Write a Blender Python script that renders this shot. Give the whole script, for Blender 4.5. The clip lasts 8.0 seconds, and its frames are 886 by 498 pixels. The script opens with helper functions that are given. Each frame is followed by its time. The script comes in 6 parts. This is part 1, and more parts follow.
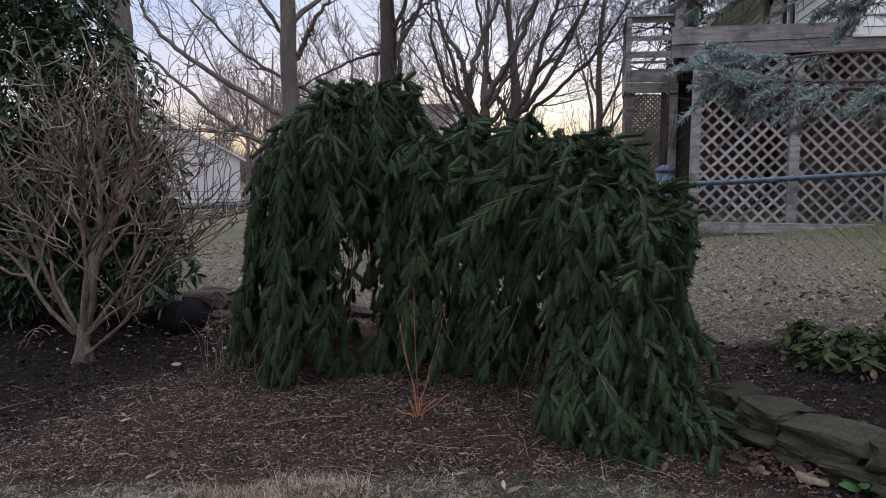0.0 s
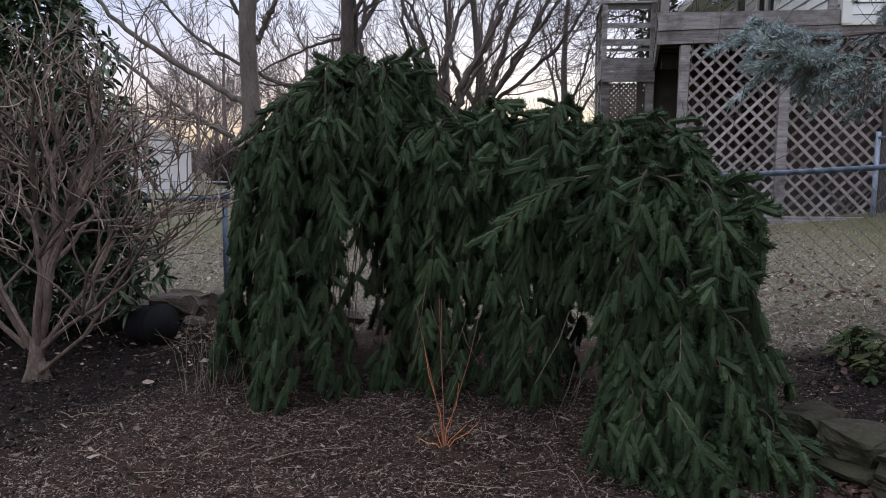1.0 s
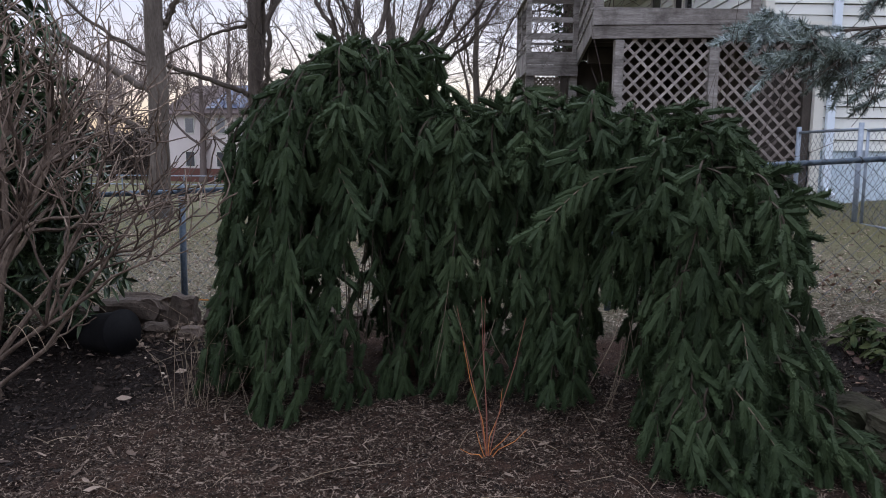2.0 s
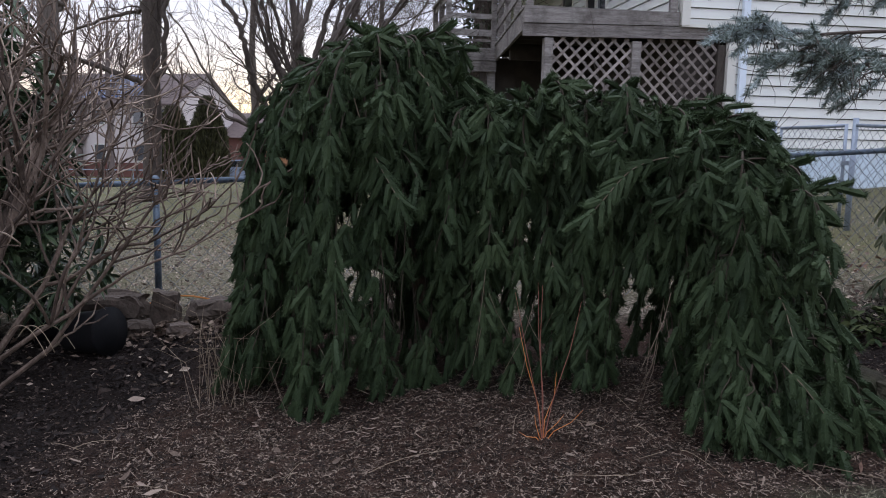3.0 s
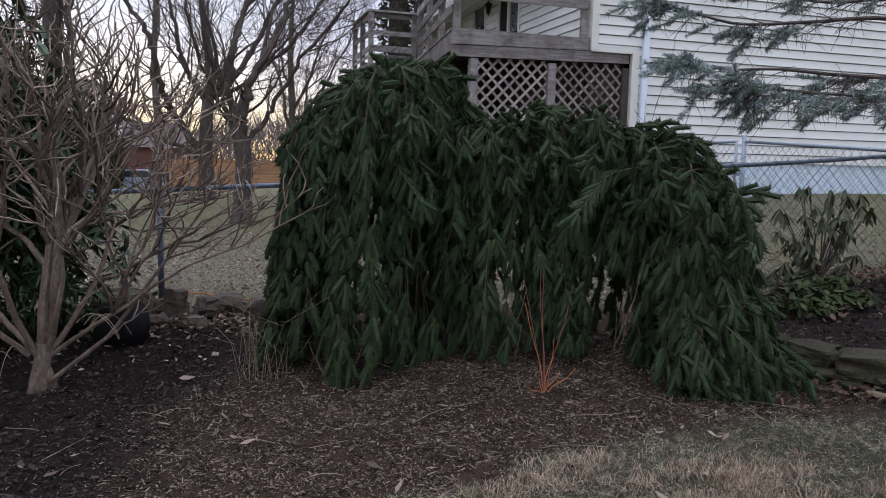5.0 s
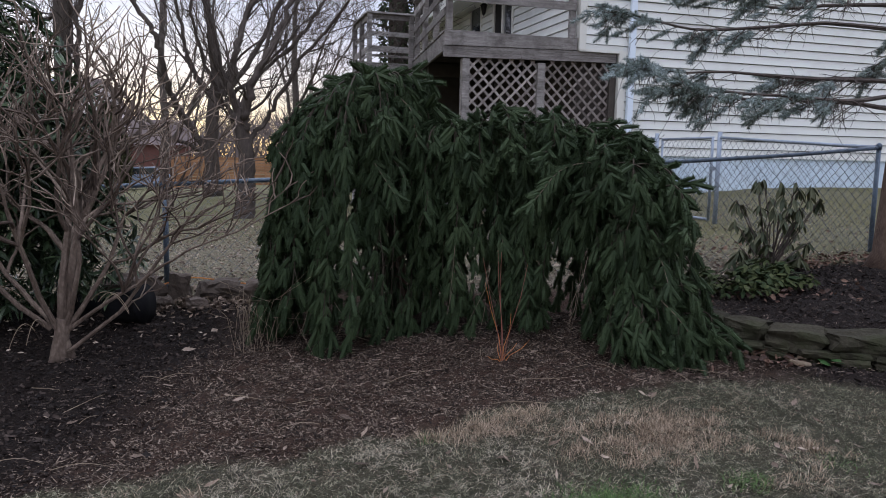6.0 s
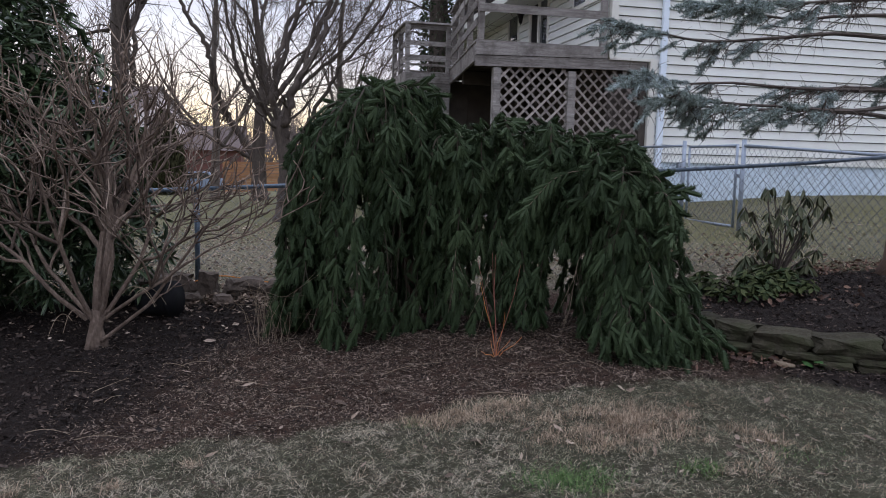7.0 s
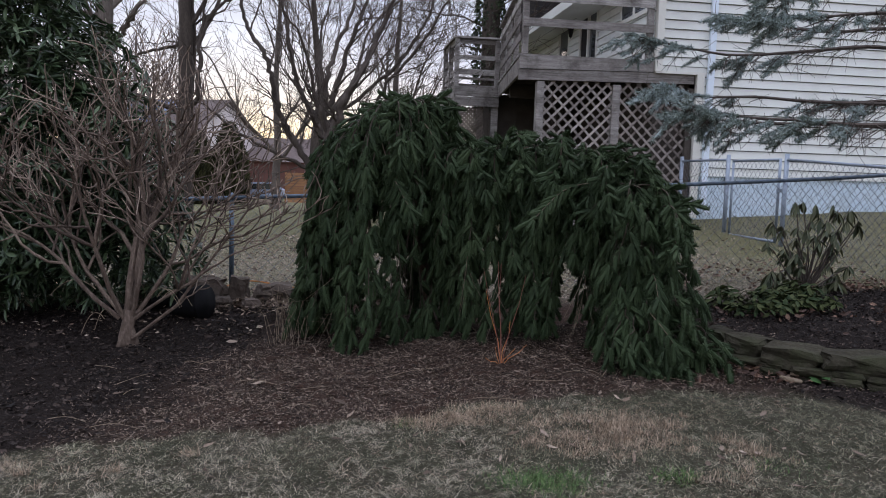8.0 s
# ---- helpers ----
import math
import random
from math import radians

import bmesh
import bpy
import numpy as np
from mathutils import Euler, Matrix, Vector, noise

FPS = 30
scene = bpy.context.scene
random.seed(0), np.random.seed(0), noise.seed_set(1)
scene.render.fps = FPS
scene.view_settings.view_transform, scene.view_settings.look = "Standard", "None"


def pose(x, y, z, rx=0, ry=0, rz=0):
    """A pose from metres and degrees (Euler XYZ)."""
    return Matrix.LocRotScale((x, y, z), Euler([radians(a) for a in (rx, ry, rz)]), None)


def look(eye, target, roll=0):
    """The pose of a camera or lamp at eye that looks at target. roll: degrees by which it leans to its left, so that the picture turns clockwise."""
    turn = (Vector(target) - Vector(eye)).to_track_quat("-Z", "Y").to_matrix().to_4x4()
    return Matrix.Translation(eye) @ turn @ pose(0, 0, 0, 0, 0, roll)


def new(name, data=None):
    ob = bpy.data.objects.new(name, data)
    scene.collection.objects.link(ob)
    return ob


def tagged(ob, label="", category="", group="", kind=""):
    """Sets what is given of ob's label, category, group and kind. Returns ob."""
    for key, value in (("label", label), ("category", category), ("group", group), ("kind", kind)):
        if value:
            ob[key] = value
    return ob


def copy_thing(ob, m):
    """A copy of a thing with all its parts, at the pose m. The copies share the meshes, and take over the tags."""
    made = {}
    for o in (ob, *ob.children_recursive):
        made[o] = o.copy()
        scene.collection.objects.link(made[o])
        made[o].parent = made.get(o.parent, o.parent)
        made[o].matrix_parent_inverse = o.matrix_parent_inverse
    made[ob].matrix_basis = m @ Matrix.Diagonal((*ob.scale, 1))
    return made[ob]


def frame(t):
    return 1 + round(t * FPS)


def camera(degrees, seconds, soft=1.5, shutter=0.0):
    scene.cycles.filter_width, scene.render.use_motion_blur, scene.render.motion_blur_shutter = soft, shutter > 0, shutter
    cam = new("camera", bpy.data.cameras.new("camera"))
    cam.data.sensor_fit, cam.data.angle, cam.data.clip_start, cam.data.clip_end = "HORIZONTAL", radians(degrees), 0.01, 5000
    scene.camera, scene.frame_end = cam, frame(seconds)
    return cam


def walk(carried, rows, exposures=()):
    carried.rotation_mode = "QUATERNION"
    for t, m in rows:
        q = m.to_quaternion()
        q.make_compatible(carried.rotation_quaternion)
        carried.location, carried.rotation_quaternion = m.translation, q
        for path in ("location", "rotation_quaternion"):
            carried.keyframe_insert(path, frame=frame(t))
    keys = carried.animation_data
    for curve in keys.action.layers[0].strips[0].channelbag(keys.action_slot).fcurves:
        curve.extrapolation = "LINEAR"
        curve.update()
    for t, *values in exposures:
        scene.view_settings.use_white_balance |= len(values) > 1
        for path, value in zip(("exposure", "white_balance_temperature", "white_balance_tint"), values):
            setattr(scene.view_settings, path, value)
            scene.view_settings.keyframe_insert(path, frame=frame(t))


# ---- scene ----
cam = camera(61.0, 8.0, soft=1.0)
METRES, EYE, TILT, LEAN, TURN = 4.748, 1.6, 0.0, 0.0, 11.0
ROWS = [
    (0.0, 0.0, 0.0, 0.0, 0.02, -6.14, -0.16),
    (0.5, -0.0258, 0.0661, 0.0015, -1.17, -6.48, -0.32),
    (1.0, -0.0739, 0.1243, -0.0019, -3.54, -6.85, -0.41),
    (1.5, -0.1302, 0.167, -0.0034, -7.18, -7.13, -0.51),
    (3.0, -0.3487, 0.2257, -0.0133, -20.13, -7.52, -1.11),
    (3.5, -0.4203, 0.2099, -0.0153, -23.64, -7.28, -1.36),
    (4.0, -0.4798, 0.1986, -0.0151, -26.34, -6.86, -1.41),
    (4.5, -0.5288, 0.183, -0.0153, -28.34, -6.49, -1.38),
    (6.0, -0.5508, 0.0044, -0.015, -27.78, -6.82, -1.18),
    (6.5, -0.5344, -0.0407, -0.0124, -26.06, -6.8, -1.24),
    (7.0, -0.5198, -0.089, -0.0102, -23.99, -6.49, -1.35),
    (7.5, -0.4947, -0.1215, -0.0079, -21.75, -6.04, -1.57),
    (8.0, -0.4611, -0.1493, -0.0098, -19.19, -5.66, -1.77),
]
walk(cam, [(t, pose(0, 0, EYE, TILT, LEAN, TURN) @ pose(METRES * x, METRES * y, METRES * z, 90 + pitch, roll, yaw)) for t, x, y, z, yaw, pitch, roll in ROWS],
     exposures=[(0.0, 0.40), (1.0, 0.50), (3.0, 0.50), (4.0, 0.47), (4.5, 0.46), (6.0, 0.41), (8.0, 0.40)])

# ---- world, sun, exposure ----
world = bpy.data.worlds.new("dusk")
scene.world = world
world.use_nodes = True
wt = world.node_tree
wt.nodes.clear()


def wn(kind, **kw):
    n = wt.nodes.new(kind)
    for k, v in kw.items():
        n.inputs[k].default_value = v
    return n


sky = wt.nodes.new("ShaderNodeTexSky")
sky.sky_type = "NISHITA"
sky.sun_disc = False
sky.sun_elevation = radians(4.0)
sky.sun_rotation = radians(-6)
sky.air_density, sky.dust_density, sky.ozone_density = 1.0, 0.6, 2.0
coord = wt.nodes.new("ShaderNodeTexCoord")
mapping = wt.nodes.new("ShaderNodeMapping")
mapping.inputs["Scale"].default_value = (1.0, 1.0, 3.2)
cloud = wn("ShaderNodeTexNoise", Scale=2.4, Detail=6.0, Roughness=0.55, Distortion=0.4)
ramp = wt.nodes.new("ShaderNodeValToRGB")
ramp.color_ramp.elements[0].position, ramp.color_ramp.elements[0].color = 0.36, (0.62, 0.62, 0.62, 1)
ramp.color_ramp.elements[1].position, ramp.color_ramp.elements[1].color = 0.66, (0.92, 0.92, 0.92, 1)
sep = wt.nodes.new("ShaderNodeSeparateXYZ")
cramp = wt.nodes.new("ShaderNodeValToRGB")
els = cramp.color_ramp.elements
els[0].position, els[0].color = 0.0, (0.34, 0.25, 0.21, 1)
els[1].position, els[1].color = 1.0, (2.10, 2.20, 2.60, 1)
for at, col in ((0.045, (0.66, 0.51, 0.43, 1)), (0.09, (0.72, 0.61, 0.60, 1)), (0.14, (0.65, 0.61, 0.66, 1)), (0.23, (0.57, 0.60, 0.695, 1)), (0.45, (1.06, 1.12, 1.40, 1))):
    e = els.new(at)
    e.color = col
skygain = wt.nodes.new("ShaderNodeMix")
skygain.data_type, skygain.blend_type = "RGBA", "MULTIPLY"
skygain.inputs["Factor"].default_value = 1.0
skygain.inputs["B"].default_value = (.09, .13, .26, 1)
mix = wt.nodes.new("ShaderNodeMix")
mix.data_type = "RGBA"
gain = wt.nodes.new("ShaderNodeBackground")
gain.inputs["Strength"].default_value = 1.0
wout = wt.nodes.new("ShaderNodeOutputWorld")
wl = wt.links.new
wl(coord.outputs["Generated"], mapping.inputs["Vector"])
wl(mapping.outputs["Vector"], cloud.inputs["Vector"])
wl(cloud.outputs["Fac"], ramp.inputs["Fac"])
wl(coord.outputs["Generated"], sep.inputs["Vector"])
wl(sep.outputs["Z"], cramp.inputs["Fac"])
wl(sky.outputs["Color"], skygain.inputs["A"])
wl(skygain.outputs["Result"], mix.inputs["A"])
wl(cramp.outputs["Color"], mix.inputs["B"])
wl(ramp.outputs["Color"], mix.inputs["Factor"])
wl(mix.outputs["Result"], gain.inputs["Color"])
wl(gain.outputs["Background"], wout.inputs["Surface"])

sun = new("sun", bpy.data.lights.new("sun", "SUN"))
sun.data.energy, sun.data.angle, sun.data.color = 0.25, radians(25), (1.0, 0.82, 0.66)
sun.matrix_world = look((0, 0, 30), (0.1 * 30, -30, 30 - 30 * math.tan(radians(6))))


# ---- mesh helpers ----
class Geo:
    """Collects points and faces as number arrays."""

    def __init__(self):
        self.v, self.f3, self.f4, self.n = [], [], [], 0

    def add(self, verts, tris=None, quads=None):
        verts = np.asarray(verts, float).reshape(-1, 3)
        if tris is not None and len(tris):
            self.f3.append(np.asarray(tris, int) + self.n)
        if quads is not None and len(quads):
            self.f4.append(np.asarray(quads, int) + self.n)
        self.v.append(verts)
        self.n += len(verts)
        return self

    def box(self, lo, hi, m=None):
        (a, b, c), (d, e, f) = lo, hi
        v = np.array([(a, b, c), (d, b, c), (d, e, c), (a, e, c), (a, b, f), (d, b, f), (d, e, f), (a, e, f)], float)
        if m is not None:
            v = v @ np.array(m.to_3x3()).T + np.array(m.translation)
        return self.add(v, quads=[(0, 3, 2, 1), (4, 5, 6, 7), (0, 1, 5, 4), (1, 2, 6, 5), (2, 3, 7, 6), (3, 0, 4, 7)])

    def tube(self, pts, radii, sides=6, cap=True):
        p = np.asarray(pts, float)
        n = len(p)
        r = np.broadcast_to(np.asarray(radii, float), (n,))
        d = np.gradient(p, axis=0)
        d /= np.linalg.norm(d, axis=1)[:, None] + 1e-9
        ref = np.where(np.abs(d[:, 2:3]) > 0.9, np.array([[1.0, 0, 0]]), np.array([[0, 0, 1.0]]))
        if np.abs(d[:, 2]).max() > 0.9 and np.abs(d[:, 2]).min() < 0.9:
            ref = np.tile(np.array([[0.31, 0.95, 0.02]]), (n, 1))
        a = np.cross(d, ref)
        a /= np.linalg.norm(a, axis=1)[:, None] + 1e-9
        b = np.cross(d, a)
        th = np.arange(sides) * 2 * math.pi / sides
        ring = a[:, None] * np.cos(th)[None, :, None] + b[:, None] * np.sin(th)[None, :, None]
        v = (p[:, None] + ring * r[:, None, None]).reshape(-1, 3)
        i = np.arange(n - 1)[:, None] * sides
        j = np.arange(sides)[None]
        k = (j + 1) % sides
        q = np.stack([i + j, i + k, i + sides + k, i + sides + j], -1).reshape(-1, 4)
        t = []
        if cap:
            v = np.vstack([v, p[0], p[-1]])
            for s in range(sides):
                t += [(n * sides, (s + 1) % sides, s), (n * sides + 1, (n - 1) * sides + s, (n - 1) * sides + (s + 1) % sides)]
        return self.add(v, tris=t, quads=q)

    def mesh(self, name, smooth=False):
        me = bpy.data.meshes.new(name)
        v = np.vstack(self.v)
        t = np.vstack(self.f3) if self.f3 else np.zeros((0, 3), int)
        q = np.vstack(self.f4) if self.f4 else np.zeros((0, 4), int)
        me.vertices.add(len(v))
        me.vertices.foreach_set("co", v.ravel())
        me.loops.add(t.size + q.size)
        me.loops.foreach_set("vertex_index", np.concatenate([t.ravel(), q.ravel()]).astype(np.int32))
        me.polygons.add(len(t) + len(q))
        me.polygons.foreach_set("loop_start", np.concatenate([np.arange(len(t)) * 3, t.size + np.arange(len(q)) * 4]).astype(np.int32))
        me.update(calc_edges=True)
        me.polygons.foreach_set("use_smooth", np.full(len(t) + len(q), smooth))
        me.update()
        return me


def part(name, geo, material, parent=None, label="", smooth=False, kind=""):
    """One mesh object, under its thing if one is given."""
    me = geo if isinstance(geo, bpy.types.Mesh) else geo.mesh(name, smooth)
    if material and not me.materials:
        me.materials.append(material)
    ob = new(name, me)
    if parent:
        ob.parent = parent
        ob.matrix_parent_inverse = parent.matrix_world.inverted()
    if label:
        ob["label"] = label
    if kind:
        ob["kind"] = kind
    return ob


def thing(name, at=(0, 0, 0), label="", category="", group="", kind=""):
    ob = new(name)
    ob.empty_display_size = 0.1
    ob.matrix_world = Matrix.Translation(at)
    return tagged(ob, label, category, group, kind)


def from_bm(bm, name, smooth=True):
    me = bpy.data.meshes.new(name)
    bm.to_mesh(me)
    bm.free()
    me.polygons.foreach_set("use_smooth", np.full(len(me.polygons), smooth))
    return me


def rot_to(dirs, roll):
    """Rotation arrays that turn +x into each of dirs, rolled about it."""
    d = dirs / np.linalg.norm(dirs, axis=1)[:, None]
    ref = np.where(np.abs(d[:, 2:3]) > 0.95, np.array([[1.0, 0, 0]]), np.array([[0, 0, 1.0]]))
    a = np.cross(ref, d)
    a /= np.linalg.norm(a, axis=1)[:, None]
    b = np.cross(d, a)
    c, s = np.cos(roll)[:, None], np.sin(roll)[:, None]
    return np.stack([d, a * c + b * s, b * c - a * s], 2)


def scatter(geo, V, T, pos, rots, scales):
    """Lay many copies of a small template into one Geo. scales: n or n x 3."""
    scales = np.asarray(scales, float)
    if scales.ndim == 1:
        scales = np.repeat(scales[:, None], 3, 1)
    out = np.einsum("nij,nkj->nki", rots, V[None] * scales[:, None, :]) + pos[:, None, :]
    n, k = len(pos), len(V)
    T = np.asarray(T, int)
    f = (T[None] + (np.arange(n) * k)[:, None, None]).reshape(-1, T.shape[1])
    if T.shape[1] == 3:
        geo.add(out.reshape(-1, 3), tris=f)
    else:
        geo.add(out.reshape(-1, 3), quads=f)


# ---- the lie of the land ----
HX = np.array([-60, -8, -3, -1, 0.5, 1.5, 4, 8, 60.0])
HY = np.array([-60, -3, 1, 2.3, 3.3, 4.3, 5, 6.2, 8.3, 12, 20, 26, 60, 700.0])
HZ = np.array([
    (-.1, .0, .05, .07, .1, .12, .2, .3, .5), (-.1, .05, .08, .1, .12, .15, .2, .3, .5), (-.1, .08, .12, .14, .17, .2, .28, .4, .6),
    (-.1, .1, .15, .18, .21, .25, .35, .5, .7), (-.1, .13, .18, .23, .25, .3, .42, .6, .8), (-.1, .18, .22, .3, .36, .43, .55, .7, .9),
    (-.1, .2, .25, .33, .4, .48, .6, .75, .9), (-.1, .3, .37, .42, .48, .55, .65, .85, 1.0), (-.1, .3, .38, .43, .5, .57, .7, 1.0, 1.1),
    (-.2, .2, .35, .43, .5, .58, .85, 1.12, 1.2), (-.4, -.1, .2, .3, .4, .5, .8, 1.1, 1.2), (-.6, -.4, .15, .25, .3, .4, .6, .8, 1.0),
    (-1.0, -1.0, -.8, -.7, -.6, -.5, -.3, 0, .3), (-3.0,) * 9])
WALL = np.array([(0.66, 4.02), (0.86, 3.80), (1.06, 3.50), (1.40, 3.26), (1.95, 2.98), (2.7, 2.7)])


def wall_side(x, y):
    """Distance to the stone edging's line, positive on the bed's side."""
    best = np.full(np.shape(x), 1e9)
    sign = np.ones(np.shape(x))
    for (ax, ay), (bx, by) in zip(WALL[:-1], WALL[1:]):
        dx, dy = bx - ax, by - ay
        t = np.clip(((x - ax) * dx + (y - ay) * dy) / (dx * dx + dy * dy), 0, 1)
        d = np.hypot(x - ax - t * dx, y - ay - t * dy)
        c = dx * (y - ay) - dy * (x - ax)
        sign = np.where(d < best, np.sign(c), sign)
        best = np.minimum(d, best)
    return best * sign


def wave(x, y, s, k):
    return np.sin(x * s + 1.7 * k + 0.8 * np.sin(y * s * 0.7 + k)) * np.sin(y * s * 1.13 + 2.1 * k + 0.9 * np.sin(x * s * 0.6))


def land(x, y):
    x, y = np.asarray(x, float), np.asarray(y, float)
    i = np.clip(np.searchsorted(HX, x) - 1, 0, len(HX) - 2)
    j = np.clip(np.searchsorted(HY, y) - 1, 0, len(HY) - 2)
    u = np.clip((x - HX[i]) / (HX[i + 1] - HX[i]), 0, 1)
    v = np.clip((y - HY[j]) / (HY[j + 1] - HY[j]), 0, 1)
    z = (HZ[j, i] * (1 - u) + HZ[j, i + 1] * u) * (1 - v) + (HZ[j + 1, i] * (1 - u) + HZ[j + 1, i + 1] * u) * v
    d = wall_side(x, y)
    near = np.clip((x - 0.4) / 0.4, 0, 1) * np.clip((5.6 - y) / 1.6, 0, 1) * np.clip((4.5 - x) / 1.5, 0, 1)
    z = z + near * 0.10 * np.clip((d - 0.05) / 0.10, 0, 1)
    fade = np.clip((40 - np.hypot(x, y)) / 20, 0, 1)
    return z + fade * (0.012 * wave(x, y, 5.1, 1) + 0.006 * wave(x, y, 13.0, 2))


EDGE_X = np.array([-9, -3.45, -2.7, -2.0, -1.4, -0.9, -0.2, 0.6, 0.9, 1.2, 2.2, 5])
EDGE_Y = np.array([2.4, 2.62, 2.77, 2.85, 2.97, 3.13, 3.18, 3.08, 2.92, 2.58, 1.95, 1.6])


def fresh(x, y):
    """1 where the mulch is fresh and dark, coloured deeper for the evergreen's shade; 0 where it is older and chipped.
    """
    x, y = np.asarray(x, float), np.asarray(y, float)
    a = np.interp(x - .35 * (y - 4) + .06 * np.sin(5 * y), [-3.05, -2.45], [1, 0])
    a = np.maximum(a, .55 * np.clip((x - .75) / .3, 0, 1) * np.clip((wall_side(x, y) - .05) / .1, 0, 1))
    return np.maximum(a, np.interp(x, [.55, 1.05], [0, 1]))


def bed(x, y):
    """1 in the mulched bed, 0 on grass."""
    x, y = np.asarray(x, float), np.asarray(y, float)
    e = np.interp(x, EDGE_X, EDGE_Y) + 0.04 * np.sin(9 * x) + 0.03 * np.sin(23 * x + 1)
    back = np.interp(x, [-9, -3.5, -2, 0.4, 0.9, 1.6, 2.6, 4.0, 9], [6.0, 6.05, 5.9, 5.5, 5.1, 5.25, 5.5, 5.6, 5.6]) + 0.06 * np.sin(7 * x)
    return np.clip((y - e) / np.interp(x, [-.5, .5], [.10, .24]), 0, 1) * np.clip((back - y) / 0.25, 0, 1)


# ---- materials ----
def material(name, colors, scale=8.0, rough=0.8, bump=0.2, fine=60.0, metallic=0.0, island=0.0, stretch=(1, 1, 1), spec=0.3, each=0.0, bumpdist=0.01, stain=None, stain_scale=1.5, translucent=0.0):
    """A surface of two-scale noise between colours, with relief; island and each vary it by loose piece and by object."""
    m = bpy.data.materials.new(name)
    m.use_nodes = True
    nt = m.node_tree
    n, l = nt.nodes, nt.links.new
    b = n["Principled BSDF"]
    tc = n.new("ShaderNodeTexCoord")
    mp = n.new("ShaderNodeMapping")
    mp.inputs["Scale"].default_value = stretch
    l(tc.outputs["Object"], mp.inputs["Vector"])
    big = n.new("ShaderNodeTexNoise")
    big.inputs["Scale"].default_value, big.inputs["Detail"].default_value, big.inputs["Roughness"].default_value = scale, 5, 0.6
    small = n.new("ShaderNodeTexNoise")
    small.inputs["Scale"].default_value, small.inputs["Detail"].default_value = fine, 4
    l(mp.outputs["Vector"], big.inputs["Vector"])
    l(mp.outputs["Vector"], small.inputs["Vector"])
    add = n.new("ShaderNodeMath")
    add.operation = "MULTIPLY_ADD"
    add.inputs[1].default_value = 0.45
    l(small.outputs["Fac"], add.inputs[0])
    half = n.new("ShaderNodeMath")
    half.operation = "MULTIPLY"
    half.inputs[1].default_value = 0.6
    l(big.outputs["Fac"], half.inputs[0])
    l(half.outputs[0], add.inputs[2])
    fac = add.outputs[0]
    for amount, node, out in ((island, "ShaderNodeNewGeometry", "Random Per Island"), (each, "ShaderNodeObjectInfo", "Random")):
        if amount:
            src = n.new(node)
            mm = n.new("ShaderNodeMath")
            mm.operation = "MULTIPLY_ADD"
            mm.inputs[1].default_value = amount
            l(src.outputs[out], mm.inputs[0])
            off = n.new("ShaderNodeMath")
            off.inputs[1].default_value = -amount / 2
            l(fac, off.inputs[0])
            l(off.outputs[0], mm.inputs[2])
            fac = mm.outputs[0]
    r = n.new("ShaderNodeValToRGB")
    e = r.color_ramp.elements
    lo, hi = 0.28, 0.78
    e[0].position, e[0].color = lo, (*colors[0], 1)
    e[1].position, e[1].color = hi, (*colors[-1], 1)
    for k, c in enumerate(colors[1:-1], 1):
        q = e.new(lo + (hi - lo) * k / (len(colors) - 1))
        q.color = (*c, 1)
    l(fac, r.inputs["Fac"])
    col = r.outputs["Color"]
    if stain:
        sn = n.new("ShaderNodeTexNoise")
        sn.inputs["Scale"].default_value, sn.inputs["Detail"].default_value, sn.inputs["Roughness"].default_value = stain_scale, 6, 0.65
        l(tc.outputs["Object"], sn.inputs["Vector"])
        sr = n.new("ShaderNodeValToRGB")
        sr.color_ramp.elements[0].position, sr.color_ramp.elements[1].position = 0.48, 0.68
        l(sn.outputs["Fac"], sr.inputs["Fac"])
        mx = n.new("ShaderNodeMix")
        mx.data_type = "RGBA"
        mx.inputs["B"].default_value = (*stain, 1)
        l(sr.outputs["Color"], mx.inputs["Factor"])
        l(col, mx.inputs["A"])
        col = mx.outputs["Result"]
    l(col, b.inputs["Base Color"])
    b.inputs["Roughness"].default_value = rough
    b.inputs["Metallic"].default_value = metallic
    b.inputs["Specular IOR Level"].default_value = spec
    if bump:
        bp = n.new("ShaderNodeBump")
        bp.inputs["Strength"].default_value, bp.inputs["Distance"].default_value = bump, bumpdist
        l(add.outputs[0], bp.inputs["Height"])
        l(bp.outputs["Normal"], b.inputs["Normal"])
    if translucent:
        tr = n.new("ShaderNodeBsdfTranslucent")
        l(col, tr.inputs["Color"])
        ms = n.new("ShaderNodeMixShader")
        ms.inputs[0].default_value = translucent
        l(b.outputs[0], ms.inputs[1])
        l(tr.outputs[0], ms.inputs[2])
        l(ms.outputs[0], n["Material Output"].inputs["Surface"])
    return m


M_NEEDLE = material("spruce_needles", [(.0215, .0350, .0165), (.037, .0575, .0258), (.060, .086, .040)], scale=5, fine=25, rough=.6, bump=0, island=.14, each=.20, spec=.15, translucent=.22)
M_TWIG = material("spruce_twig", [(.028, .021, .014), (.06, .046, .032)], scale=20, rough=.8, bump=.2)
M_BLUE = material("blue_spruce_needles", [(.095, .112, .080), (.21, .255, .232), (.38, .44, .445)], scale=4, fine=30, rough=.55, bump=0, island=.25, each=.2)
M_BARKY = material("spruce_bark", [(.04, .026, .02), (.09, .058, .042), (.15, .105, .08)], scale=9, fine=50, rough=.9, bump=.8, stretch=(1, 1, .4), bumpdist=.03)
M_BARK = material("grey_bark", [(.055, .045, .038), (.12, .10, .085), (.20, .17, .145)], scale=6, fine=40, rough=.9, bump=.8, stretch=(1, 1, .25), bumpdist=.03)
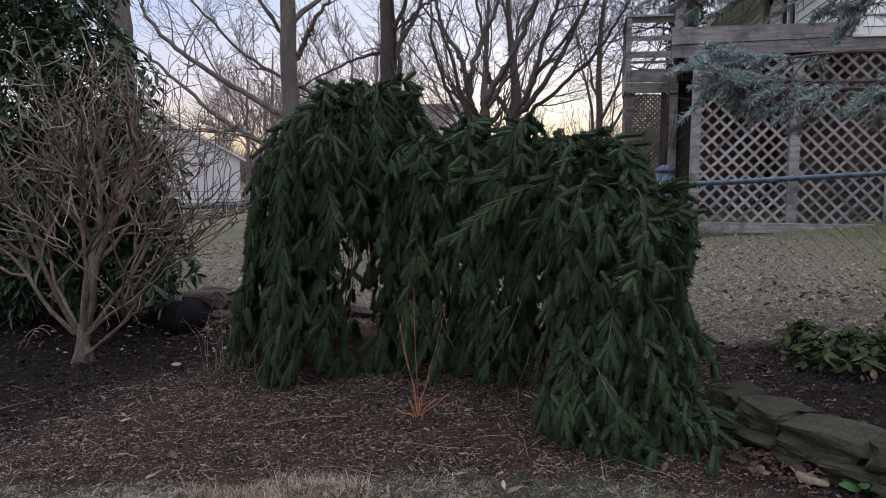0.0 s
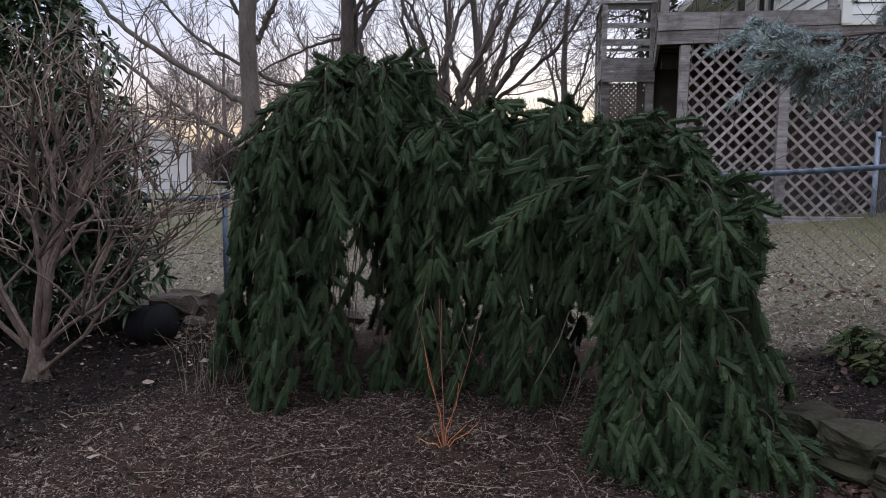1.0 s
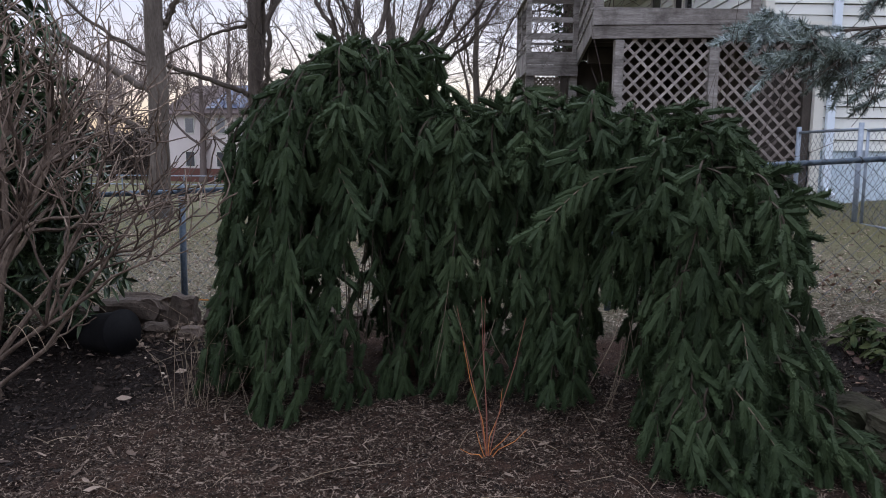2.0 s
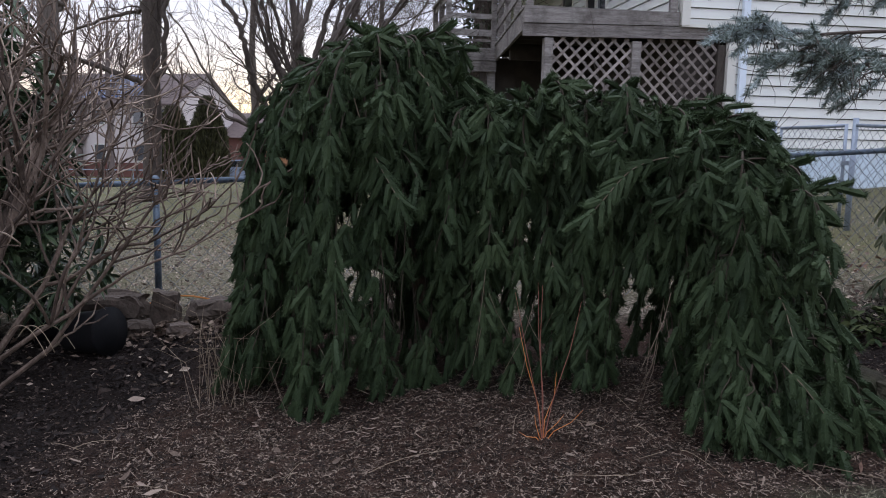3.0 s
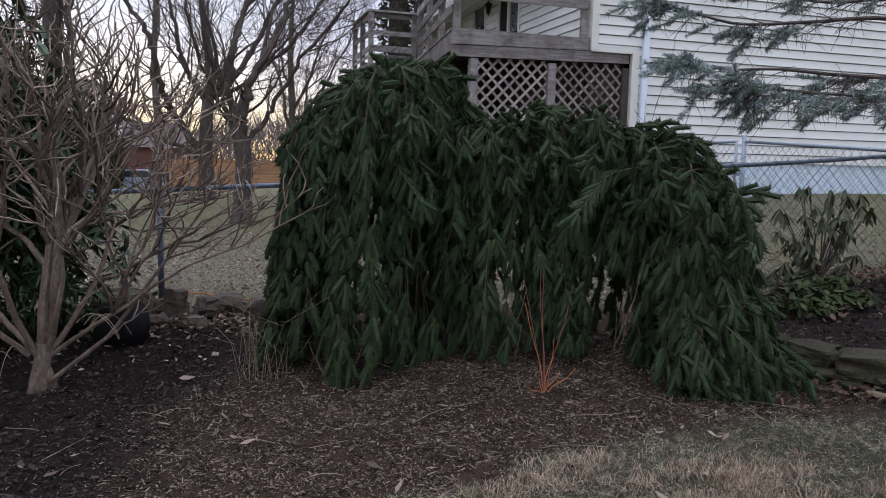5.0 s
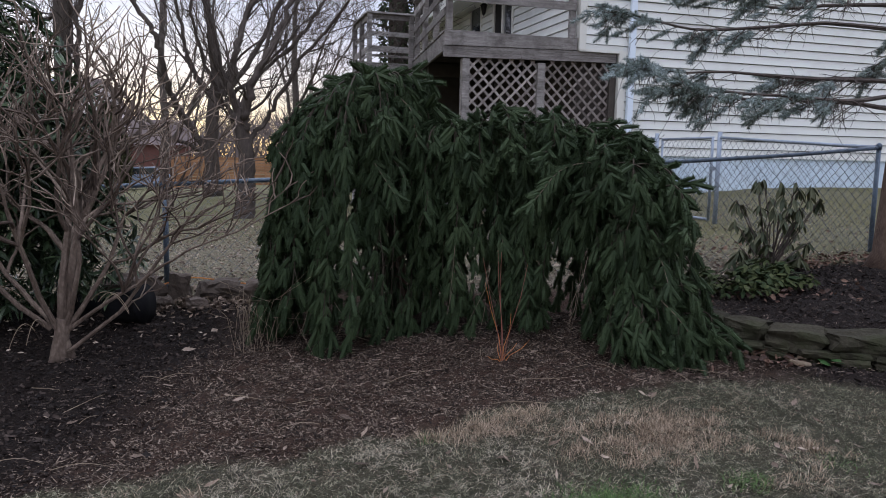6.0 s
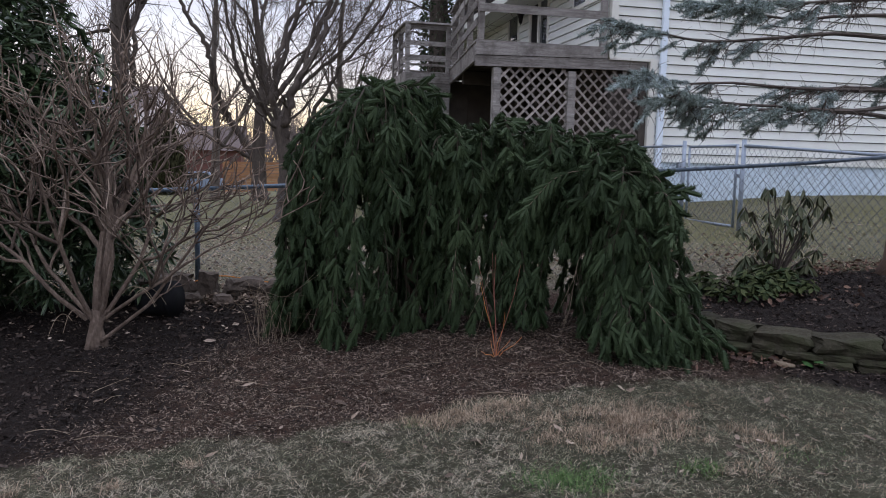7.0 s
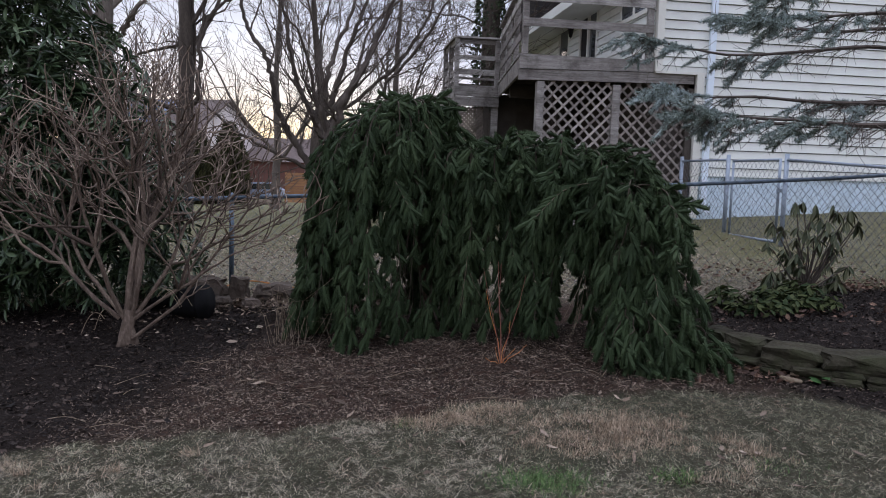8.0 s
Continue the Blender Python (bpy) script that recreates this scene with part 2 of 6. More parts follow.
M_BARKDARK = material("dark_bark", [(.035, .028, .025), (.075, .06, .05), (.12, .10, .085)], scale=6, fine=40, rough=.9, bump=.7, stretch=(1, 1, .3), bumpdist=.03)
M_SHRUB = material("shrub_bark", [(.040, .028, .022), (.105, .076, .058), (.23, .175, .137)], scale=9, fine=60, rough=.88, bump=.8, stretch=(1, 1, .5), island=.3)
M_SHRUBTIP = material("shrub_twig_ends", [(.068, .049, .038), (.165, .121, .095), (.36, .283, .222)], scale=9, fine=45, rough=.85, bump=.2, island=.45)
M_LAUREL = material("laurel_leaf", [(.017, .030, .014), (.038, .064, .029), (.084, .120, .058)], scale=6, fine=30, rough=.38, bump=.1, island=.5, spec=.4)
M_RHODO = material("rhododendron_leaf", [(.016, .026, .012), (.037, .051, .022), (.082, .086, .040)], scale=6, fine=30, rough=.6, bump=.1, island=.6, spec=.4)
M_HELLEBORE = material("hellebore_leaf", [(.008, .016, .006), (.018, .032, .012), (.050, .060, .022)], scale=6, fine=30, rough=.75, bump=.1, island=.7, spec=.12)
M_WEED = material("weed_leaf", [(.015, .045, .012), (.035, .085, .022)], scale=9, rough=.5, bump=.1, island=.4)
M_MULCH = material("mulch_chip", [(.013, .0082, .0057), (.029, .0188, .0130), (.051, .034, .0240), (.072, .050, .0360), (.22, .170, .132)], scale=12, fine=80, rough=.9, bump=.3, island=.8)
# Dark fresh mulch, with the evergreen's shade at the left worked into its colour.
M_MULCHDARK = material("fresh_shaded_mulch_crumb", [(.007, .0049, .0040), (.0148, .0103, .0083), (.027, .019, .015), (.058, .042, .034)], scale=12, fine=80, rough=.9, bump=.3, island=.7)
M_LEAFDULL = material("dull_leaf", [(.06, .042, .031), (.135, .098, .074), (.27, .21, .165)], scale=14, fine=90, rough=.85, bump=.3, island=.6, each=.5)
M_LEAF = material("dead_leaf", [(.08, .055, .040), (.21, .155, .115), (.46, .38, .30)], scale=14, fine=90, rough=.8, bump=.3, island=.6, each=.4)
M_LEAFRED = material("russet_leaf", [(.045, .025, .018), (.095, .052, .036), (.20, .125, .085)], scale=14, fine=90, rough=.75, bump=.3, island=.6, each=.3)
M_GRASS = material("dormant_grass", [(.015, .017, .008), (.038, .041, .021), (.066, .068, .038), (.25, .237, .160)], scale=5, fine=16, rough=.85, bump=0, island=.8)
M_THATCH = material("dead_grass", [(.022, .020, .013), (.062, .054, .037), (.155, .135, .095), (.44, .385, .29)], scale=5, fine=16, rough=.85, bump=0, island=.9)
M_STRAW = material("straw_grass", [(.085, .060, .041), (.23, .170, .118), (.50, .39, .285)], scale=3, rough=.85, bump=0, island=.5)
M_GREEN = material("green_grass", [(.025, .055, .014), (.06, .115, .028), (.11, .165, .055)], scale=3, rough=.7, bump=0, island=.5)
M_STONE = material("field_stone", [(.016, .0145, .010), (.037, .033, .023), (.076, .067, .047)], scale=5, fine=45, rough=.95, spec=.1, bump=1.0, each=.25, stain=(.030, .033, .017), stain_scale=4, bumpdist=.02)
M_ROCK = material("edging_rock", [(.035, .026, .02), (.075, .058, .046), (.13, .10, .082)], scale=6, fine=45, rough=.9, bump=.7, each=.3, bumpdist=.02)
M_POT = material("black_plastic", [(.004, .004, .0045), (.008, .008, .009), (.013, .013, .014)], scale=10, rough=.8, bump=.1, spec=.15)
M_SOIL = material("potting_soil", [(.006, .005, .0045), (.014, .011, .009), (.03, .023, .018)], scale=20, fine=90, rough=.95, bump=.8)
M_WOOD = material("weathered_wood", [(.06, .053, .048), (.19, .172, .158), (.30, .28, .262), (.50, .475, .45)], scale=3.0, fine=26, rough=.85, bump=.8, each=.25, stretch=(.7, 7, 11), stain=(.085, .074, .066), stain_scale=2.6)
M_LATTICE = material("grey_lattice", [(.15, .13, .12), (.26, .23, .21), (.38, .34, .315)], scale=4, fine=30, rough=.85, bump=.3, each=.45)
# Same lattice in a darker tone, for the right-hand panel.
M_LATTICEMID = material("darker_lattice", [(.11, .092, .082), (.19, .162, .146), (.29, .255, .232)], scale=4, fine=30, rough=.85, bump=.3, each=.45)
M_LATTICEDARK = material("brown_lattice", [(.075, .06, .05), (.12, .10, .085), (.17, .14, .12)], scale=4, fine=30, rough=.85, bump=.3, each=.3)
# Dark tone of the right post, the framing below the deck and backing walls.
M_DARKWOOD = material("dark_wood", [(.03, .024, .02), (.06, .05, .042), (.09, .075, .065)], scale=4, rough=.85, bump=.3)
M_SIDING = material("vinyl_siding", [(.62, .63, .585), (.68, .69, .645), (.72, .73, .69)], scale=1.2, fine=120, rough=.5, bump=.06, each=.12, stretch=(.3, .3, 3), stain=(.58, .585, .54), stain_scale=.9)
M_TRIM = material("white_trim", [(.62, .61, .55), (.69, .68, .62)], scale=3, rough=.45, bump=.05)
M_SPOUT = material("white_aluminium", [(.66, .74, .82), (.74, .82, .90)], scale=3, rough=.35, bump=.03)
M_FOUND = material("painted_foundation", [(.46, .56, .64), (.54, .64, .71), (.60, .69, .75)], scale=2.5, fine=60, rough=.8, bump=.3, stain=(.50, .57, .60), stain_scale=1.4)
M_GALV = material("galvanised_steel", [(.16, .19, .23), (.25, .29, .34), (.35, .40, .46)], scale=14, fine=80, rough=.5, bump=.1, metallic=.45)
M_RAIL = material("dark_rail_steel", [(.045, .065, .09), (.09, .12, .155), (.15, .19, .235)], scale=10, fine=70, rough=.5, bump=.15, metallic=.3)
M_WIRE = material("chain_link_wire", [(.075, .082, .09), (.14, .15, .165)], scale=20, rough=.5, bump=0, metallic=.4)
M_STEM = material("orange_stem", [(.30, .10, .03), (.48, .18, .05), (.62, .28, .09)], scale=9, rough=.6, bump=.1, stretch=(1, 1, 1))
M_STEMRED = material("reddish_stem", [(.16, .06, .045), (.26, .11, .075)], scale=9, rough=.6, bump=.1)
M_TAN = material("tan_twig", [(.06, .045, .03), (.12, .092, .064), (.20, .16, .115)], scale=12, rough=.8, bump=.1, island=.4)
M_DRY = material("dry_stalk", [(.10, .075, .05), (.19, .145, .10), (.32, .26, .19)], scale=9, rough=.85, bump=.1, island=.5)
M_GLASS = bpy.data.materials.new("window_glass")
M_GLASS.use_nodes = True
_g = M_GLASS.node_tree.nodes["Principled BSDF"]
_g.inputs["Base Color"].default_value, _g.inputs["Roughness"].default_value, _g.inputs["Metallic"].default_value = (.03, .035, .045, 1), .05, 0
_g.inputs["IOR"].default_value = 2.1
M_DARK = material("dark_interior", [(.012, .011, .011), (.02, .018, .018)], scale=3, rough=.9, bump=0)
M_ROOF = material("shingle_roof", [(.085, .066, .062), (.135, .105, .098), (.19, .15, .142)], scale=4, fine=20, rough=.9, bump=.3)
M_SOLAR = material("solar_panel", [(.02, .04, .10), (.035, .06, .14)], scale=2, rough=.2, bump=0)
M_FARWALL = material("far_white_wall", [(.50, .48, .46), (.57, .55, .53)], scale=1, rough=.7, bump=0)
M_FARBEIGE = material("far_beige_wall", [(.60, .54, .525), (.68, .62, .60)], scale=1, rough=.8, bump=0)
M_BRICK = material("far_brick", [(.12, .055, .045), (.17, .08, .065)], scale=3, rough=.9, bump=.2)
M_CEDAR = material("cedar_slat", [(.22, .11, .05), (.30, .155, .075), (.37, .20, .10)], scale=2, rough=.7, bump=.2, each=.4)
M_CAR = material("blue_car_paint", [(.26, .32, .42), (.32, .38, .48)], scale=2, rough=.25, bump=0)
M_TYRE = material("tyre_rubber", [(.01, .01, .01), (.02, .02, .02)], scale=5, rough=.9, bump=0)
M_ARBOR = material("arborvitae_foliage", [(.020, .022, .009), (.050, .050, .021), (.09, .088, .038)], scale=3, rough=.8, bump=0, island=.5)
M_IVY = material("ivy_leaf", [(.012, .022, .010), (.03, .05, .02), (.06, .08, .035)], scale=3, rough=.5, bump=0, island=.5)
M_WOODS = material("far_twigs", [(.09, .07, .065), (.15, .12, .11), (.20, .165, .15)], scale=.3, rough=.95, bump=0, island=.3)
M_CORD = material("orange_cord", [(.45, .16, .04), (.6, .24, .06)], scale=9, rough=.6, bump=0)


def ground_material():
    m = bpy.data.materials.new("yard_ground")
    m.use_nodes = True
    nt = m.node_tree
    n, l = nt.nodes, nt.links.new
    b = n["Principled BSDF"]
    tc = n.new("ShaderNodeTexCoord")

    def noise_at(scale, detail=5, rough=.6):
        x = n.new("ShaderNodeTexNoise")
        x.inputs["Scale"].default_value, x.inputs["Detail"].default_value, x.inputs["Roughness"].default_value = scale, detail, rough
        l(tc.outputs["Object"], x.inputs["Vector"])
        return x.outputs["Fac"]

    def ramp_of(fac, stops):
        r = n.new("ShaderNodeValToRGB")
        e = r.color_ramp.elements
        e[0].position, e[0].color = stops[0][0], (*stops[0][1], 1)
        e[1].position, e[1].color = stops[-1][0], (*stops[-1][1], 1)
        for p, c in stops[1:-1]:
            q = e.new(p)
            q.color = (*c, 1)
        l(fac, r.inputs["Fac"])
        return r.outputs["Color"]

    def mixed(fac, a, b_):
        x = n.new("ShaderNodeMix")
        x.data_type = "RGBA"
        l(fac, x.inputs["Factor"])
        l(a, x.inputs["A"])
        l(b_, x.inputs["B"])
        return x.outputs["Result"]

    fine, mid, wide = noise_at(120, 3), noise_at(70, 4), noise_at(.6, 6)
    soil = ramp_of(fine, [(.3, (.014, .009, .007)), (.55, (.050, .029, .02)), (.75, (.105, .066, .046))])
    grass_a = ramp_of(fine, [(.3, (.042, .040, .023)), (.5, (.135, .127, .076)), (.75, (.30, .272, .18))])
    grass_b = ramp_of(mid, [(.3, (.055, .055, .024)), (.6, (.145, .137, .064)), (.8, (.23, .21, .12))])
    grass = mixed(ramp_of(wide, [(.35, (0, 0, 0)), (.65, (1, 1, 1))]), grass_a, grass_b)
    thatch_a = ramp_of(fine, [(.3, (.016, .014, .009)), (.5, (.048, .042, .027)), (.75, (.125, .108, .072))])
    thatch_b = ramp_of(mid, [(.3, (.018, .018, .010)), (.6, (.050, .048, .029)), (.8, (.10, .093, .060))])
    an = n.new("ShaderNodeAttribute")
    an.attribute_name = "near_lawn"
    grass = mixed(an.outputs["Fac"], grass, mixed(ramp_of(noise_at(4, 5), [(.4, (0, 0, 0)), (.6, (1, 1, 1))]), thatch_a, thatch_b))
    litter = ramp_of(noise_at(38, 5, .7), [(.36, (.046, .040, .029)), (.52, (.155, .130, .098)), (.66, (.52, .455, .375))])
    af = n.new("ShaderNodeAttribute")
    af.attribute_name = "fresh"
    # Fresh soil, its colour also lowered for the evergreen's shade at the left.
    soil = mixed(af.outputs["Fac"], soil, ramp_of(fine, [(.3, (.0060, .0040, .0033)), (.55, (.0138, .0093, .0073)), (.75, (.032, .0215, .017))]))
    at = n.new("ShaderNodeAttribute")
    at.attribute_name = "litter"
    lit = n.new("ShaderNodeMath")
    lit.operation = "MULTIPLY"
    l(at.outputs["Fac"], lit.inputs[0])
    l(ramp_of(noise_at(5, 6, .7), [(.35, (.15, .15, .15)), (.6, (1, 1, 1))]), lit.inputs[1])
    grass = mixed(lit.outputs[0], grass, litter)
    ab = n.new("ShaderNodeAttribute")
    ab.attribute_name = "bed"
    col = mixed(ab.outputs["Fac"], grass, soil)
    l(col, b.inputs["Base Color"])
    b.inputs["Roughness"].default_value = .95
    b.inputs["Specular IOR Level"].default_value = .15
    bp = n.new("ShaderNodeBump")
    bp.inputs["Strength"].default_value, bp.inputs["Distance"].default_value = .8, .02
    sm = n.new("ShaderNodeMath")
    l(fine, sm.inputs[0])
    l(mid, sm.inputs[1])
    l(sm.outputs[0], bp.inputs["Height"])
    l(bp.outputs["Normal"], b.inputs["Normal"])
    return m


# ---- ground ----
def axis(lo, hi, fine_lo, fine_hi, step):
    inner = np.arange(fine_lo, fine_hi + 1e-6, step)
    out, s, x = [], step, fine_hi
    while x < hi:
        s *= 1.25
        x += s
        out.append(min(x, hi))
    left, s, x = [], step, fine_lo
    while x > lo:
        s *= 1.25
        x -= s
        left.append(max(x, lo))
    return np.concatenate([left[::-1], inner, out])


def build_ground():
    xs, ys = axis(-900, 900, -6, 5, .05), axis(-300, 1500, 1.0, 7.0, .05)
    X, Y = np.meshgrid(xs, ys)
    Z = land(X, Y)
    B = bed(X, Y)
    rng = np.random.default_rng(3)
    near = (np.abs(X) < 7) & (Y > 0) & (Y < 8)
    Z = Z + np.where(near, rng.normal(0, .006, X.shape), 0) * (0.4 + B)
    g = Geo()
    nx, ny = len(xs), len(ys)
    i = (np.arange(ny - 1)[:, None] * nx + np.arange(nx - 1)[None]).ravel()
    g.add(np.stack([X, Y, Z], -1).reshape(-1, 3), quads=np.stack([i, i + 1, i + nx + 1, i + nx], 1))
    ob = part("ground", g, ground_material(), smooth=True)
    tagged(ob, "brown mulch bed and dormant lawn sloping up towards the house", "ground", kind="structure")
    a = ob.data.attributes.new("bed", "FLOAT", "POINT")
    a.data.foreach_set("value", B.ravel().astype(np.float32))
    a = ob.data.attributes.new("near_lawn", "FLOAT", "POINT")
    a.data.foreach_set("value", (np.clip((6.2 - Y) / .6, 0, 1) * (1 - .5 * np.clip((1.75 - Y) / .5, 0, 1)) * (1 - .5 * np.clip((np.abs(X + 1) - 3.2) / .6, 0, 1))).ravel().astype(np.float32))
    L = np.clip((3.4 - X) / 1.2, .12, 1) * np.clip((Y - 4.5) / .8, 0, 1) * np.clip((12.5 - Y) / 3.5, 0, 1) * .85
    a = ob.data.attributes.new("fresh", "FLOAT", "POINT")
    a.data.foreach_set("value", fresh(X, Y).ravel().astype(np.float32))
    a = ob.data.attributes.new("litter", "FLOAT", "POINT")
    a.data.foreach_set("value", L.ravel().astype(np.float32))


build_ground()


# ---- house ----
HOUSE_Y, HOUSE_X, LAP = 11.90, 3.65, 0.162


def build_house():
    h = thing("house", (6, 12, .9), "pale vinyl-sided two-storey house on a light blue foundation", "house")
    # shell behind the cladding
    g = Geo().box((HOUSE_X + .06, HOUSE_Y + .05, 3.50), (16, 24, 7.6))
    g.box((4.46, HOUSE_Y + .05, .5), (16, 24, 3.50))
    part("wall", g, M_DARK, h, "inner wall behind the siding")
    g = Geo().box((4.42, HOUSE_Y + .01, .5), (16.02, HOUSE_Y + .05, 1.671))
    part("foundation", g, M_FOUND, h, "pale blue painted concrete foundation")
    # front courses, each a leaning lap; gaps to the dark shell deepen the shadow lines
    z = 1.671
    while z < 7.5:
        x0 = HOUSE_X + .10 if z > 3.5 else 4.56
        g = Geo()
        v = [(x0, HOUSE_Y - .030, z), (16, HOUSE_Y - .030, z), (16, HOUSE_Y - .004, z + LAP - .013), (x0, HOUSE_Y - .004, z + LAP - .013),
             (x0, HOUSE_Y + .05, z), (16, HOUSE_Y + .05, z), (16, HOUSE_Y + .05, z + LAP - .013), (x0, HOUSE_Y + .05, z + LAP - .013)]
        g.add(v, quads=[(0, 1, 2, 3), (0, 4, 5, 1), (3, 2, 6, 7), (0, 3, 7, 4), (1, 5, 6, 2)])
        part("siding_course", g, M_SIDING, h)
        z += LAP
    part("siding_course", Geo().box((HOUSE_X + .10, HOUSE_Y - .018, 3.522), (4.557, HOUSE_Y + .05, 3.606)), M_SIDING, h)
    # side wall over the deck
    z, lap = 3.62, LAP
    while z < 5.4:
        g = Geo()
        X = HOUSE_X
        for y0, y1 in ((HOUSE_Y + .10, 15.05), (16.35, 17.1), (18.0, 23.0)):
            v = [(X - .030, y0, z), (X - .030, y1, z), (X - .004, y1, z + lap - .009), (X - .004, y0, z + lap - .009),
                 (X + .06, y0, z), (X + .06, y1, z), (X + .06, y1, z + lap - .009), (X + .06, y0, z + lap - .009)]
            g.add(v, quads=[(1, 0, 3, 2), (0, 1, 5, 4), (2, 3, 7, 6), (3, 0, 4, 7), (1, 2, 6, 5)])
        part("siding_course", g, M_SIDING, h)
        z += lap
    g = Geo().box((HOUSE_X - .03, HOUSE_Y - .042, 3.50), (HOUSE_X + .10, HOUSE_Y + .10, 7.5))
    part("corner_board", g, M_TRIM, h, "white corner board")
    g = Geo().box((4.42, HOUSE_Y - .042, .9), (4.56, HOUSE_Y + .05, 3.50))
    part("corner_board", g, M_TRIM, h, "white corner board")
    g = Geo().box((HOUSE_X - .02, HOUSE_Y - .03, 3.475), (4.62, HOUSE_Y + .04, 3.52))
    part("band_board", g, M_TRIM, h)
    # eave along the side
    g = Geo().box((2.92, HOUSE_Y + 1.2, 5.22), (HOUSE_X + .06, 23.3, 5.28)).box((2.87, HOUSE_Y + 1.2, 5.19), (2.92, 23.3, 5.40))
    part("eave", g, M_SIDING, h, "beige soffit and fascia")
    g = Geo().add([(2.87, HOUSE_Y + 1.2, 5.42), (2.87, 23.3, 5.42), (9, 23.3, 8.2), (9, HOUSE_Y + 1.2, 8.2)], quads=[(0, 3, 2, 1)])
    g.add([(2.87, HOUSE_Y + 1.2, 5.405), (2.87, 23.3, 5.405), (9, 23.3, 8.1), (9, HOUSE_Y + 1.2, 8.1)], quads=[(0, 1, 2, 3)])
    part("roof", g, M_ROOF, h)
    # sliding door and window of the side wall
    door = part("door", Geo().box((HOUSE_X - .03, 15.05, 3.72), (HOUSE_X + .06, 15.15, 5.3)).box((HOUSE_X - .03, 16.25, 3.72), (HOUSE_X + .06, 16.35, 5.3))
                .box((HOUSE_X - .03, 15.65, 3.72), (HOUSE_X + .05, 15.75, 5.3)), M_TRIM, h, "white framed glass patio door")
    part("pane", Geo().box((HOUSE_X + .01, 15.15, 3.72), (HOUSE_X + .03, 15.65, 5.3)), M_GLASS, door)
    part("pane", Geo().box((HOUSE_X + .01, 15.75, 3.72), (HOUSE_X + .03, 16.25, 5.3)), M_DARK, door, "dark insect screen")
    w = part("window", Geo().box((HOUSE_X - .03, 17.1, 4.2), (HOUSE_X + .06, 17.18, 5.3)).box((HOUSE_X - .03, 17.92, 4.2), (HOUSE_X + .06, 18.0, 5.3))
             .box((HOUSE_X - .03, 17.18, 4.2), (HOUSE_X + .06, 17.92, 4.28)), M_TRIM, h, "white framed window")
    part("pane", Geo().box((HOUSE_X + .01, 17.18, 4.28), (HOUSE_X + .03, 17.92, 5.3)), M_GLASS, w)
    w = part("window", Geo().box((HOUSE_X - .06, 12.30, 4.62), (HOUSE_X + .01, 13.70, 4.70)).box((HOUSE_X - .05, 12.30, 4.70), (HOUSE_X + .01, 12.38, 5.22))
             .box((HOUSE_X - .05, 13.62, 4.70), (HOUSE_X + .01, 13.70, 5.22)).box((HOUSE_X - .05, 12.96, 4.70), (HOUSE_X + .01, 13.04, 5.22)), M_TRIM, h, "white framed window")
    part("pane", Geo().box((HOUSE_X - .036, 12.38, 4.70), (HOUSE_X - .033, 12.96, 5.22)), M_GLASS, w)
    part("pane", Geo().box((HOUSE_X - .036, 13.04, 4.70), (HOUSE_X - .033, 13.62, 5.22)), M_GLASS, w)
    # wall lantern under the eave
    lamp = thing("wall_lantern", (3.5, 16.6, 5.0), "small dark metal lantern hanging under the eave", "lamp")
    body = part("lantern", Geo().tube([(3.5, 16.6, 4.90), (3.5, 16.6, 4.96), (3.5, 16.6, 5.10)], [.035, .05, .075], 6), M_DARK, lamp)
    part("cap", Geo().tube([(3.5, 16.6, 5.10), (3.5, 16.6, 5.12), (3.5, 16.6, 5.17)], [.095, .085, .02], 6), M_DARK, body)
    part("finial", Geo().tube([(3.5, 16.6, 4.90), (3.5, 16.6, 4.86)], [.02, .004], 6), M_DARK, body)
    part("bracket", Geo().tube([(3.5, 16.6, 5.16), (3.5, 16.6, 5.22)], .012, 5), M_DARK, lamp)
    # downspout
    s = thing("downspout", (4.64, HOUSE_Y - .08, 1.0), "white aluminium rain downspout on the siding", "downspout")
    g = Geo().box((4.60, HOUSE_Y - .10, 1.15), (4.71, HOUSE_Y - .03, 7.4))
    part("pipe", g, M_SPOUT, s)
    for z in (1.9, 3.4, 5.2):
        part("strap", Geo().box((4.585, HOUSE_Y - .104, z), (4.725, HOUSE_Y - .02, z + .03)), M_SPOUT, s)
    part("elbow", Geo().tube([(4.655, HOUSE_Y - .065, 1.2), (4.66, HOUSE_Y - .1, 1.08), (4.68, HOUSE_Y - .28, 1.0)], .045, 6), M_SPOUT, s)
    m = thing("utility_box", (5.15, HOUSE_Y - .05, 1.5), "small grey meter box on the foundation", "box")
    part("body", Geo().box((5.08, HOUSE_Y - .07, 1.55), (5.24, HOUSE_Y + .005, 1.68)), M_GALV, m)


build_house()


# ---- deck ----
DECK_Y = 12.0
FLOOR = 3.70


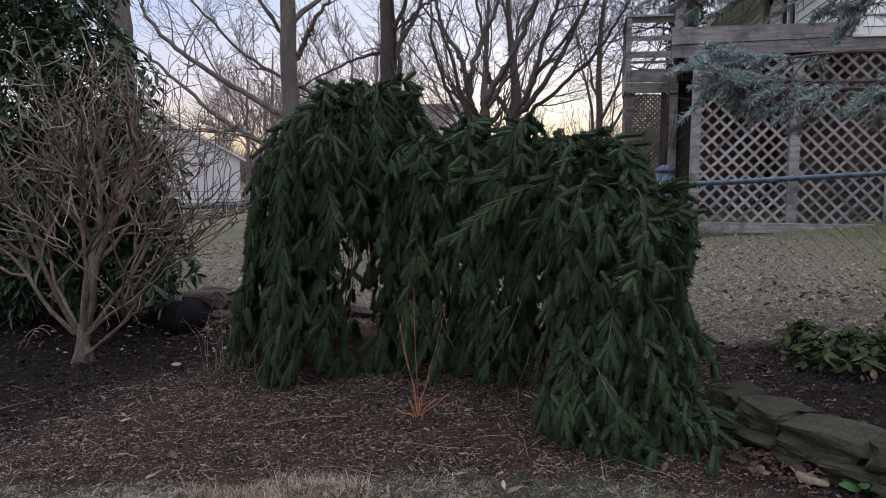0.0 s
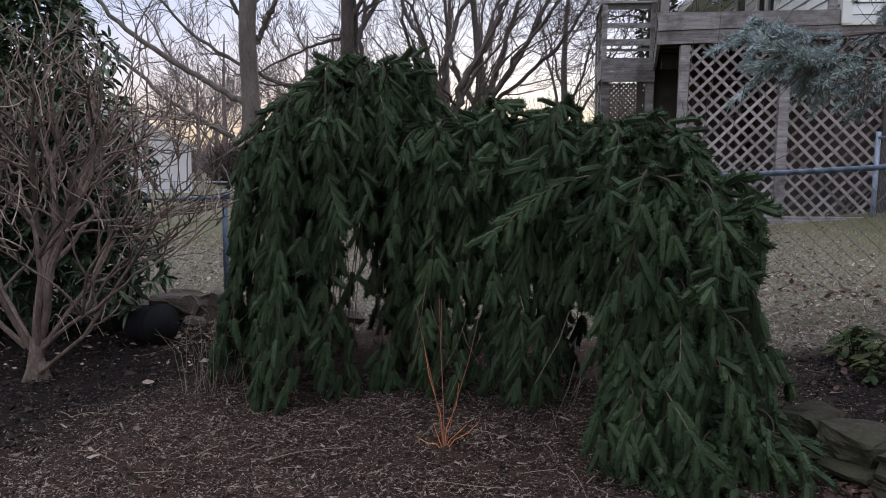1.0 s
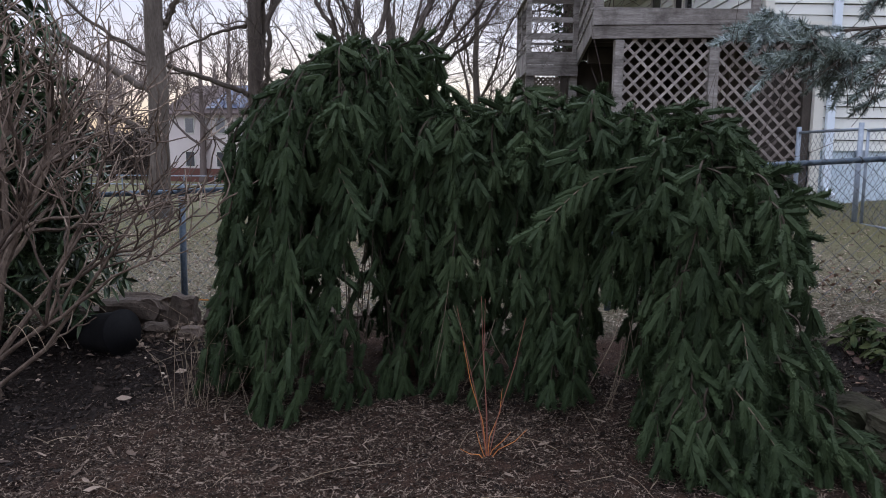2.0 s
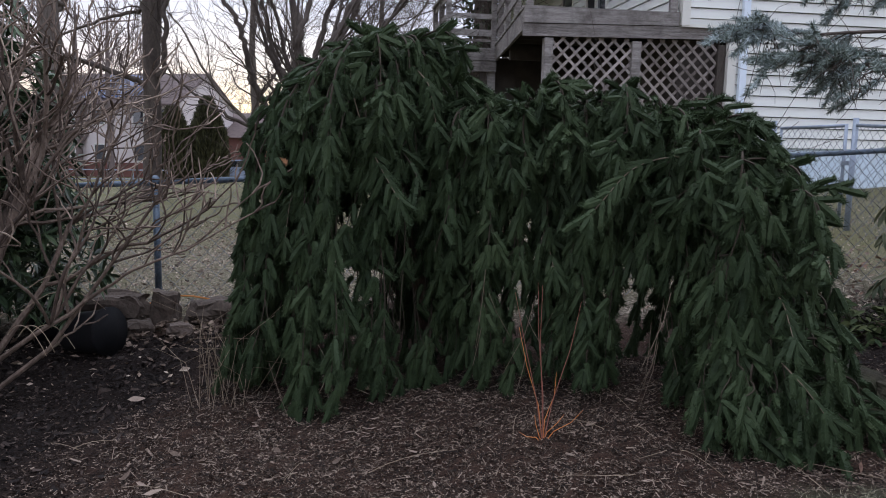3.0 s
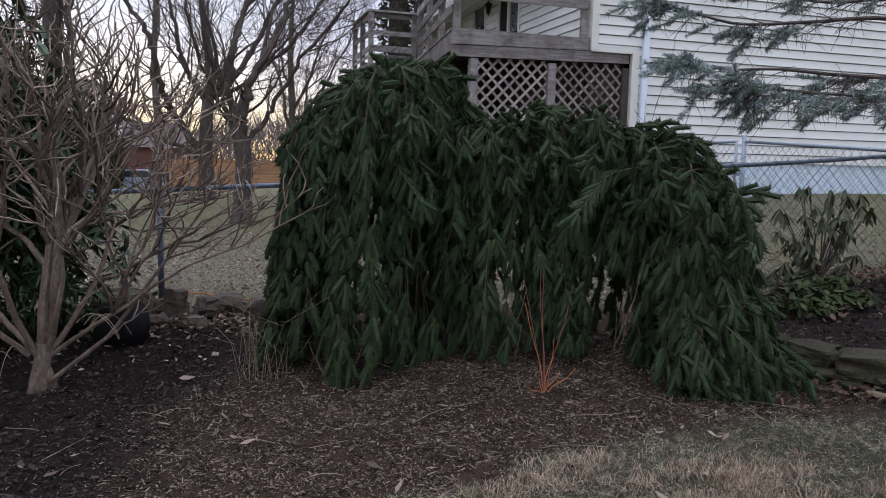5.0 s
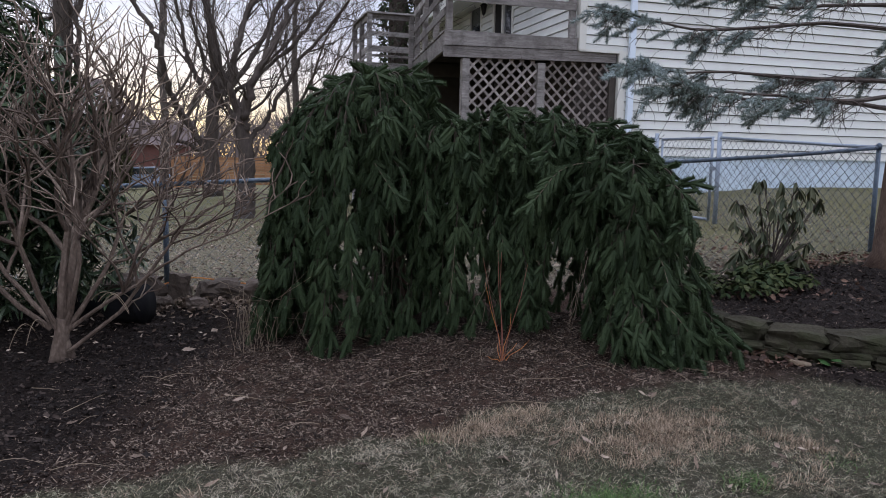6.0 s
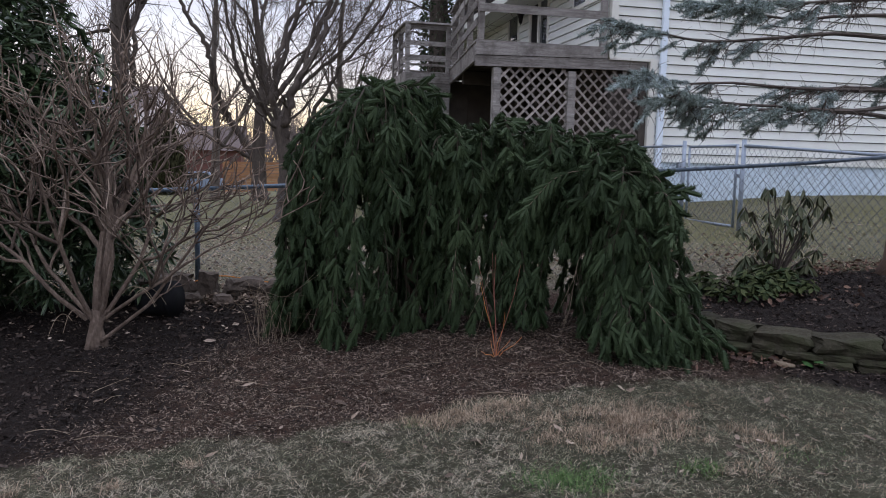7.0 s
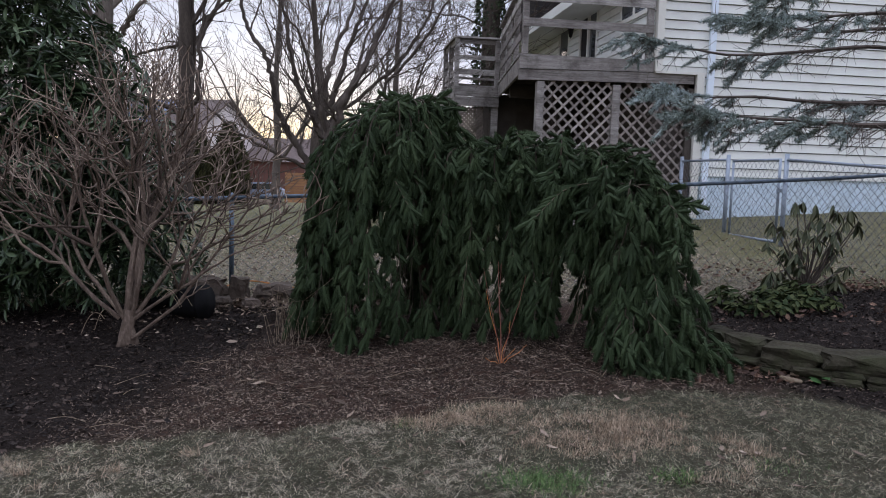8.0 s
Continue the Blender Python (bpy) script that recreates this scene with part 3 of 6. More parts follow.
def lattice_panel(name, parent, x0, x1, z0, z1, y, mat, pitch=.143, w=.041, front=1):
    """Crossed slats in the plane y, clipped to the rectangle; each slat is an object."""
    p = new(name)
    p.parent = parent
    p.matrix_parent_inverse = parent.matrix_world.inverted()
    H = z1 - z0
    step = pitch * math.sqrt(2)
    for side in (1, -1):
        a = x0 - H
        while a < x1 + H:
            # line x = a + side * (z - z0), or mirrored
            s0 = a if side > 0 else a + H
            pts = []
            for t in (0.0, H):
                pts.append((s0 + side * t, z0 + t))
            (ax, az), (bx, bz) = pts
            lo, hi = 0.0, 1.0
            dx = bx - ax
            for lim, s in ((x0, 1), (x1, -1)):
                d = s * dx
                q = s * (lim - ax)
                if d > 0:
                    lo = max(lo, q / d)
                else:
                    hi = min(hi, q / d)
            if hi - lo > .02:
                ca, cb = np.array((ax + lo * dx, az + lo * (bz - az))), np.array((ax + hi * dx, az + hi * (bz - az)))
                n = np.array((-(cb - ca)[1], (cb - ca)[0]))
                n = n / np.linalg.norm(n) * w / 2
                yy = y + (.0 if side == front else .011)
                q = [ca + n, ca - n, cb - n, cb + n]
                v = [(c[0], yy, c[1]) for c in q] + [(c[0], yy + .009, c[1]) for c in q]
                g = Geo().add(v, quads=[(0, 1, 2, 3), (7, 6, 5, 4), (0, 4, 5, 1), (1, 5, 6, 2), (2, 6, 7, 3), (3, 7, 4, 0)])
                part("slat", g, mat, p)
            a += step
    return p


def build_deck():
    d = thing("deck", (2.5, 13, .6), "weathered grey raised wooden deck with lattice skirting", "deck")
    for x, w in ((1.55, .13), (2.945, .14), (4.345, .12)):
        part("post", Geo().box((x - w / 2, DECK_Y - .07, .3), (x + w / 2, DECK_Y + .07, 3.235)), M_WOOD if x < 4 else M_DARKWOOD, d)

    def sagging(name, x0, x1, y0, y1, left, right):
        """A long board that has sunk at its free end; left and right are its (bottom, top) heights."""
        v = [(x0, y0, left[0]), (x1, y0, right[0]), (x1, y1, right[0]), (x0, y1, left[0]), (x0, y0, left[1]), (x1, y0, right[1]), (x1, y1, right[1]), (x0, y1, left[1])]
        part(name, Geo().add(v, quads=[(0, 3, 2, 1), (4, 5, 6, 7), (0, 1, 5, 4), (1, 2, 6, 5), (2, 3, 7, 6), (3, 0, 4, 7)]), M_WOOD, d)

    sagging("beam", 1.14, 4.39, DECK_Y - .085, DECK_Y - .04, (3.245, 3.425), (3.315, 3.500))
    sagging("rim_joist", 1.15, 3.60, DECK_Y - .10, DECK_Y - .055, (3.435, 3.650), (3.490, 3.695))
    def side_x(y):
        """The deck's railed side leans inward towards the landing."""
        return 1.17 + (y - 12.0) * .125

    def along(name, off, y0, y1, z0, z1, w):
        a, b = side_x(y0) + off, side_x(y1) + off
        v = [(a, y0, z0), (a + w, y0, z0), (b + w, y1, z0), (b, y1, z0), (a, y0, z1), (a + w, y0, z1), (b + w, y1, z1), (b, y1, z1)]
        part(name, Geo().add(v, quads=[(0, 3, 2, 1), (4, 5, 6, 7), (0, 1, 5, 4), (1, 2, 6, 5), (2, 3, 7, 6), (3, 0, 4, 7)]), M_WOOD, d)

    along("side_joist", 0, DECK_Y - .055, 16.1, 3.36, 3.655, .045)
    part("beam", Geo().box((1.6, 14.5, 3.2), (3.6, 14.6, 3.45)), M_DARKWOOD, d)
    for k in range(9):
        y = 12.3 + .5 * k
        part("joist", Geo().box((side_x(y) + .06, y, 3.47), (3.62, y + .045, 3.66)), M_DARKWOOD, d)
    for k in range(31):
        y = 11.93 + .145 * k
        part("decking_board", Geo().box((side_x(y) - .01, y, 3.660), (3.62, y + .138, 3.693)), M_WOOD, d)
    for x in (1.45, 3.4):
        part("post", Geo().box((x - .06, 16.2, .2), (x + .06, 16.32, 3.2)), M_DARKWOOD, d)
    # front railing
    for x in (1.25, 3.53):
        part("rail_post", Geo().box((x - .05, DECK_Y - .05, 3.70), (x + .05, DECK_Y + .05, 4.95)), M_WOOD, d)
    for z in (4.17, 4.60):
        part("rail", Geo().box((1.20, DECK_Y - .075, z), (3.58, DECK_Y - .05, z + .14)), M_WOOD, d)
    part("cap_rail", Geo().box((1.15, DECK_Y - .12, 4.95), (3.6, DECK_Y + .05, 4.99)), M_WOOD, d)
    # side railing to the landing
    for y in (13.4, 14.8, 16.0):
        x = side_x(y) + .03
        part("rail_post", Geo().box((x, y - .05, 3.70), (x + .10, y + .05, 4.90)), M_WOOD, d)
    for z in (3.95, 4.28, 4.62):
        along("rail", .004, DECK_Y + .05, 16.05, z, z + .13, .024)
    along("cap_rail", -.03, DECK_Y + .05, 16.05, 4.90, 4.94, .16)
    # skirting
    lattice_panel("lattice_panel", d, 1.615, 2.875, .78, 3.27, DECK_Y - .02, M_LATTICE)
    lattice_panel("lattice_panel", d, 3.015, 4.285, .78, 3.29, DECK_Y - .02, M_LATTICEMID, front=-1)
    part("kickboard", Geo().box((1.4, DECK_Y - .03, .62), (4.40, DECK_Y + .02, .77)), M_WOOD, d, "grey bottom board")
    t = thing("landscape_timber", (2.8, 11.7, .55), "weathered timber lying along the foot of the lattice", "timber")
    zt = float(land(2.9, 11.55))
    part("timber", Geo().box((1.30, 11.48, zt - .04), (4.25, 11.62, zt + .10)), M_WOOD, t)
    part("timber", Geo().box((1.12, 11.30, zt - .05), (1.28, 11.60, zt + .12), Matrix.Translation((1.2, 11.45, 0)) @ Matrix.Rotation(.5, 4, "Z") @ Matrix.Translation((-1.2, -11.45, 0))), M_WOOD, t, "short angled end piece")
    # added dark walls close the space below the deck; colour carries its shade
    b = thing("deck_store_wall", (2.6, 15.5, .5), "dark wall added to keep the space below the deck in shade", "wall", kind="structure")
    part("dark_backing", Geo().box((3.7, 12.1, .4), (4.4, 16.4, 3.45)), M_DARKWOOD, b)
    part("dark_backing", Geo().box((2.2, 16.4, .2), (3.7, 16.5, 3.45)), M_DARKWOOD, b)
    part("dark_backing", Geo().box((1.74, 16.4, .2), (2.197, 16.5, 3.45)), M_DARKWOOD, b)
    # landing
    l = thing("deck_landing", (1.2, 17, .4), "weathered wooden stair landing with horizontal rails and lattice below", "deck")
    X0, X1, Y0, Y1 = .67, 1.72, 16.2, 18.0
    part("fascia", Geo().box((X0, Y0 - .05, 3.36), (X1, Y0, 3.58)), M_WOOD, l)
    part("fascia", Geo().box((X0 + .02, Y0 - .045, 3.14), (X1, Y0 - .005, 3.35)), M_WOOD, l)
    part("fascia", Geo().box((X0, Y0, 3.2), (X0 + .045, Y1, 3.58)), M_WOOD, l)
    for k in range(12):
        y = Y0 + .145 * k
        part("decking_board", Geo().box((X0, y, 3.58), (X1, y + .138, 3.615)), M_WOOD, l)
    for x, y in ((X0 + .05, Y0), (X1 - .06, Y0), (X0 + .05, Y1), (X0 + .05, (Y0 + Y1) / 2)):
        part("rail_post", Geo().box((x - .05, y - .05, 3.58), (x + .05, y + .05, 4.68)), M_WOOD, l)
    for z, t in ((3.74, .05), (3.85, .13), (4.19, .10), (4.55, .11)):
        part("rail", Geo().box((X0 + .1, Y0 - .01, z), (X1 - .1, Y0 + .02, z + t)), M_WOOD, l)
        part("rail", Geo().box((X0 + .03, Y0 + .05, z), (X0 + .055, Y1, z + t)), M_WOOD, l)
    part("cap_rail", Geo().box((X0 - .03, Y0 - .08, 4.66), (X1, Y0 + .08, 4.70)), M_WOOD, l)
    part("cap_rail", Geo().box((X0 - .03, Y0 + .08, 4.66), (X0 + .12, Y1, 4.70)), M_WOOD, l)
    for x in (X0 + .1, X1 - .08):
        part("post", Geo().box((x - .08, Y0 + .02, .0), (x + .08, Y0 + .14, 3.3)), M_WOOD, l)
    for y in (17.3, 18.1):
        part("post", Geo().box((X0 + .03, y - .06, .0), (X0 + .15, y + .06, 3.3)), M_WOOD, l)
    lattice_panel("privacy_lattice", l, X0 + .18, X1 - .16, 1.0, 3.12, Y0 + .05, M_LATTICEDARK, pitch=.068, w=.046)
    # bin beside the lattice
    b = thing("metal_bin", (1.15, 12.6, .5), "grey metal bin standing beside the deck post", "bin")
    part("body", Geo().tube([(1.18, 12.5, .45), (1.18, 12.5, 1.55)], [.14, .15], 14), M_RAIL, b, smooth=True)
    part("lid", Geo().tube([(1.18, 12.5, 1.55), (1.18, 12.5, 1.60), (1.18, 12.5, 1.66)], [.165, .16, .05], 14), M_RAIL, b, smooth=True)


build_deck()


# ---- fences ----
def chain_mesh(p0, p1, pitch=.058, r=.0028):
    """Woven wires between two (x, y, zbottom, ztop) ends: neighbouring zigzags that hook into one another."""
    p0, p1 = np.array(p0, float), np.array(p1, float)
    L = np.hypot(*(p1 - p0)[:2])
    n = int(L / pitch)
    g = Geo()
    H = ((p0[3] - p0[2]) + (p1[3] - p1[2])) / 2
    rows = int(H / pitch)
    d = (p1[:2] - p0[:2]) / L
    nrm = np.array((-d[1], d[0]))
    odd = np.arange(rows + 1) % 2
    u = np.arange(rows + 1) / rows
    for k in range(n):
        s = (k + np.where(odd == k % 2, 1.04, -.04)) * pitch
        f = np.clip(s / L, 0, 1)
        zb, zt = p0[2] + (p1[2] - p0[2]) * f, p0[3] + (p1[3] - p0[3]) * f
        xy = p0[:2] + d * s[:, None] + nrm * (.004 * np.where(odd, 1, -1))[:, None]
        g.tube(np.column_stack([xy, zb + (zt - zb) * u]), r, 3, cap=False)
    return g


def rail_y(x):
    return 6.27 - .0636 * (x + 2.975)


def rail_z(x):
    return np.interp(x, [-9, -3.8, -2.975, .67, 2.0, 3.5, 4.1], [1.12, 1.225, 1.27, 1.475, 1.565, 1.675, 1.74])


def build_front_fence():
    f = thing("chain_link_fence", (0, 6.1, .4), "galvanised chain-link fence with a dull blue-grey top rail", "fence")
    xs = [-8.4, -5.7, -2.975, .15, 4.1]
    for x in xs:
        y, zt = rail_y(x), float(rail_z(x))
        zb = float(land(x, y)) - .1
        post = part("post", Geo().tube([(x, y, zb), (x, y, zt + .0)], .024, 10), M_RAIL, f, smooth=True)
        part("post_cap", Geo().tube([(x, y, zt - .02), (x, y, zt + .03), (x, y, zt + .05)], [.031, .031, .012], 10), M_RAIL, post, smooth=True)
    for a, b in zip(xs[:-1], xs[1:]):
        pts = [(x, rail_y(x), float(rail_z(x))) for x in np.linspace(a, b, 5)]
        part("top_rail", Geo().tube(pts, .0205, 10), M_RAIL, f, smooth=True)
        n = 7
        for k in range(1, n):
            x = a + (b - a) * k / n
            y, z = rail_y(x), float(rail_z(x))
            th = np.linspace(-.3, math.pi * 2, 9)
            part("tie", Geo().tube(np.column_stack([x + .004 * th, y + .0245 * np.cos(th), z + .0245 * np.sin(th)]), .0028, 4), M_WIRE, f)
        ya, yb = rail_y(a), rail_y(b)
        part("mesh", chain_mesh((a, ya - .025, float(land(a, ya)) + .01, float(rail_z(a)) + .012), (b, yb - .025, float(land(b, yb)) + .01, float(rail_z(b)) + .012)), M_WIRE, f, "woven diamond wire mesh", kind="stuff")


def build_side_fence():
    X = 4.1
    f = thing("side_chain_link_fence", (X, 8, .7), "pale galvanised chain-link fence running to the house", "fence")

    def zt(y):
        return np.interp(y, [5.8, 8.45, 10, 11.6], [1.74, 1.90, 1.92, 1.92])
    for y in (8.45, 10.0, 11.6):
        zz = float(zt(y))
        part("post", Geo().tube([(X, y, .5), (X, y, zz + .08)], .033, 10), M_GALV, f, smooth=True)
    for a, b in ((5.84, 8.45), (10.0, 11.6)):
        part("top_rail", Geo().tube([(X, y, float(zt(y))) for y in np.linspace(a, b, 4)], .02, 8), M_GALV, f, smooth=True)
        part("mesh", chain_mesh((X, a, .66, float(zt(a))), (X, b, .68, float(zt(b)))), M_WIRE, f, "woven diamond wire mesh", kind="stuff")
    g = thing("chain_link_gate", (X, 9.2, .7), "galvanised tubular steel chain-link gate, closed", "gate")
    for y in (8.60, 9.84):
        part("upright", Geo().tube([(X, y, .74), (X, y, 1.92)], .02, 8), M_GALV, g, smooth=True)
    for z in (.76, 1.90):
        part("bar", Geo().tube([(X, 8.60, z), (X, 9.84, z)], .02, 8), M_GALV, g, smooth=True)
    part("mesh", chain_mesh((X, 8.62, .78, 1.88), (X, 9.82, .78, 1.88)), M_WIRE, g, "woven diamond wire mesh", kind="stuff")
    part("latch", Geo().box((X - .03, 8.48, 1.45), (X + .03, 8.60, 1.50)), M_GALV, g)


build_front_fence()
build_side_fence()


# ---- bare trees ----
def wander(rng, p, d, length, n, bend, up):
    """A crooked line from p along d."""
    pts = [np.array(p, float)]
    d = np.array(d, float) / np.linalg.norm(d)
    for _ in range(n):
        d = d + rng.normal(0, bend, 3) + np.array((0, 0, up))
        d /= np.linalg.norm(d)
        pts.append(pts[-1] + d * length / n)
    return np.array(pts), d


def grow(rng, geos, p, d, length, r, level, deepest, kids=(3, 5), up=.05, spread=.75, bend=.13, minr=.004):
    n = max(3, int(3 + 2 * (deepest - level)))
    pts, _ = wander(rng, p, d, length, n, bend, up)
    rad = np.linspace(r, max(r * .45, minr), len(pts))
    sides = 8 if r > .08 else 6 if r > .04 else 4 if r > .015 else 3
    geos[0 if r > .03 else 1].tube(pts, rad, sides, cap=False)
    if level >= deepest:
        return
    k = rng.integers(kids[0], kids[1] + 1)
    for c in range(k + 1):
        if c == 0:
            i, cd, cl, cr = len(pts) - 1, pts[-1] - pts[-2], length * .72, rad[-1]
        else:
            i = int(rng.uniform(.25, .98) * (len(pts) - 1))
            i = max(i, 1)
            cd, cl, cr = pts[i] - pts[i - 1], length * rng.uniform(.45, .75), rad[i] * rng.uniform(.4, .65)
        cd = cd / np.linalg.norm(cd)
        side = np.cross(cd, rng.normal(size=3))
        side /= np.linalg.norm(side)
        a = rng.uniform(.25, 1.0) * spread * (0.5 if c == 0 else 1.2)
        grow(rng, geos, pts[i], cd * math.cos(a) + side * math.sin(a), cl, max(cr, minr), level + 1, deepest, kids, up, spread, bend, minr)


def bare_tree(seed, at, trunk, radii, limbs, label, deepest=4, mat=None, minr=.006, kids=(2, 4), ways=()):
    """trunk: points from the base, relative; limbs: (share of the trunk's height, direction, length, radius)."""
    rng = np.random.default_rng(seed)
    mat = mat or M_BARK
    z0 = float(land(at[0], at[1])) - .15
    t = thing("bare_tree", (at[0], at[1], z0), label, "tree", "bare trees behind the fence")
    pts = np.array(trunk, float)
    s = np.linspace(0, 1, 26)
    u = np.linspace(0, 1, len(pts))
    line = np.stack([np.interp(s, u, pts[:, k]) for k in range(3)], 1) + np.array((at[0], at[1], z0))
    line[1:-1] = (line[:-2] + 2 * line[1:-1] + line[2:]) / 4
    line[1:] += rng.normal(0, .012, (25, 3)) * (1, 1, 0)
    rad = np.interp(s, u, radii) * (1 + .35 * np.exp(-s * 26))
    part("trunk", Geo().tube(line, rad, 14), mat, t, smooth=True)
    for way, r in ways:
        # a shaped limb: points (x, height) in the tree's own plane, with side branches grown from it
        w = np.array([(px, at[1] + .25 * math.sin(1.3 * j + r * 90) * min(j, 1), pz) for j, (px, pz) in enumerate(way)])
        uu, kk = np.linspace(0, 1, 6 * len(w)), np.linspace(0, 1, len(w))
        w = np.stack([np.interp(uu, kk, w[:, j]) for j in range(3)], 1)
        for _ in range(3):
            w[1:-1] = (w[:-2] + 2 * w[1:-1] + w[2:]) / 4
        w[1:-1] += rng.normal(0, .03, (len(w) - 2, 3)) * np.minimum(1, r / .08)
        rr = np.linspace(r, r * .42, len(w))
        geos = (Geo(), Geo())
        geos[0].tube(w, rr, 9, cap=False)
        span = float(np.linalg.norm(w[-1] - w[0]))
        for j in range(int(3 + 1.0 * span)):
            i = int(rng.uniform(.2, 1) * (len(w) - 2)) + 1
            cd = (w[i] - w[i - 1]) / np.linalg.norm(w[i] - w[i - 1])
            side = np.cross(cd, rng.normal(size=3))
            side /= np.linalg.norm(side)
            a = rng.uniform(.4, 1.1)
            grow(rng, geos, w[i], cd * math.cos(a) + side * math.sin(a) + (0, 0, .15), rng.uniform(.25, .5) * min(span, 4.5), rr[i] * rng.uniform(.28, .55), 1, deepest - 1, kids=(2, 3), bend=.2, minr=minr)
        d = w[-1] - w[-3]
        grow(rng, geos, w[-1], d / np.linalg.norm(d) + (0, 0, .15), .6 * min(span, 5), rr[-1], 1, deepest - 1, kids=(2, 3), bend=.2, minr=minr)
        limb = part("limb", geos[0], mat, t, smooth=True)
        if geos[1].n:
            part("twig_spray", geos[1], mat, limb, kind="stuff")
    for share, d, length, r in limbs:
        i = int(share * 25)
        geos = (Geo(), Geo())
        grow(rng, geos, line[i], d, length, r, 0, deepest, kids=kids, minr=minr)
        limb = part("limb", geos[0], mat, t, smooth=True)
        if geos[1].n:
            part("twig_spray", geos[1], mat, limb, kind="stuff")
    return t


def build_trees():
    rng = np.random.default_rng(5)
    # straight maple
    bare_tree(11, (-7.47, 18.1), [(0, 0, 0), (.05, 0, 3), (0, 0, 6), (-.1, 0, 9), (0, 0, 12)], [.24, .22, .19, .14, .06],
              [(.46, (.5, .8, .8), 3.6, .08), (.52, (.9, .2, .6), 3.6, .08), (.6, (-.8, -.5, .8), 3.4, .07), (.7, (.6, .4, 1), 3.2, .06), (.85, (0, -.5, 1), 3, .05)],
              "tall bare maple with a straight grey trunk",
              ways=[([(-7.55, 2.84), (-8.86, 3.56), (-10.24, 4.43), (-11.16, 5.31), (-11.6, 6.2)], .085), ([(-7.5, 1.80), (-7.9, 2.02), (-8.74, 2.49), (-9.5, 3.0), (-10.74, 4.02), (-11.9, 4.8)], .08),
                    ([(-7.42, 4.1), (-7.2, 4.43), (-6.72, 5.17), (-6.1, 5.9)], .085), ([(-7.42, 4.4), (-7.54, 4.71), (-7.9, 5.34), (-8.5, 6.2)], .075)])
    bare_tree(12, (-7.17, 26.0), [(0, 0, 0), (.1, 0, 3), (.1, 0, 6), (0, 0, 9), (.2, 0, 13)], [.29, .26, .23, .17, .06],
              [(.50, (.5, .6, .9), 4.2, .1),
               (.58, (.9, .1, .9), 4, .09), (.68, (-.6, -.4, 1), 4, .08), (.8, (.5, .3, 1), 3.6, .06)], "tall bare tree with a dark straight trunk", mat=M_BARKDARK,
              ways=[([(-7.2, 3.3), (-7.5, 3.55), (-9.27, 4.05), (-10.97, 4.78), (-12.69, 5.82), (-14.2, 7.4)], .10), ([(-7.1, 3.2), (-6.6, 4.1), (-6.62, 5.86), (-6.25, 6.8), (-5.2, 7.6)], .10),
                    ([(-7.2, 5.9), (-7.37, 5.68), (-8.83, 5.23), (-10.12, 4.5)], .07), ([(-7.05, 3.4), (-6.9, 4.5), (-6.82, 5.86), (-6.96, 8.0)], .13)])
    # low-forking tree with long arching limbs
    bare_tree(13, (-2.65, 25.3), [(0, 0, 0), (-.02, 0, 1.7), (.03, 0, 2.9), (.2, 0, 4.0), (-.02, 0, 5.6), (-.2, 0, 8.0)], [.27, .22, .20, .17, .11, .06],
              [(.75, (.3, .5, 1), 3.0, .06), (.85, (-.3, -.4, 1), 3.0, .05)], "bare spreading tree with low arching limbs", mat=M_BARKDARK,
              ways=[([(-2.45, 3.5), (-2.08, 4.02), (-1.69, 5.46), (-.95, 7.5)], .13), ([(-2.5, 3.3), (-1.89, 3.83), (-.77, 5.7), (.0, 7.6)], .12), ([(-2.5, 3.0), (-1.77, 3.65), (-.17, 4.97), (.87, 6.36), (1.4, 7.7)], .08),
                    ([(-2.6, 3.2), (-2.88, 3.7), (-3.32, 4.43), (-3.52, 5.55), (-3.85, 7.4)], .10),
                    ([(-2.7, 1.4), (-2.89, 1.78), (-3.59, 2.81), (-3.94, 3.56), (-4.13, 4.58), (-4.36, 5.41), (-4.92, 6.12), (-5.3, 7.3)], .13), ([(-2.7, 1.4), (-3.0, 1.64), (-3.96, 2.13), (-5.09, 2.66), (-6.1, 3.4)], .085)])
    bare_tree(14, (-2.05, 14.1), [(0, 0, 0), (.04, 0, .6), (.06, 0, 1.2), (-.03, 0, 1.8), (-.10, 0, 2.2)], [.21, .17, .15, .13, .10],
              [(.95, (.2, .5, 1.1), 2.4, .06), (.9, (-.3, -.5, 1.1), 2.2, .05)], "bare multi-stemmed tree forking low above the leaf litter", mat=M_BARKDARK, minr=.004,
              ways=[([(-2.08, 1.9), (-2.16, 2.2), (-2.28, 2.79), (-2.15, 3.46), (-1.8, 4.5)], .085), ([(-2.06, 1.9), (-1.98, 2.3), (-1.82, 3.01), (-1.44, 3.71), (-1.05, 4.6)], .095),
                    ([(-2.02, 1.5), (-1.9, 1.85), (-1.53, 2.34), (-1.04, 3.25), (-.2, 4.3)], .06), ([(-2.05, 1.7), (-2.12, 2.0), (-2.35, 2.4), (-2.67, 3.05), (-2.95, 4.0)], .06)])
    bare_tree(15, (-10.06, 15.0), [(0, 0, 0), (.05, 0, 3), (0, 0, 6), (0, 0, 10)], [.30, .27, .24, .1],
              [(.5, (-.8, .3, .8), 4, .1), (.62, (.4, -.7, .9), 3.6, .09), (.75, (.7, .4, 1), 3, .07)], "bare tree trunk behind the evergreen shrub")
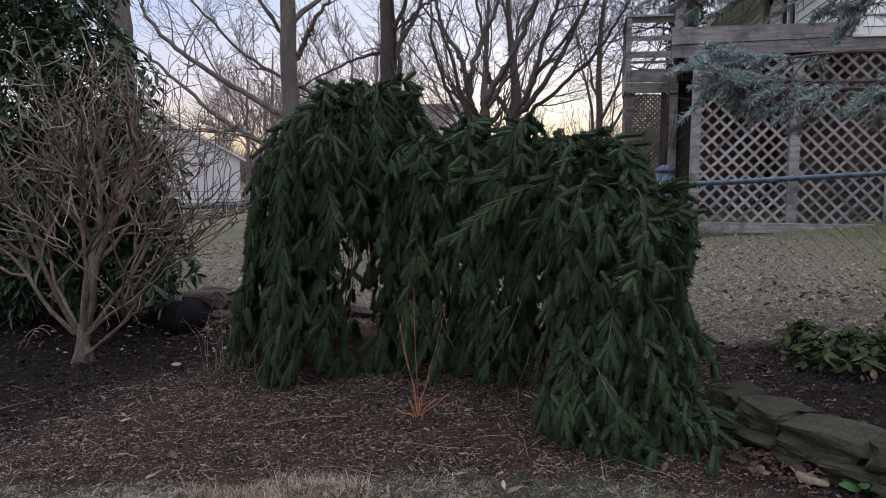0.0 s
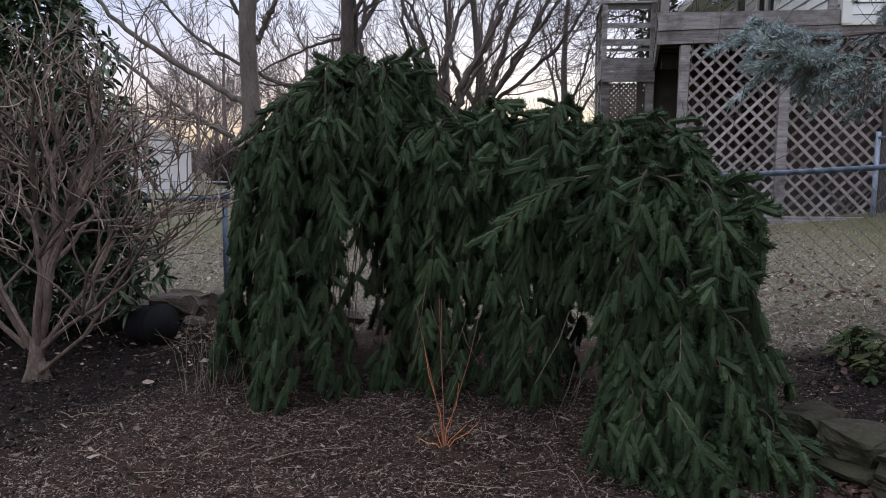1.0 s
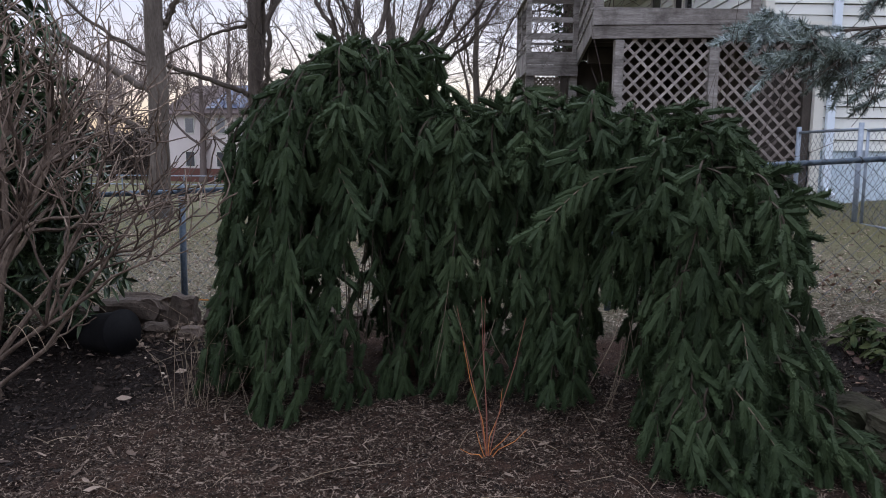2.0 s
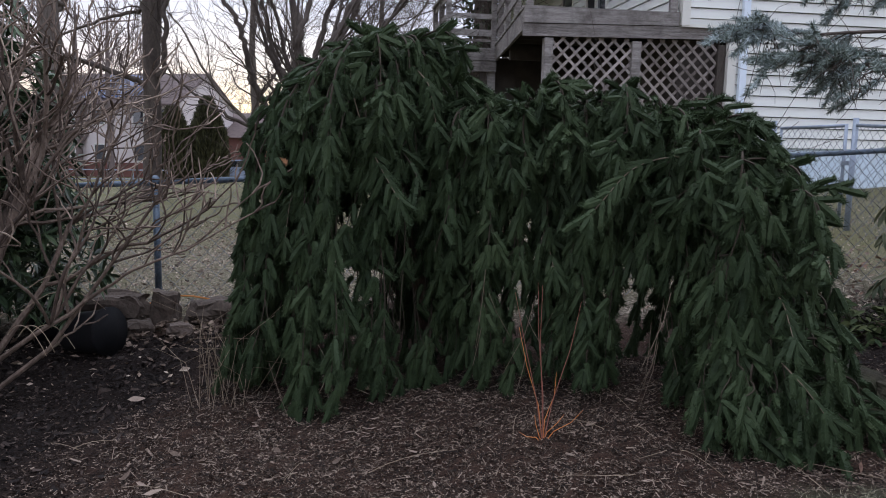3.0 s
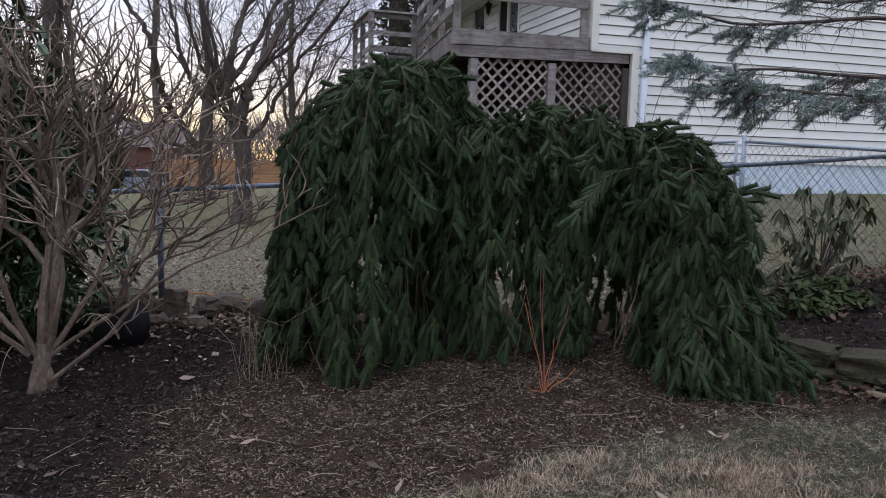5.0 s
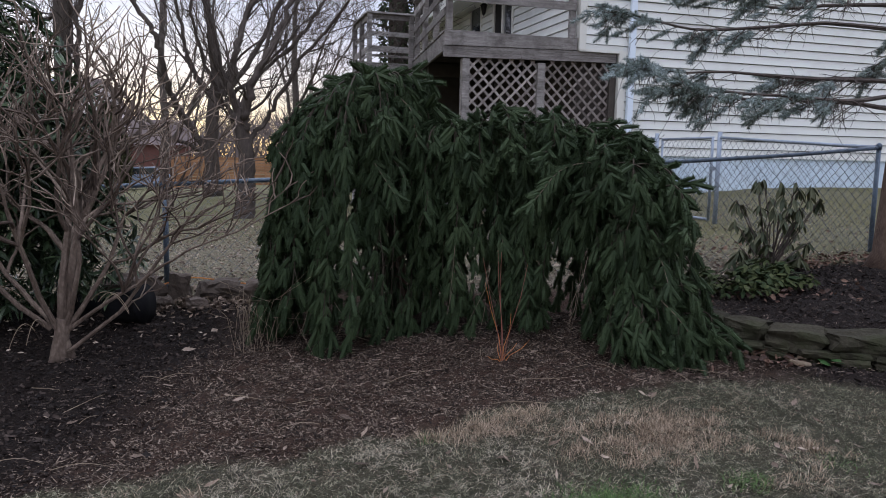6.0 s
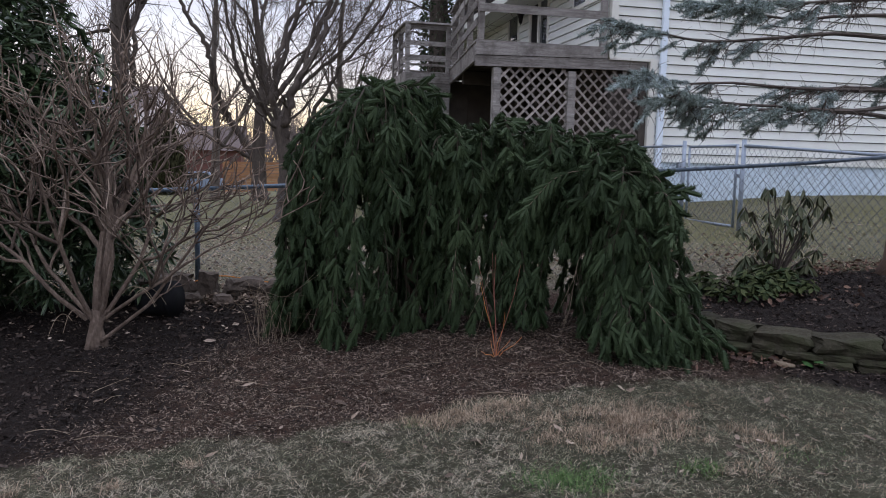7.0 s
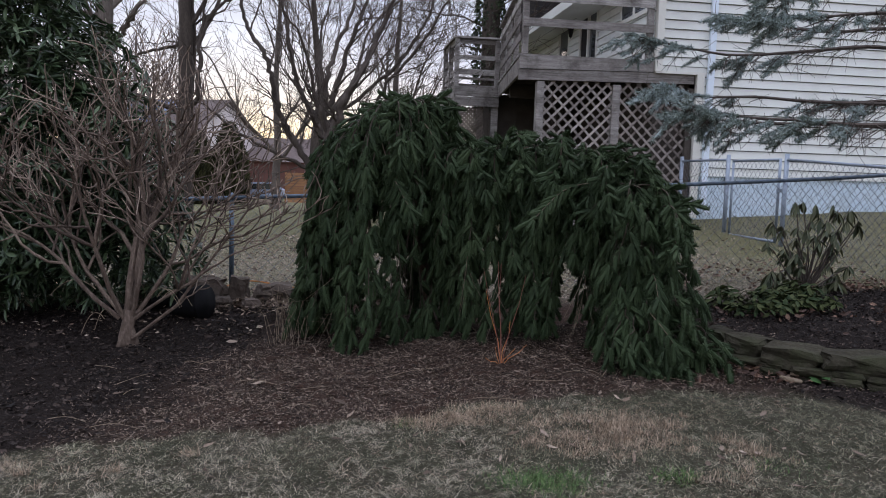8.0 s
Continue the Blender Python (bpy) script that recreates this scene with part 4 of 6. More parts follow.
    bare_tree(16, (.2, 27.5), [(0, 0, 0), (.1, 0, 2.5), (.0, 0, 5), (.2, 0, 9)], [.16, .13, .10, .04],
              [(.25, (.8, .2, 1), 3.6, .07), (.32, (-.7, .1, 1), 3.6, .07), (.42, (.6, -.5, 1), 3.2, .06), (.55, (-.5, .4, 1.1), 3.0, .05), (.7, (.4, .3, 1), 2.6, .04)],
              "slender bare tree beyond the deck")
    bare_tree(17, (-4.6, 33), [(0, 0, 0), (.1, 0, 3), (.0, 0, 6), (.2, 0, 10)], [.2, .16, .12, .05],
              [(.25, (.8, .2, 1), 4.2, .09), (.3, (-.8, .1, 1), 4.2, .09), (.42, (.6, -.5, 1), 3.8, .07), (.5, (-.6, .4, 1.1), 3.6, .06), (.7, (.4, .3, 1), 3, .05)],
              "bare tree far across the lawn")
    # far bare trees, one shape turned and copied
    a = bare_tree(21, (-20, 62), [(0, 0, 0), (.1, 0, 4), (0, 0, 8), (.2, 0, 13)], [.28, .22, .16, .05],
                  [(.2, (.8, .2, .9), 5.5, .11), (.26, (-.8, .1, .9), 5.5, .11), (.34, (.5, -.6, 1), 5, .1), (.42, (-.6, .5, 1), 4.8, .09), (.55, (.6, .4, 1.1), 4.2, .07), (.7, (-.4, -.3, 1), 4, .06)],
                  "distant bare tree with a fine twig crown", mat=M_WOODS, minr=.02, deepest=3, kids=(3, 4))
    a["group"] = "distant bare trees"
    for k in range(18):
        x = -60 + 6.0 * k + rng.uniform(-1.5, 1.5)
        y = rng.uniform(58, 95)
        s = rng.uniform(.55, 1.15)
        c = copy_thing(a, pose(x, y, float(land(x, y)) - .2, 0, 0, rng.uniform(0, 360)))
        c.scale = (s, s, s)


build_trees()


# ---- distance: houses, woods, fence, car ----
def build_distance():
    rng = np.random.default_rng(8)
    # wooded rise as a bank of fine twigs
    n = 26000
    x = rng.uniform(-130, 120, n)
    y = rng.uniform(110, 150, n)
    top = 5.5 + 2.2 * np.sin(x * .06 + 1) + 1.2 * np.sin(x * .21)
    z = rng.uniform(0, 1, n) ** .8 * top - 2
    V = np.array([(0, -.035, 0), (0, .035, 0), (1, 0, 0)])
    dirs = rng.normal(size=(n, 3)) * (.5, .5, .3) + (0, 0, 1)
    g = Geo()
    scatter(g, V, [(0, 1, 2)], np.column_stack([x, y, z]), rot_to(dirs, rng.uniform(0, 6, n)), np.column_stack([rng.uniform(2, 4.5, n), rng.uniform(1.5, 4, n), np.ones(n)]))
    w = part("far_woods", g, M_WOODS)
    tagged(w, "brown leafless woods along the horizon", "woods", kind="stuff")
    # white barn
    b = thing("white_barn", (-23.7, 48.5, -1.2), "plain white barn with a pitched roof beyond the lawn", "barn")
    X0, X1, Y0, Y1, Z0, Z1, ZR = -36.3, -23.7, 48.5, 60, -1.2, 2.2, 5.6
    g = Geo().box((X0, Y0, Z0), (X1, Y1, Z1))
    xm = (X0 + X1) / 2
    g.add([(X0, Y0, Z1), (X1, Y0, Z1), (xm, Y0, ZR), (X0, Y1, Z1), (X1, Y1, Z1), (xm, Y1, ZR)], tris=[(0, 1, 2), (3, 5, 4)])
    part("wall", g, M_FARWALL, b)
    g = Geo()
    for s, xe in ((-1, X0), (1, X1)):
        g.add([(xe + s * .4, Y0 - .3, Z1 - .2), (xm, Y0 - .3, ZR + .05), (xm, Y1, ZR + .05), (xe + s * .4, Y1, Z1 - .2),
               (xe + s * .4, Y0 - .3, Z1 - .05), (xm, Y0 - .3, ZR + .2), (xm, Y1, ZR + .2), (xe + s * .4, Y1, Z1 - .05)],
              quads=[(0, 1, 2, 3), (4, 5, 6, 7), (0, 1, 5, 4), (3, 2, 6, 7), (0, 3, 7, 4)])
    part("roof", g, M_FARWALL, b)
    b.rotation_euler = (0, 0, radians(30))
    n = 5000
    x, y = rng.uniform(-31, -15, n), rng.uniform(66, 72, n)
    z = rng.uniform(0, 1, n) * (3.6 + 1.0 * np.sin(x * 1.1) + .6 * np.sin(x * 2.7)) - 1
    g = Geo()
    scatter(g, V, [(0, 1, 2)], np.column_stack([x, y, z]), rot_to(rng.normal(size=(n, 3)) * (.7, .7, .5) + (0, 0, .8), rng.uniform(0, 6, n)), np.column_stack([rng.uniform(.8, 2, n), rng.uniform(1.2, 3, n), np.ones(n)]))
    tagged(part("far_thicket", g, M_BARKDARK), "dark brown leafless thicket beside the barn", "thicket", kind="stuff")
    # neighbour's house with solar panels
    h = thing("neighbour_house", (-13.0, 62, -.8), "pale two-storey house with a brown roof carrying solar panels", "house")
    X0, X1, Y0, Y1, Z0, Z1, ZR = -23.5, -11.6, 60, 69, -1.2, 4.6, 7.0
    g = Geo().box((X0, Y0, Z0), (X1, Y1, Z1))
    ym = (Y0 + Y1) / 2
    g.add([(X1, Y0, Z1), (X1, Y1, Z1), (X1, ym, ZR), (X0, Y0, Z1), (X0, Y1, Z1), (X0, ym, ZR)], tris=[(0, 1, 2), (3, 5, 4)])
    part("wall", g, M_FARBEIGE, h)
    g = Geo()
    for s, ye in ((-1, Y0), (1, Y1)):
        g.add([(X0 - .3, ye + s * .4, Z1 - .25), (X1 + .3, ye + s * .4, Z1 - .25), (X1 + .3, ym, ZR), (X0 - .3, ym, ZR),
               (X0 - .3, ye + s * .4, Z1 - .1), (X1 + .3, ye + s * .4, Z1 - .1), (X1 + .3, ym, ZR + .15), (X0 - .3, ym, ZR + .15)],
              quads=[(0, 1, 2, 3), (4, 5, 6, 7), (0, 1, 5, 4), (0, 3, 7, 4), (1, 2, 6, 5)])
    roof = part("roof", g, M_ROOF, h)
    for k in range(4):
        xa = -19.6 + 1.15 * k
        f = lambda t: (Y0 - .4 + t * (ym - Y0 + .4), Z1 - .1 + t * (ZR - Z1 + .25))
        (ya, za), (yb, zb) = f(.12), f(.9)
        part("solar_panel", Geo().add([(xa, ya, za + .12), (xa + 1.08, ya, za + .12), (xa + 1.08, yb, zb + .12), (xa, yb, zb + .12)], quads=[(0, 1, 2, 3)]), M_SOLAR, roof)
    for xa in (-21.5, -18.5, -15.2, -13.0):
        for za in (.2, 2.9):
            w = part("window", Geo().box((xa, Y0 - .05, za), (xa + .95, Y0 + .05, za + 1.3)), M_TRIM, h)
            part("pane", Geo().box((xa + .08, Y0 - .07, za + .08), (xa + .87, Y0 - .04, za + 1.22)), M_GLASS, w)
    part("brick_base", Geo().box((X0 - .02, Y0 - .12, Z0), (X1 + .02, Y0 - .05, .1)), M_BRICK, h, "red brick lower wall")
    h.rotation_euler = (0, 0, radians(-20))
    # second, darker house
    h = thing("brick_house", (-7, 68, -.8), "low red brick house with a grey roof far off", "house")
    part("wall", Geo().box((-10.0, 66, -1.2), (-4.6, 74, 2.3)), M_BRICK, h)
    part("roof", Geo().add([(-10.4, 65.6, 2.2), (-4.2, 65.6, 2.2), (-4.2, 70, 4.4), (-10.4, 70, 4.4), (-10.4, 74.4, 2.2), (-4.2, 74.4, 2.2)],
                           quads=[(0, 1, 2, 3), (3, 2, 5, 4)]), M_ROOF, h)
    # cedar slat fence
    f = thing("slat_fence", (-3.5, 47, -.5), "orange-brown horizontal cedar slat fence", "fence")
    zb = float(land(-4, 47)) - .1
    for x in np.arange(-5.0, 4.1, 1.8):
        part("post", Geo().box((x - .05, 46.95, zb), (x + .05, 47.05, zb + 2.0)), M_CEDAR, f)
    for k in range(11):
        for a in np.arange(-5.05, 3.9, 1.8):
            part("slat", Geo().box((a, 46.9, zb + .12 + .17 * k), (a + 1.79, 46.94, zb + .12 + .17 * k + .15)), M_CEDAR, f)
    # parked car
    c = thing("parked_car", (-7.2, 52, -.6), "pale blue hatchback parked beyond the lawn", "car")
    zc = float(land(-7, 52))
    prof = [(0, .35), (.1, .75), (.9, .95), (1.5, 1.40), (2.9, 1.45), (3.7, 1.0), (4.15, .9), (4.25, .4)]
    g = Geo()
    k = len(prof)
    v = [(-9.2 + a, 51.2, zc + b) for a, b in prof] + [(-9.2 + a, 52.9, zc + b) for a, b in prof]
    g.add(v, quads=[(i, (i + 1) % k, k + (i + 1) % k, k + i) for i in range(k)], tris=[(0, i + 1, i) for i in range(1, k - 1)] + [(k, k + i, k + i + 1) for i in range(1, k - 1)])
    part("body", g, M_CAR, c)
    part("side_window", Geo().add([(-9.2 + 1.25, 51.19, zc + .98), (-9.2 + 3.45, 51.19, zc + .98), (-9.2 + 2.85, 51.19, zc + 1.38), (-9.2 + 1.6, 51.19, zc + 1.34)], quads=[(0, 1, 2, 3)]), M_GLASS, c)
    for x in (-8.4, -5.8):
        part("wheel", Geo().tube([(x, 51.15, zc + .32), (x, 51.4, zc + .32)], .32, 16), M_TYRE, c)
    # arborvitae pair
    for x, y, h, r in ((-10.7, 49, 4.3, 1.25), (-8.75, 49.5, 4.95, 1.2)):
        t = thing("arborvitae", (x, y, float(land(x, y))), "tall dark green columnar arborvitae", "tree", "arborvitae pair")
        n = 5000
        u = rng.uniform(0, 1, n)
        th = rng.uniform(0, 6.283, n)
        rr = r * np.interp(u, [0, .2, .6, 1], [.75, 1, .8, .1]) * rng.uniform(.75, 1.05, n)
        pos = np.column_stack([x + rr * np.cos(th), y + rr * np.sin(th), float(land(x, y)) + u * h])
        d = np.column_stack([np.cos(th) * .5, np.sin(th) * .5, np.ones(n)]) + rng.normal(0, .25, (n, 3))
        g = Geo()
        scatter(g, np.array([(0, -.5, 0), (0, .5, 0), (1, 0, 0), (.5, 0, .3)]), [(0, 1, 2), (0, 3, 2)], pos, rot_to(d, rng.uniform(0, 6, n)), np.column_stack([np.full(n, .5), np.full(n, .16), np.full(n, .2)]))
        part("crown", g, M_ARBOR, t, kind="stuff")
        part("trunk", Geo().tube([(x, y, float(land(x, y)) - .1), (x, y, float(land(x, y)) + h * .8)], [.12, .03], 8), M_BARK, t)
    # pale low fence across the lawn
    f = thing("low_fence", (-16, 40, -.4), "low pale grey fence far across the lawn", "fence")
    for k in range(12):
        x = -27 + 1.6 * k
        zz = float(land(x, 40))
        part("post", Geo().tube([(x, 40, zz - .1), (x, 40, zz + .95)], .035, 6), M_GALV, f)
    for z in (.9, .45):
        part("rail", Geo().tube([(x, 40, float(land(x, 40)) + z) for x in np.arange(-27, -9, 1.6)], .03, 6), M_GALV, f)


build_distance()


# ---- ivy-clad conifer behind the deck ----
def build_ivy_tree():
    rng = np.random.default_rng(17)
    x, y = 2.30, 20.4
    z = float(land(x, y))
    t = thing("ivy_clad_tree", (x, y, z), "tall trunk wrapped in dark ivy with bare sideways branches", "tree")
    part("trunk", Geo().tube([(x, y, z - .2), (x + .05, y, z + 4), (x, y, z + 12)], [.30, .27, .18], 10), M_BARKDARK, t, smooth=True)
    n = 5200
    u = rng.uniform(0, 1, n)
    th = rng.uniform(0, 6.283, n)
    rr = .28 + .14 * rng.uniform(0, 1, n) * (1 + .5 * np.sin(u * 20))
    pos = np.column_stack([x + rr * np.cos(th), y + rr * np.sin(th), z + .3 + u * 11])
    d = np.column_stack([np.cos(th), np.sin(th), -.6 * np.ones(n)]) + rng.normal(0, .4, (n, 3))
    g = Geo()
    scatter(g, np.array([(0, 0, 0), (.4, .4, .05), (1, 0, 0), (.4, -.4, .05)]), [(0, 1, 2), (0, 2, 3)], pos, rot_to(d, rng.uniform(0, 6, n)), rng.uniform(.07, .13, n))
    part("ivy", g, M_IVY, t, "dark glossy ivy", kind="stuff")
    for k in range(30):
        th = rng.uniform(0, 6.283)
        geos = (Geo(), Geo())
        grow(rng, geos, (x, y, z + rng.uniform(2.6, 9)), (math.cos(th), math.sin(th), rng.uniform(-.15, .2)), rng.uniform(1.4, 2.6), .028, 0, 3, kids=(3, 4), up=.0, minr=.005)
        g = geos[1]
        if geos[0].n:
            g.v += geos[0].v
            base = g.n
            g.f4 += [q + base for q in geos[0].f4]
            g.n += geos[0].n
        part("branch", g, M_BARKDARK, t)


build_ivy_tree()


# ---- needles and shoots ----
def needle_shoot(rng, length, needles, nlen, width, core, flare=.9, droop=0.0):
    """A blunt bottle-brush shoot along +x: a thin core and fine pointed needles that lean forward all round it."""
    g = Geo()
    s = np.array((0, .12, .80, 1.0))
    g.tube(np.column_stack([s * length, 0 * s, -droop * s ** 2]), np.array([.7, 1, 1, .55]) * core, 5, cap=False)
    u = (np.arange(needles) + rng.uniform(0, 1, needles)) / needles
    th = rng.uniform(0, 2 * math.pi, needles)
    tipped = u > .90
    ang = np.where(tipped, rng.uniform(.0, 1.0, needles), rng.uniform(.72, 1.12, needles) * flare)
    u = np.where(tipped, rng.uniform(.95, 1.0, needles), u / .90 * .97)
    d = np.column_stack([np.cos(ang), np.sin(ang) * np.cos(th), np.sin(ang) * np.sin(th)])
    L = nlen * rng.uniform(.8, 1.15, needles) * np.interp(u, [0, .15, .85, 1], [.85, 1, 1, .95])
    p = np.column_stack([u * length, core * .6 * np.cos(th), -droop * u ** 2 + core * .6 * np.sin(th)])
    V = np.array([(0, -.5, 0), (0, .5, 0), (1, 0, 0)])
    scatter(g, V, [(0, 1, 2)], p, rot_to(d, rng.uniform(0, 3.14, needles)), np.column_stack([L, np.full(needles, width), np.ones(needles)]))
    V = np.vstack(g.v)
    T = np.vstack(g.f3 + [np.vstack([q[:, [0, 1, 2]], q[:, [0, 2, 3]]]) for q in g.f4])
    return V, T


def shoots_along(rng, geo, pts, templates, gap, start=.12, hang=.55, size=(.75, 1.2), out=None, tip=True):
    """Side shoots in pairs along a branch line, drooping, with one at its tip."""
    seg = np.linalg.norm(np.diff(pts, axis=0), axis=1)
    cum = np.concatenate([[0], np.cumsum(seg)])
    L = cum[-1]
    s = np.arange(start * L, L, gap) + rng.uniform(-.3, .3, len(np.arange(start * L, L, gap))) * gap
    s = np.clip(s, 0, L * .995)
    pos = np.stack([np.interp(s, cum, pts[:, k]) for k in range(3)], 1)
    tan = np.stack([np.interp(np.minimum(s + .02, L), cum, pts[:, k]) - np.interp(np.maximum(s - .02, 0), cum, pts[:, k]) for k in range(3)], 1)
    tan /= np.linalg.norm(tan, axis=1)[:, None]
    allp, alld = [], []
    for sgn in (-1, 1):
        side = np.cross(tan, np.array([0, 0, 1.0])) + rng.normal(0, .25, tan.shape)
        if out is not None:
            side = np.cross(tan, np.array(out)) + rng.normal(0, .35, tan.shape)
        side /= np.linalg.norm(side, axis=1)[:, None] + 1e-6
        a = rng.uniform(.35, .85, len(s))[:, None]
        d = tan * np.cos(a) + sgn * side * np.sin(a) + np.array([0, 0, -hang]) * rng.uniform(.4, 1.2, (len(s), 1))
        if out is not None:
            d = d + np.array(out) * rng.uniform(-.05, .35, (len(s), 1))
        keep = rng.uniform(0, 1, len(s)) < .92
        allp.append(pos[keep])
        alld.append(d[keep])
    if tip:
        allp.append(pts[-1:])
        alld.append((pts[-1] - pts[-2])[None])
    P, D = np.vstack(allp), np.vstack(alld)
    pick = rng.integers(0, len(templates), len(P))
    for k, (V, T) in enumerate(templates):
        m = pick == k
        if m.any():
            scatter(geo, V, T, P[m], rot_to(D[m], rng.uniform(0, 6.28, m.sum())), rng.uniform(size[0], size[1], m.sum()))


# ---- weeping spruce ----
def build_weeping_spruce():
    rng = np.random.default_rng(42)
    base = np.array((-1.22, 4.92, float(land(-1.22, 4.92))))
    t = thing("weeping_spruce", base, "dark green weeping Norway spruce arching and trailing to the ground", "tree")
    crest = np.array([(-1.22, 4.92, .25), (-1.30, 4.90, 1.0), (-1.55, 4.88, 1.8), (-1.50, 4.85, 2.12), (-1.24, 4.80, 1.81), (-1.00, 4.75, 1.72), (-.50, 4.62, 1.77),
                      (-.16, 4.45, 1.72), (.10, 4.30, 1.62), (.27, 4.15, 1.38)])
    u = np.linspace(0, 1, 40)
    k = np.linspace(0, 1, len(crest))
    line = np.stack([np.interp(u, k, crest[:, i]) for i in range(3)], 1)
    line[1:-1] = (line[:-2] + line[1:-1] * 2 + line[2:]) / 4
    part("trunk", Geo().tube(line, np.interp(u, [0, .35, 1], [.05, .035, .012]), 8), M_BARKY, t, smooth=True)
    templates = [needle_shoot(rng, L, n, .0200, .0044, .0135, flare=.95, droop=dr) for L, n, dr in
                 ((.100, 80, .012), (.120, 96, .022), (.085, 70, .006), (.135, 106, .030), (.110, 88, .014))]

    def hollow(p):
        """Open gaps in the skirt: one under the mound, one before the end lobe."""
        a = .953 * (p[:, 0] + 1.385) + .302 * (p[:, 1] - 4.4)
        b = .883 * (p[:, 0] + .20) - .469 * (p[:, 1] - 4.2)
        za, zb = 1.22 + .10 * np.sin(p[:, 0] * 31), .88 + .1 * np.sin(p[:, 0] * 27)
        wa = np.interp(p[:, 2], [.5, .9, 1.25, 1.5], [.19, .20, .14, .05])
        cleft = (np.abs(p[:, 0] + 1.32) < .045) & (p[:, 1] < 4.68) & (p[:, 2] > .8) & (p[:, 2] < 1.82)
        return cleft | ((np.abs(a) < wa) & (p[:, 2] < za + .14) & (p[:, 2] > .5)) | ((np.abs(b) < .08) & (p[:, 1] < 4.32) & (p[:, 2] < zb) & (p[:, 2] > .35))

    def branch(start, out, reach, rise, bottom, wig=.05, gap=.135, size=(.95, 1.3), spill=0.0, droop=.95, drop=.55):
        """Springs outward from start, arches over and hangs to the height bottom, with forked side sprays."""
        start = np.array(start, float)
        o = np.array((out[0], out[1], 0.0))
        o /= np.linalg.norm(o)
        n1, n2 = 9, 12
        a = np.linspace(0, 1, n1)
        arc = start + o * (reach * np.sin(a * math.pi / 2))[:, None] + np.array((0, 0, 1)) * (rise * np.sin(a * math.pi * .75) - (reach * drop + rise * .3) * a ** 2.0)[:, None]
        hang = max(arc[-1][2] - bottom - .14, .05)
        b = np.linspace(0, 1, n2)[1:]
        side = np.array((-o[1], o[0], 0))
        sway, ph = rng.normal(0, wig), rng.uniform(0, 6)
        fall = arc[-1] + np.array((0, 0, -1)) * (hang * b)[:, None] + side * (sway * b + .02 * np.sin(7 * b + ph))[:, None] + o * (spill * b ** 1.6 + .05 * b + .02 * np.sin(5 * b + ph))[:, None]
        pts = np.vstack([arc, fall])
        cum = np.concatenate([[0], np.cumsum(np.linalg.norm(np.diff(pts, axis=0), axis=1))])
        stem, f = Geo(), Geo()
        stem.tube(pts, np.linspace(.006, .002, len(pts)), 4)
        P, D = [], []
        s, sgn = rng.uniform(.02, .08), rng.choice((-1, 1))
        while s < cum[-1]:
            p = np.array([np.interp(s, cum, pts[:, k]) for k in range(3)])
            tan = np.array([np.interp(s + .03, cum, pts[:, k]) - np.interp(s - .03, cum, pts[:, k]) for k in range(3)])
            tan /= np.linalg.norm(tan) + 1e-9
            d = tan * rng.uniform(.5, 1.1) + side * sgn * rng.uniform(.2, .75) + o * rng.uniform(-.05, .4) + np.array((0, 0, -rng.uniform(.2, .8) * droop * 1.6))
            d /= np.linalg.norm(d)
            q = np.cross(d, o + rng.normal(0, .25, 3))
            q /= np.linalg.norm(q) + 1e-9
            ll = rng.uniform(.02, .14)
            e = p + d * ll + np.array((0, 0, -.25 * ll))
            stem.tube([p, e], [.002, .0015], 3, cap=False)
            P += [e, e, e]
            D += [d + np.array((0, 0, -droop)), d * .7 + q * rng.uniform(.45, .9) + np.array((0, 0, -droop)), d * .7 - q * rng.uniform(.45, .9) + np.array((0, 0, -droop))]
            if ll > .09:
                P.append((p + e) / 2)
                D.append(d * .7 + q * rng.choice((-.7, .7)) + np.array((0, 0, -.6 * droop)))
            P.append(p)
            D.append(tan + rng.normal(0, .35, 3) - side * sgn * .4)
            sgn = -sgn
            s += gap * rng.uniform(.6, 1.35)
        P.append(pts[-1])
        D.append(pts[-1] - pts[-2])
        P, D = np.array(P), np.array(D)
        keep = ~(hollow(P) & (rng.uniform(0, 1, len(P)) < .82))
        keep &= ~((P[:, 2] < 1.05) & (rng.uniform(0, 1, len(P)) < .12))
        P, D = P[keep], D[keep]
        if not len(P):
            return
        pick = rng.integers(0, len(templates), len(P))
        for k, (V, T) in enumerate(templates):
            m = pick == k
            if m.any():
                scatter(f, V, T, P[m], rot_to(D[m], rng.uniform(-.3, .3, m.sum())), rng.uniform(size[0], size[1], m.sum()))
        br = part("branch", stem, M_TWIG, t)
        part("needles", f, M_NEEDLE, br, kind="stuff")

    # mound over the leader, in drapes with dark clefts between
    deep = rng.uniform(.68, 1.10, 19)
    for k in range(96):
        th = 2 * math.pi * ((k % 19) / 19) + rng.normal(0, .085)
        o = (math.cos(th), math.sin(th))
        front = o[1] < .15
        s = np.array((-1.54 + rng.uniform(-.14, .15), 4.86 + rng.uniform(-.08, .08), rng.uniform(1.82, 2.14)))
        reach = rng.uniform(.30, .60) * (1.0 if front else .8) * deep[k % 19]
        if o[0] < -.3:
            reach *= 1.14
        reach = min(reach, .66)
        if o[1] < .1 and s[0] + o[0] * reach > -1.34:
            reach *= .55
        bottom = float(land(s[0] + o[0] * reach, s[1] + o[1] * reach)) + abs(rng.normal(.05, .10))
        ex = s[0] + o[0] * reach
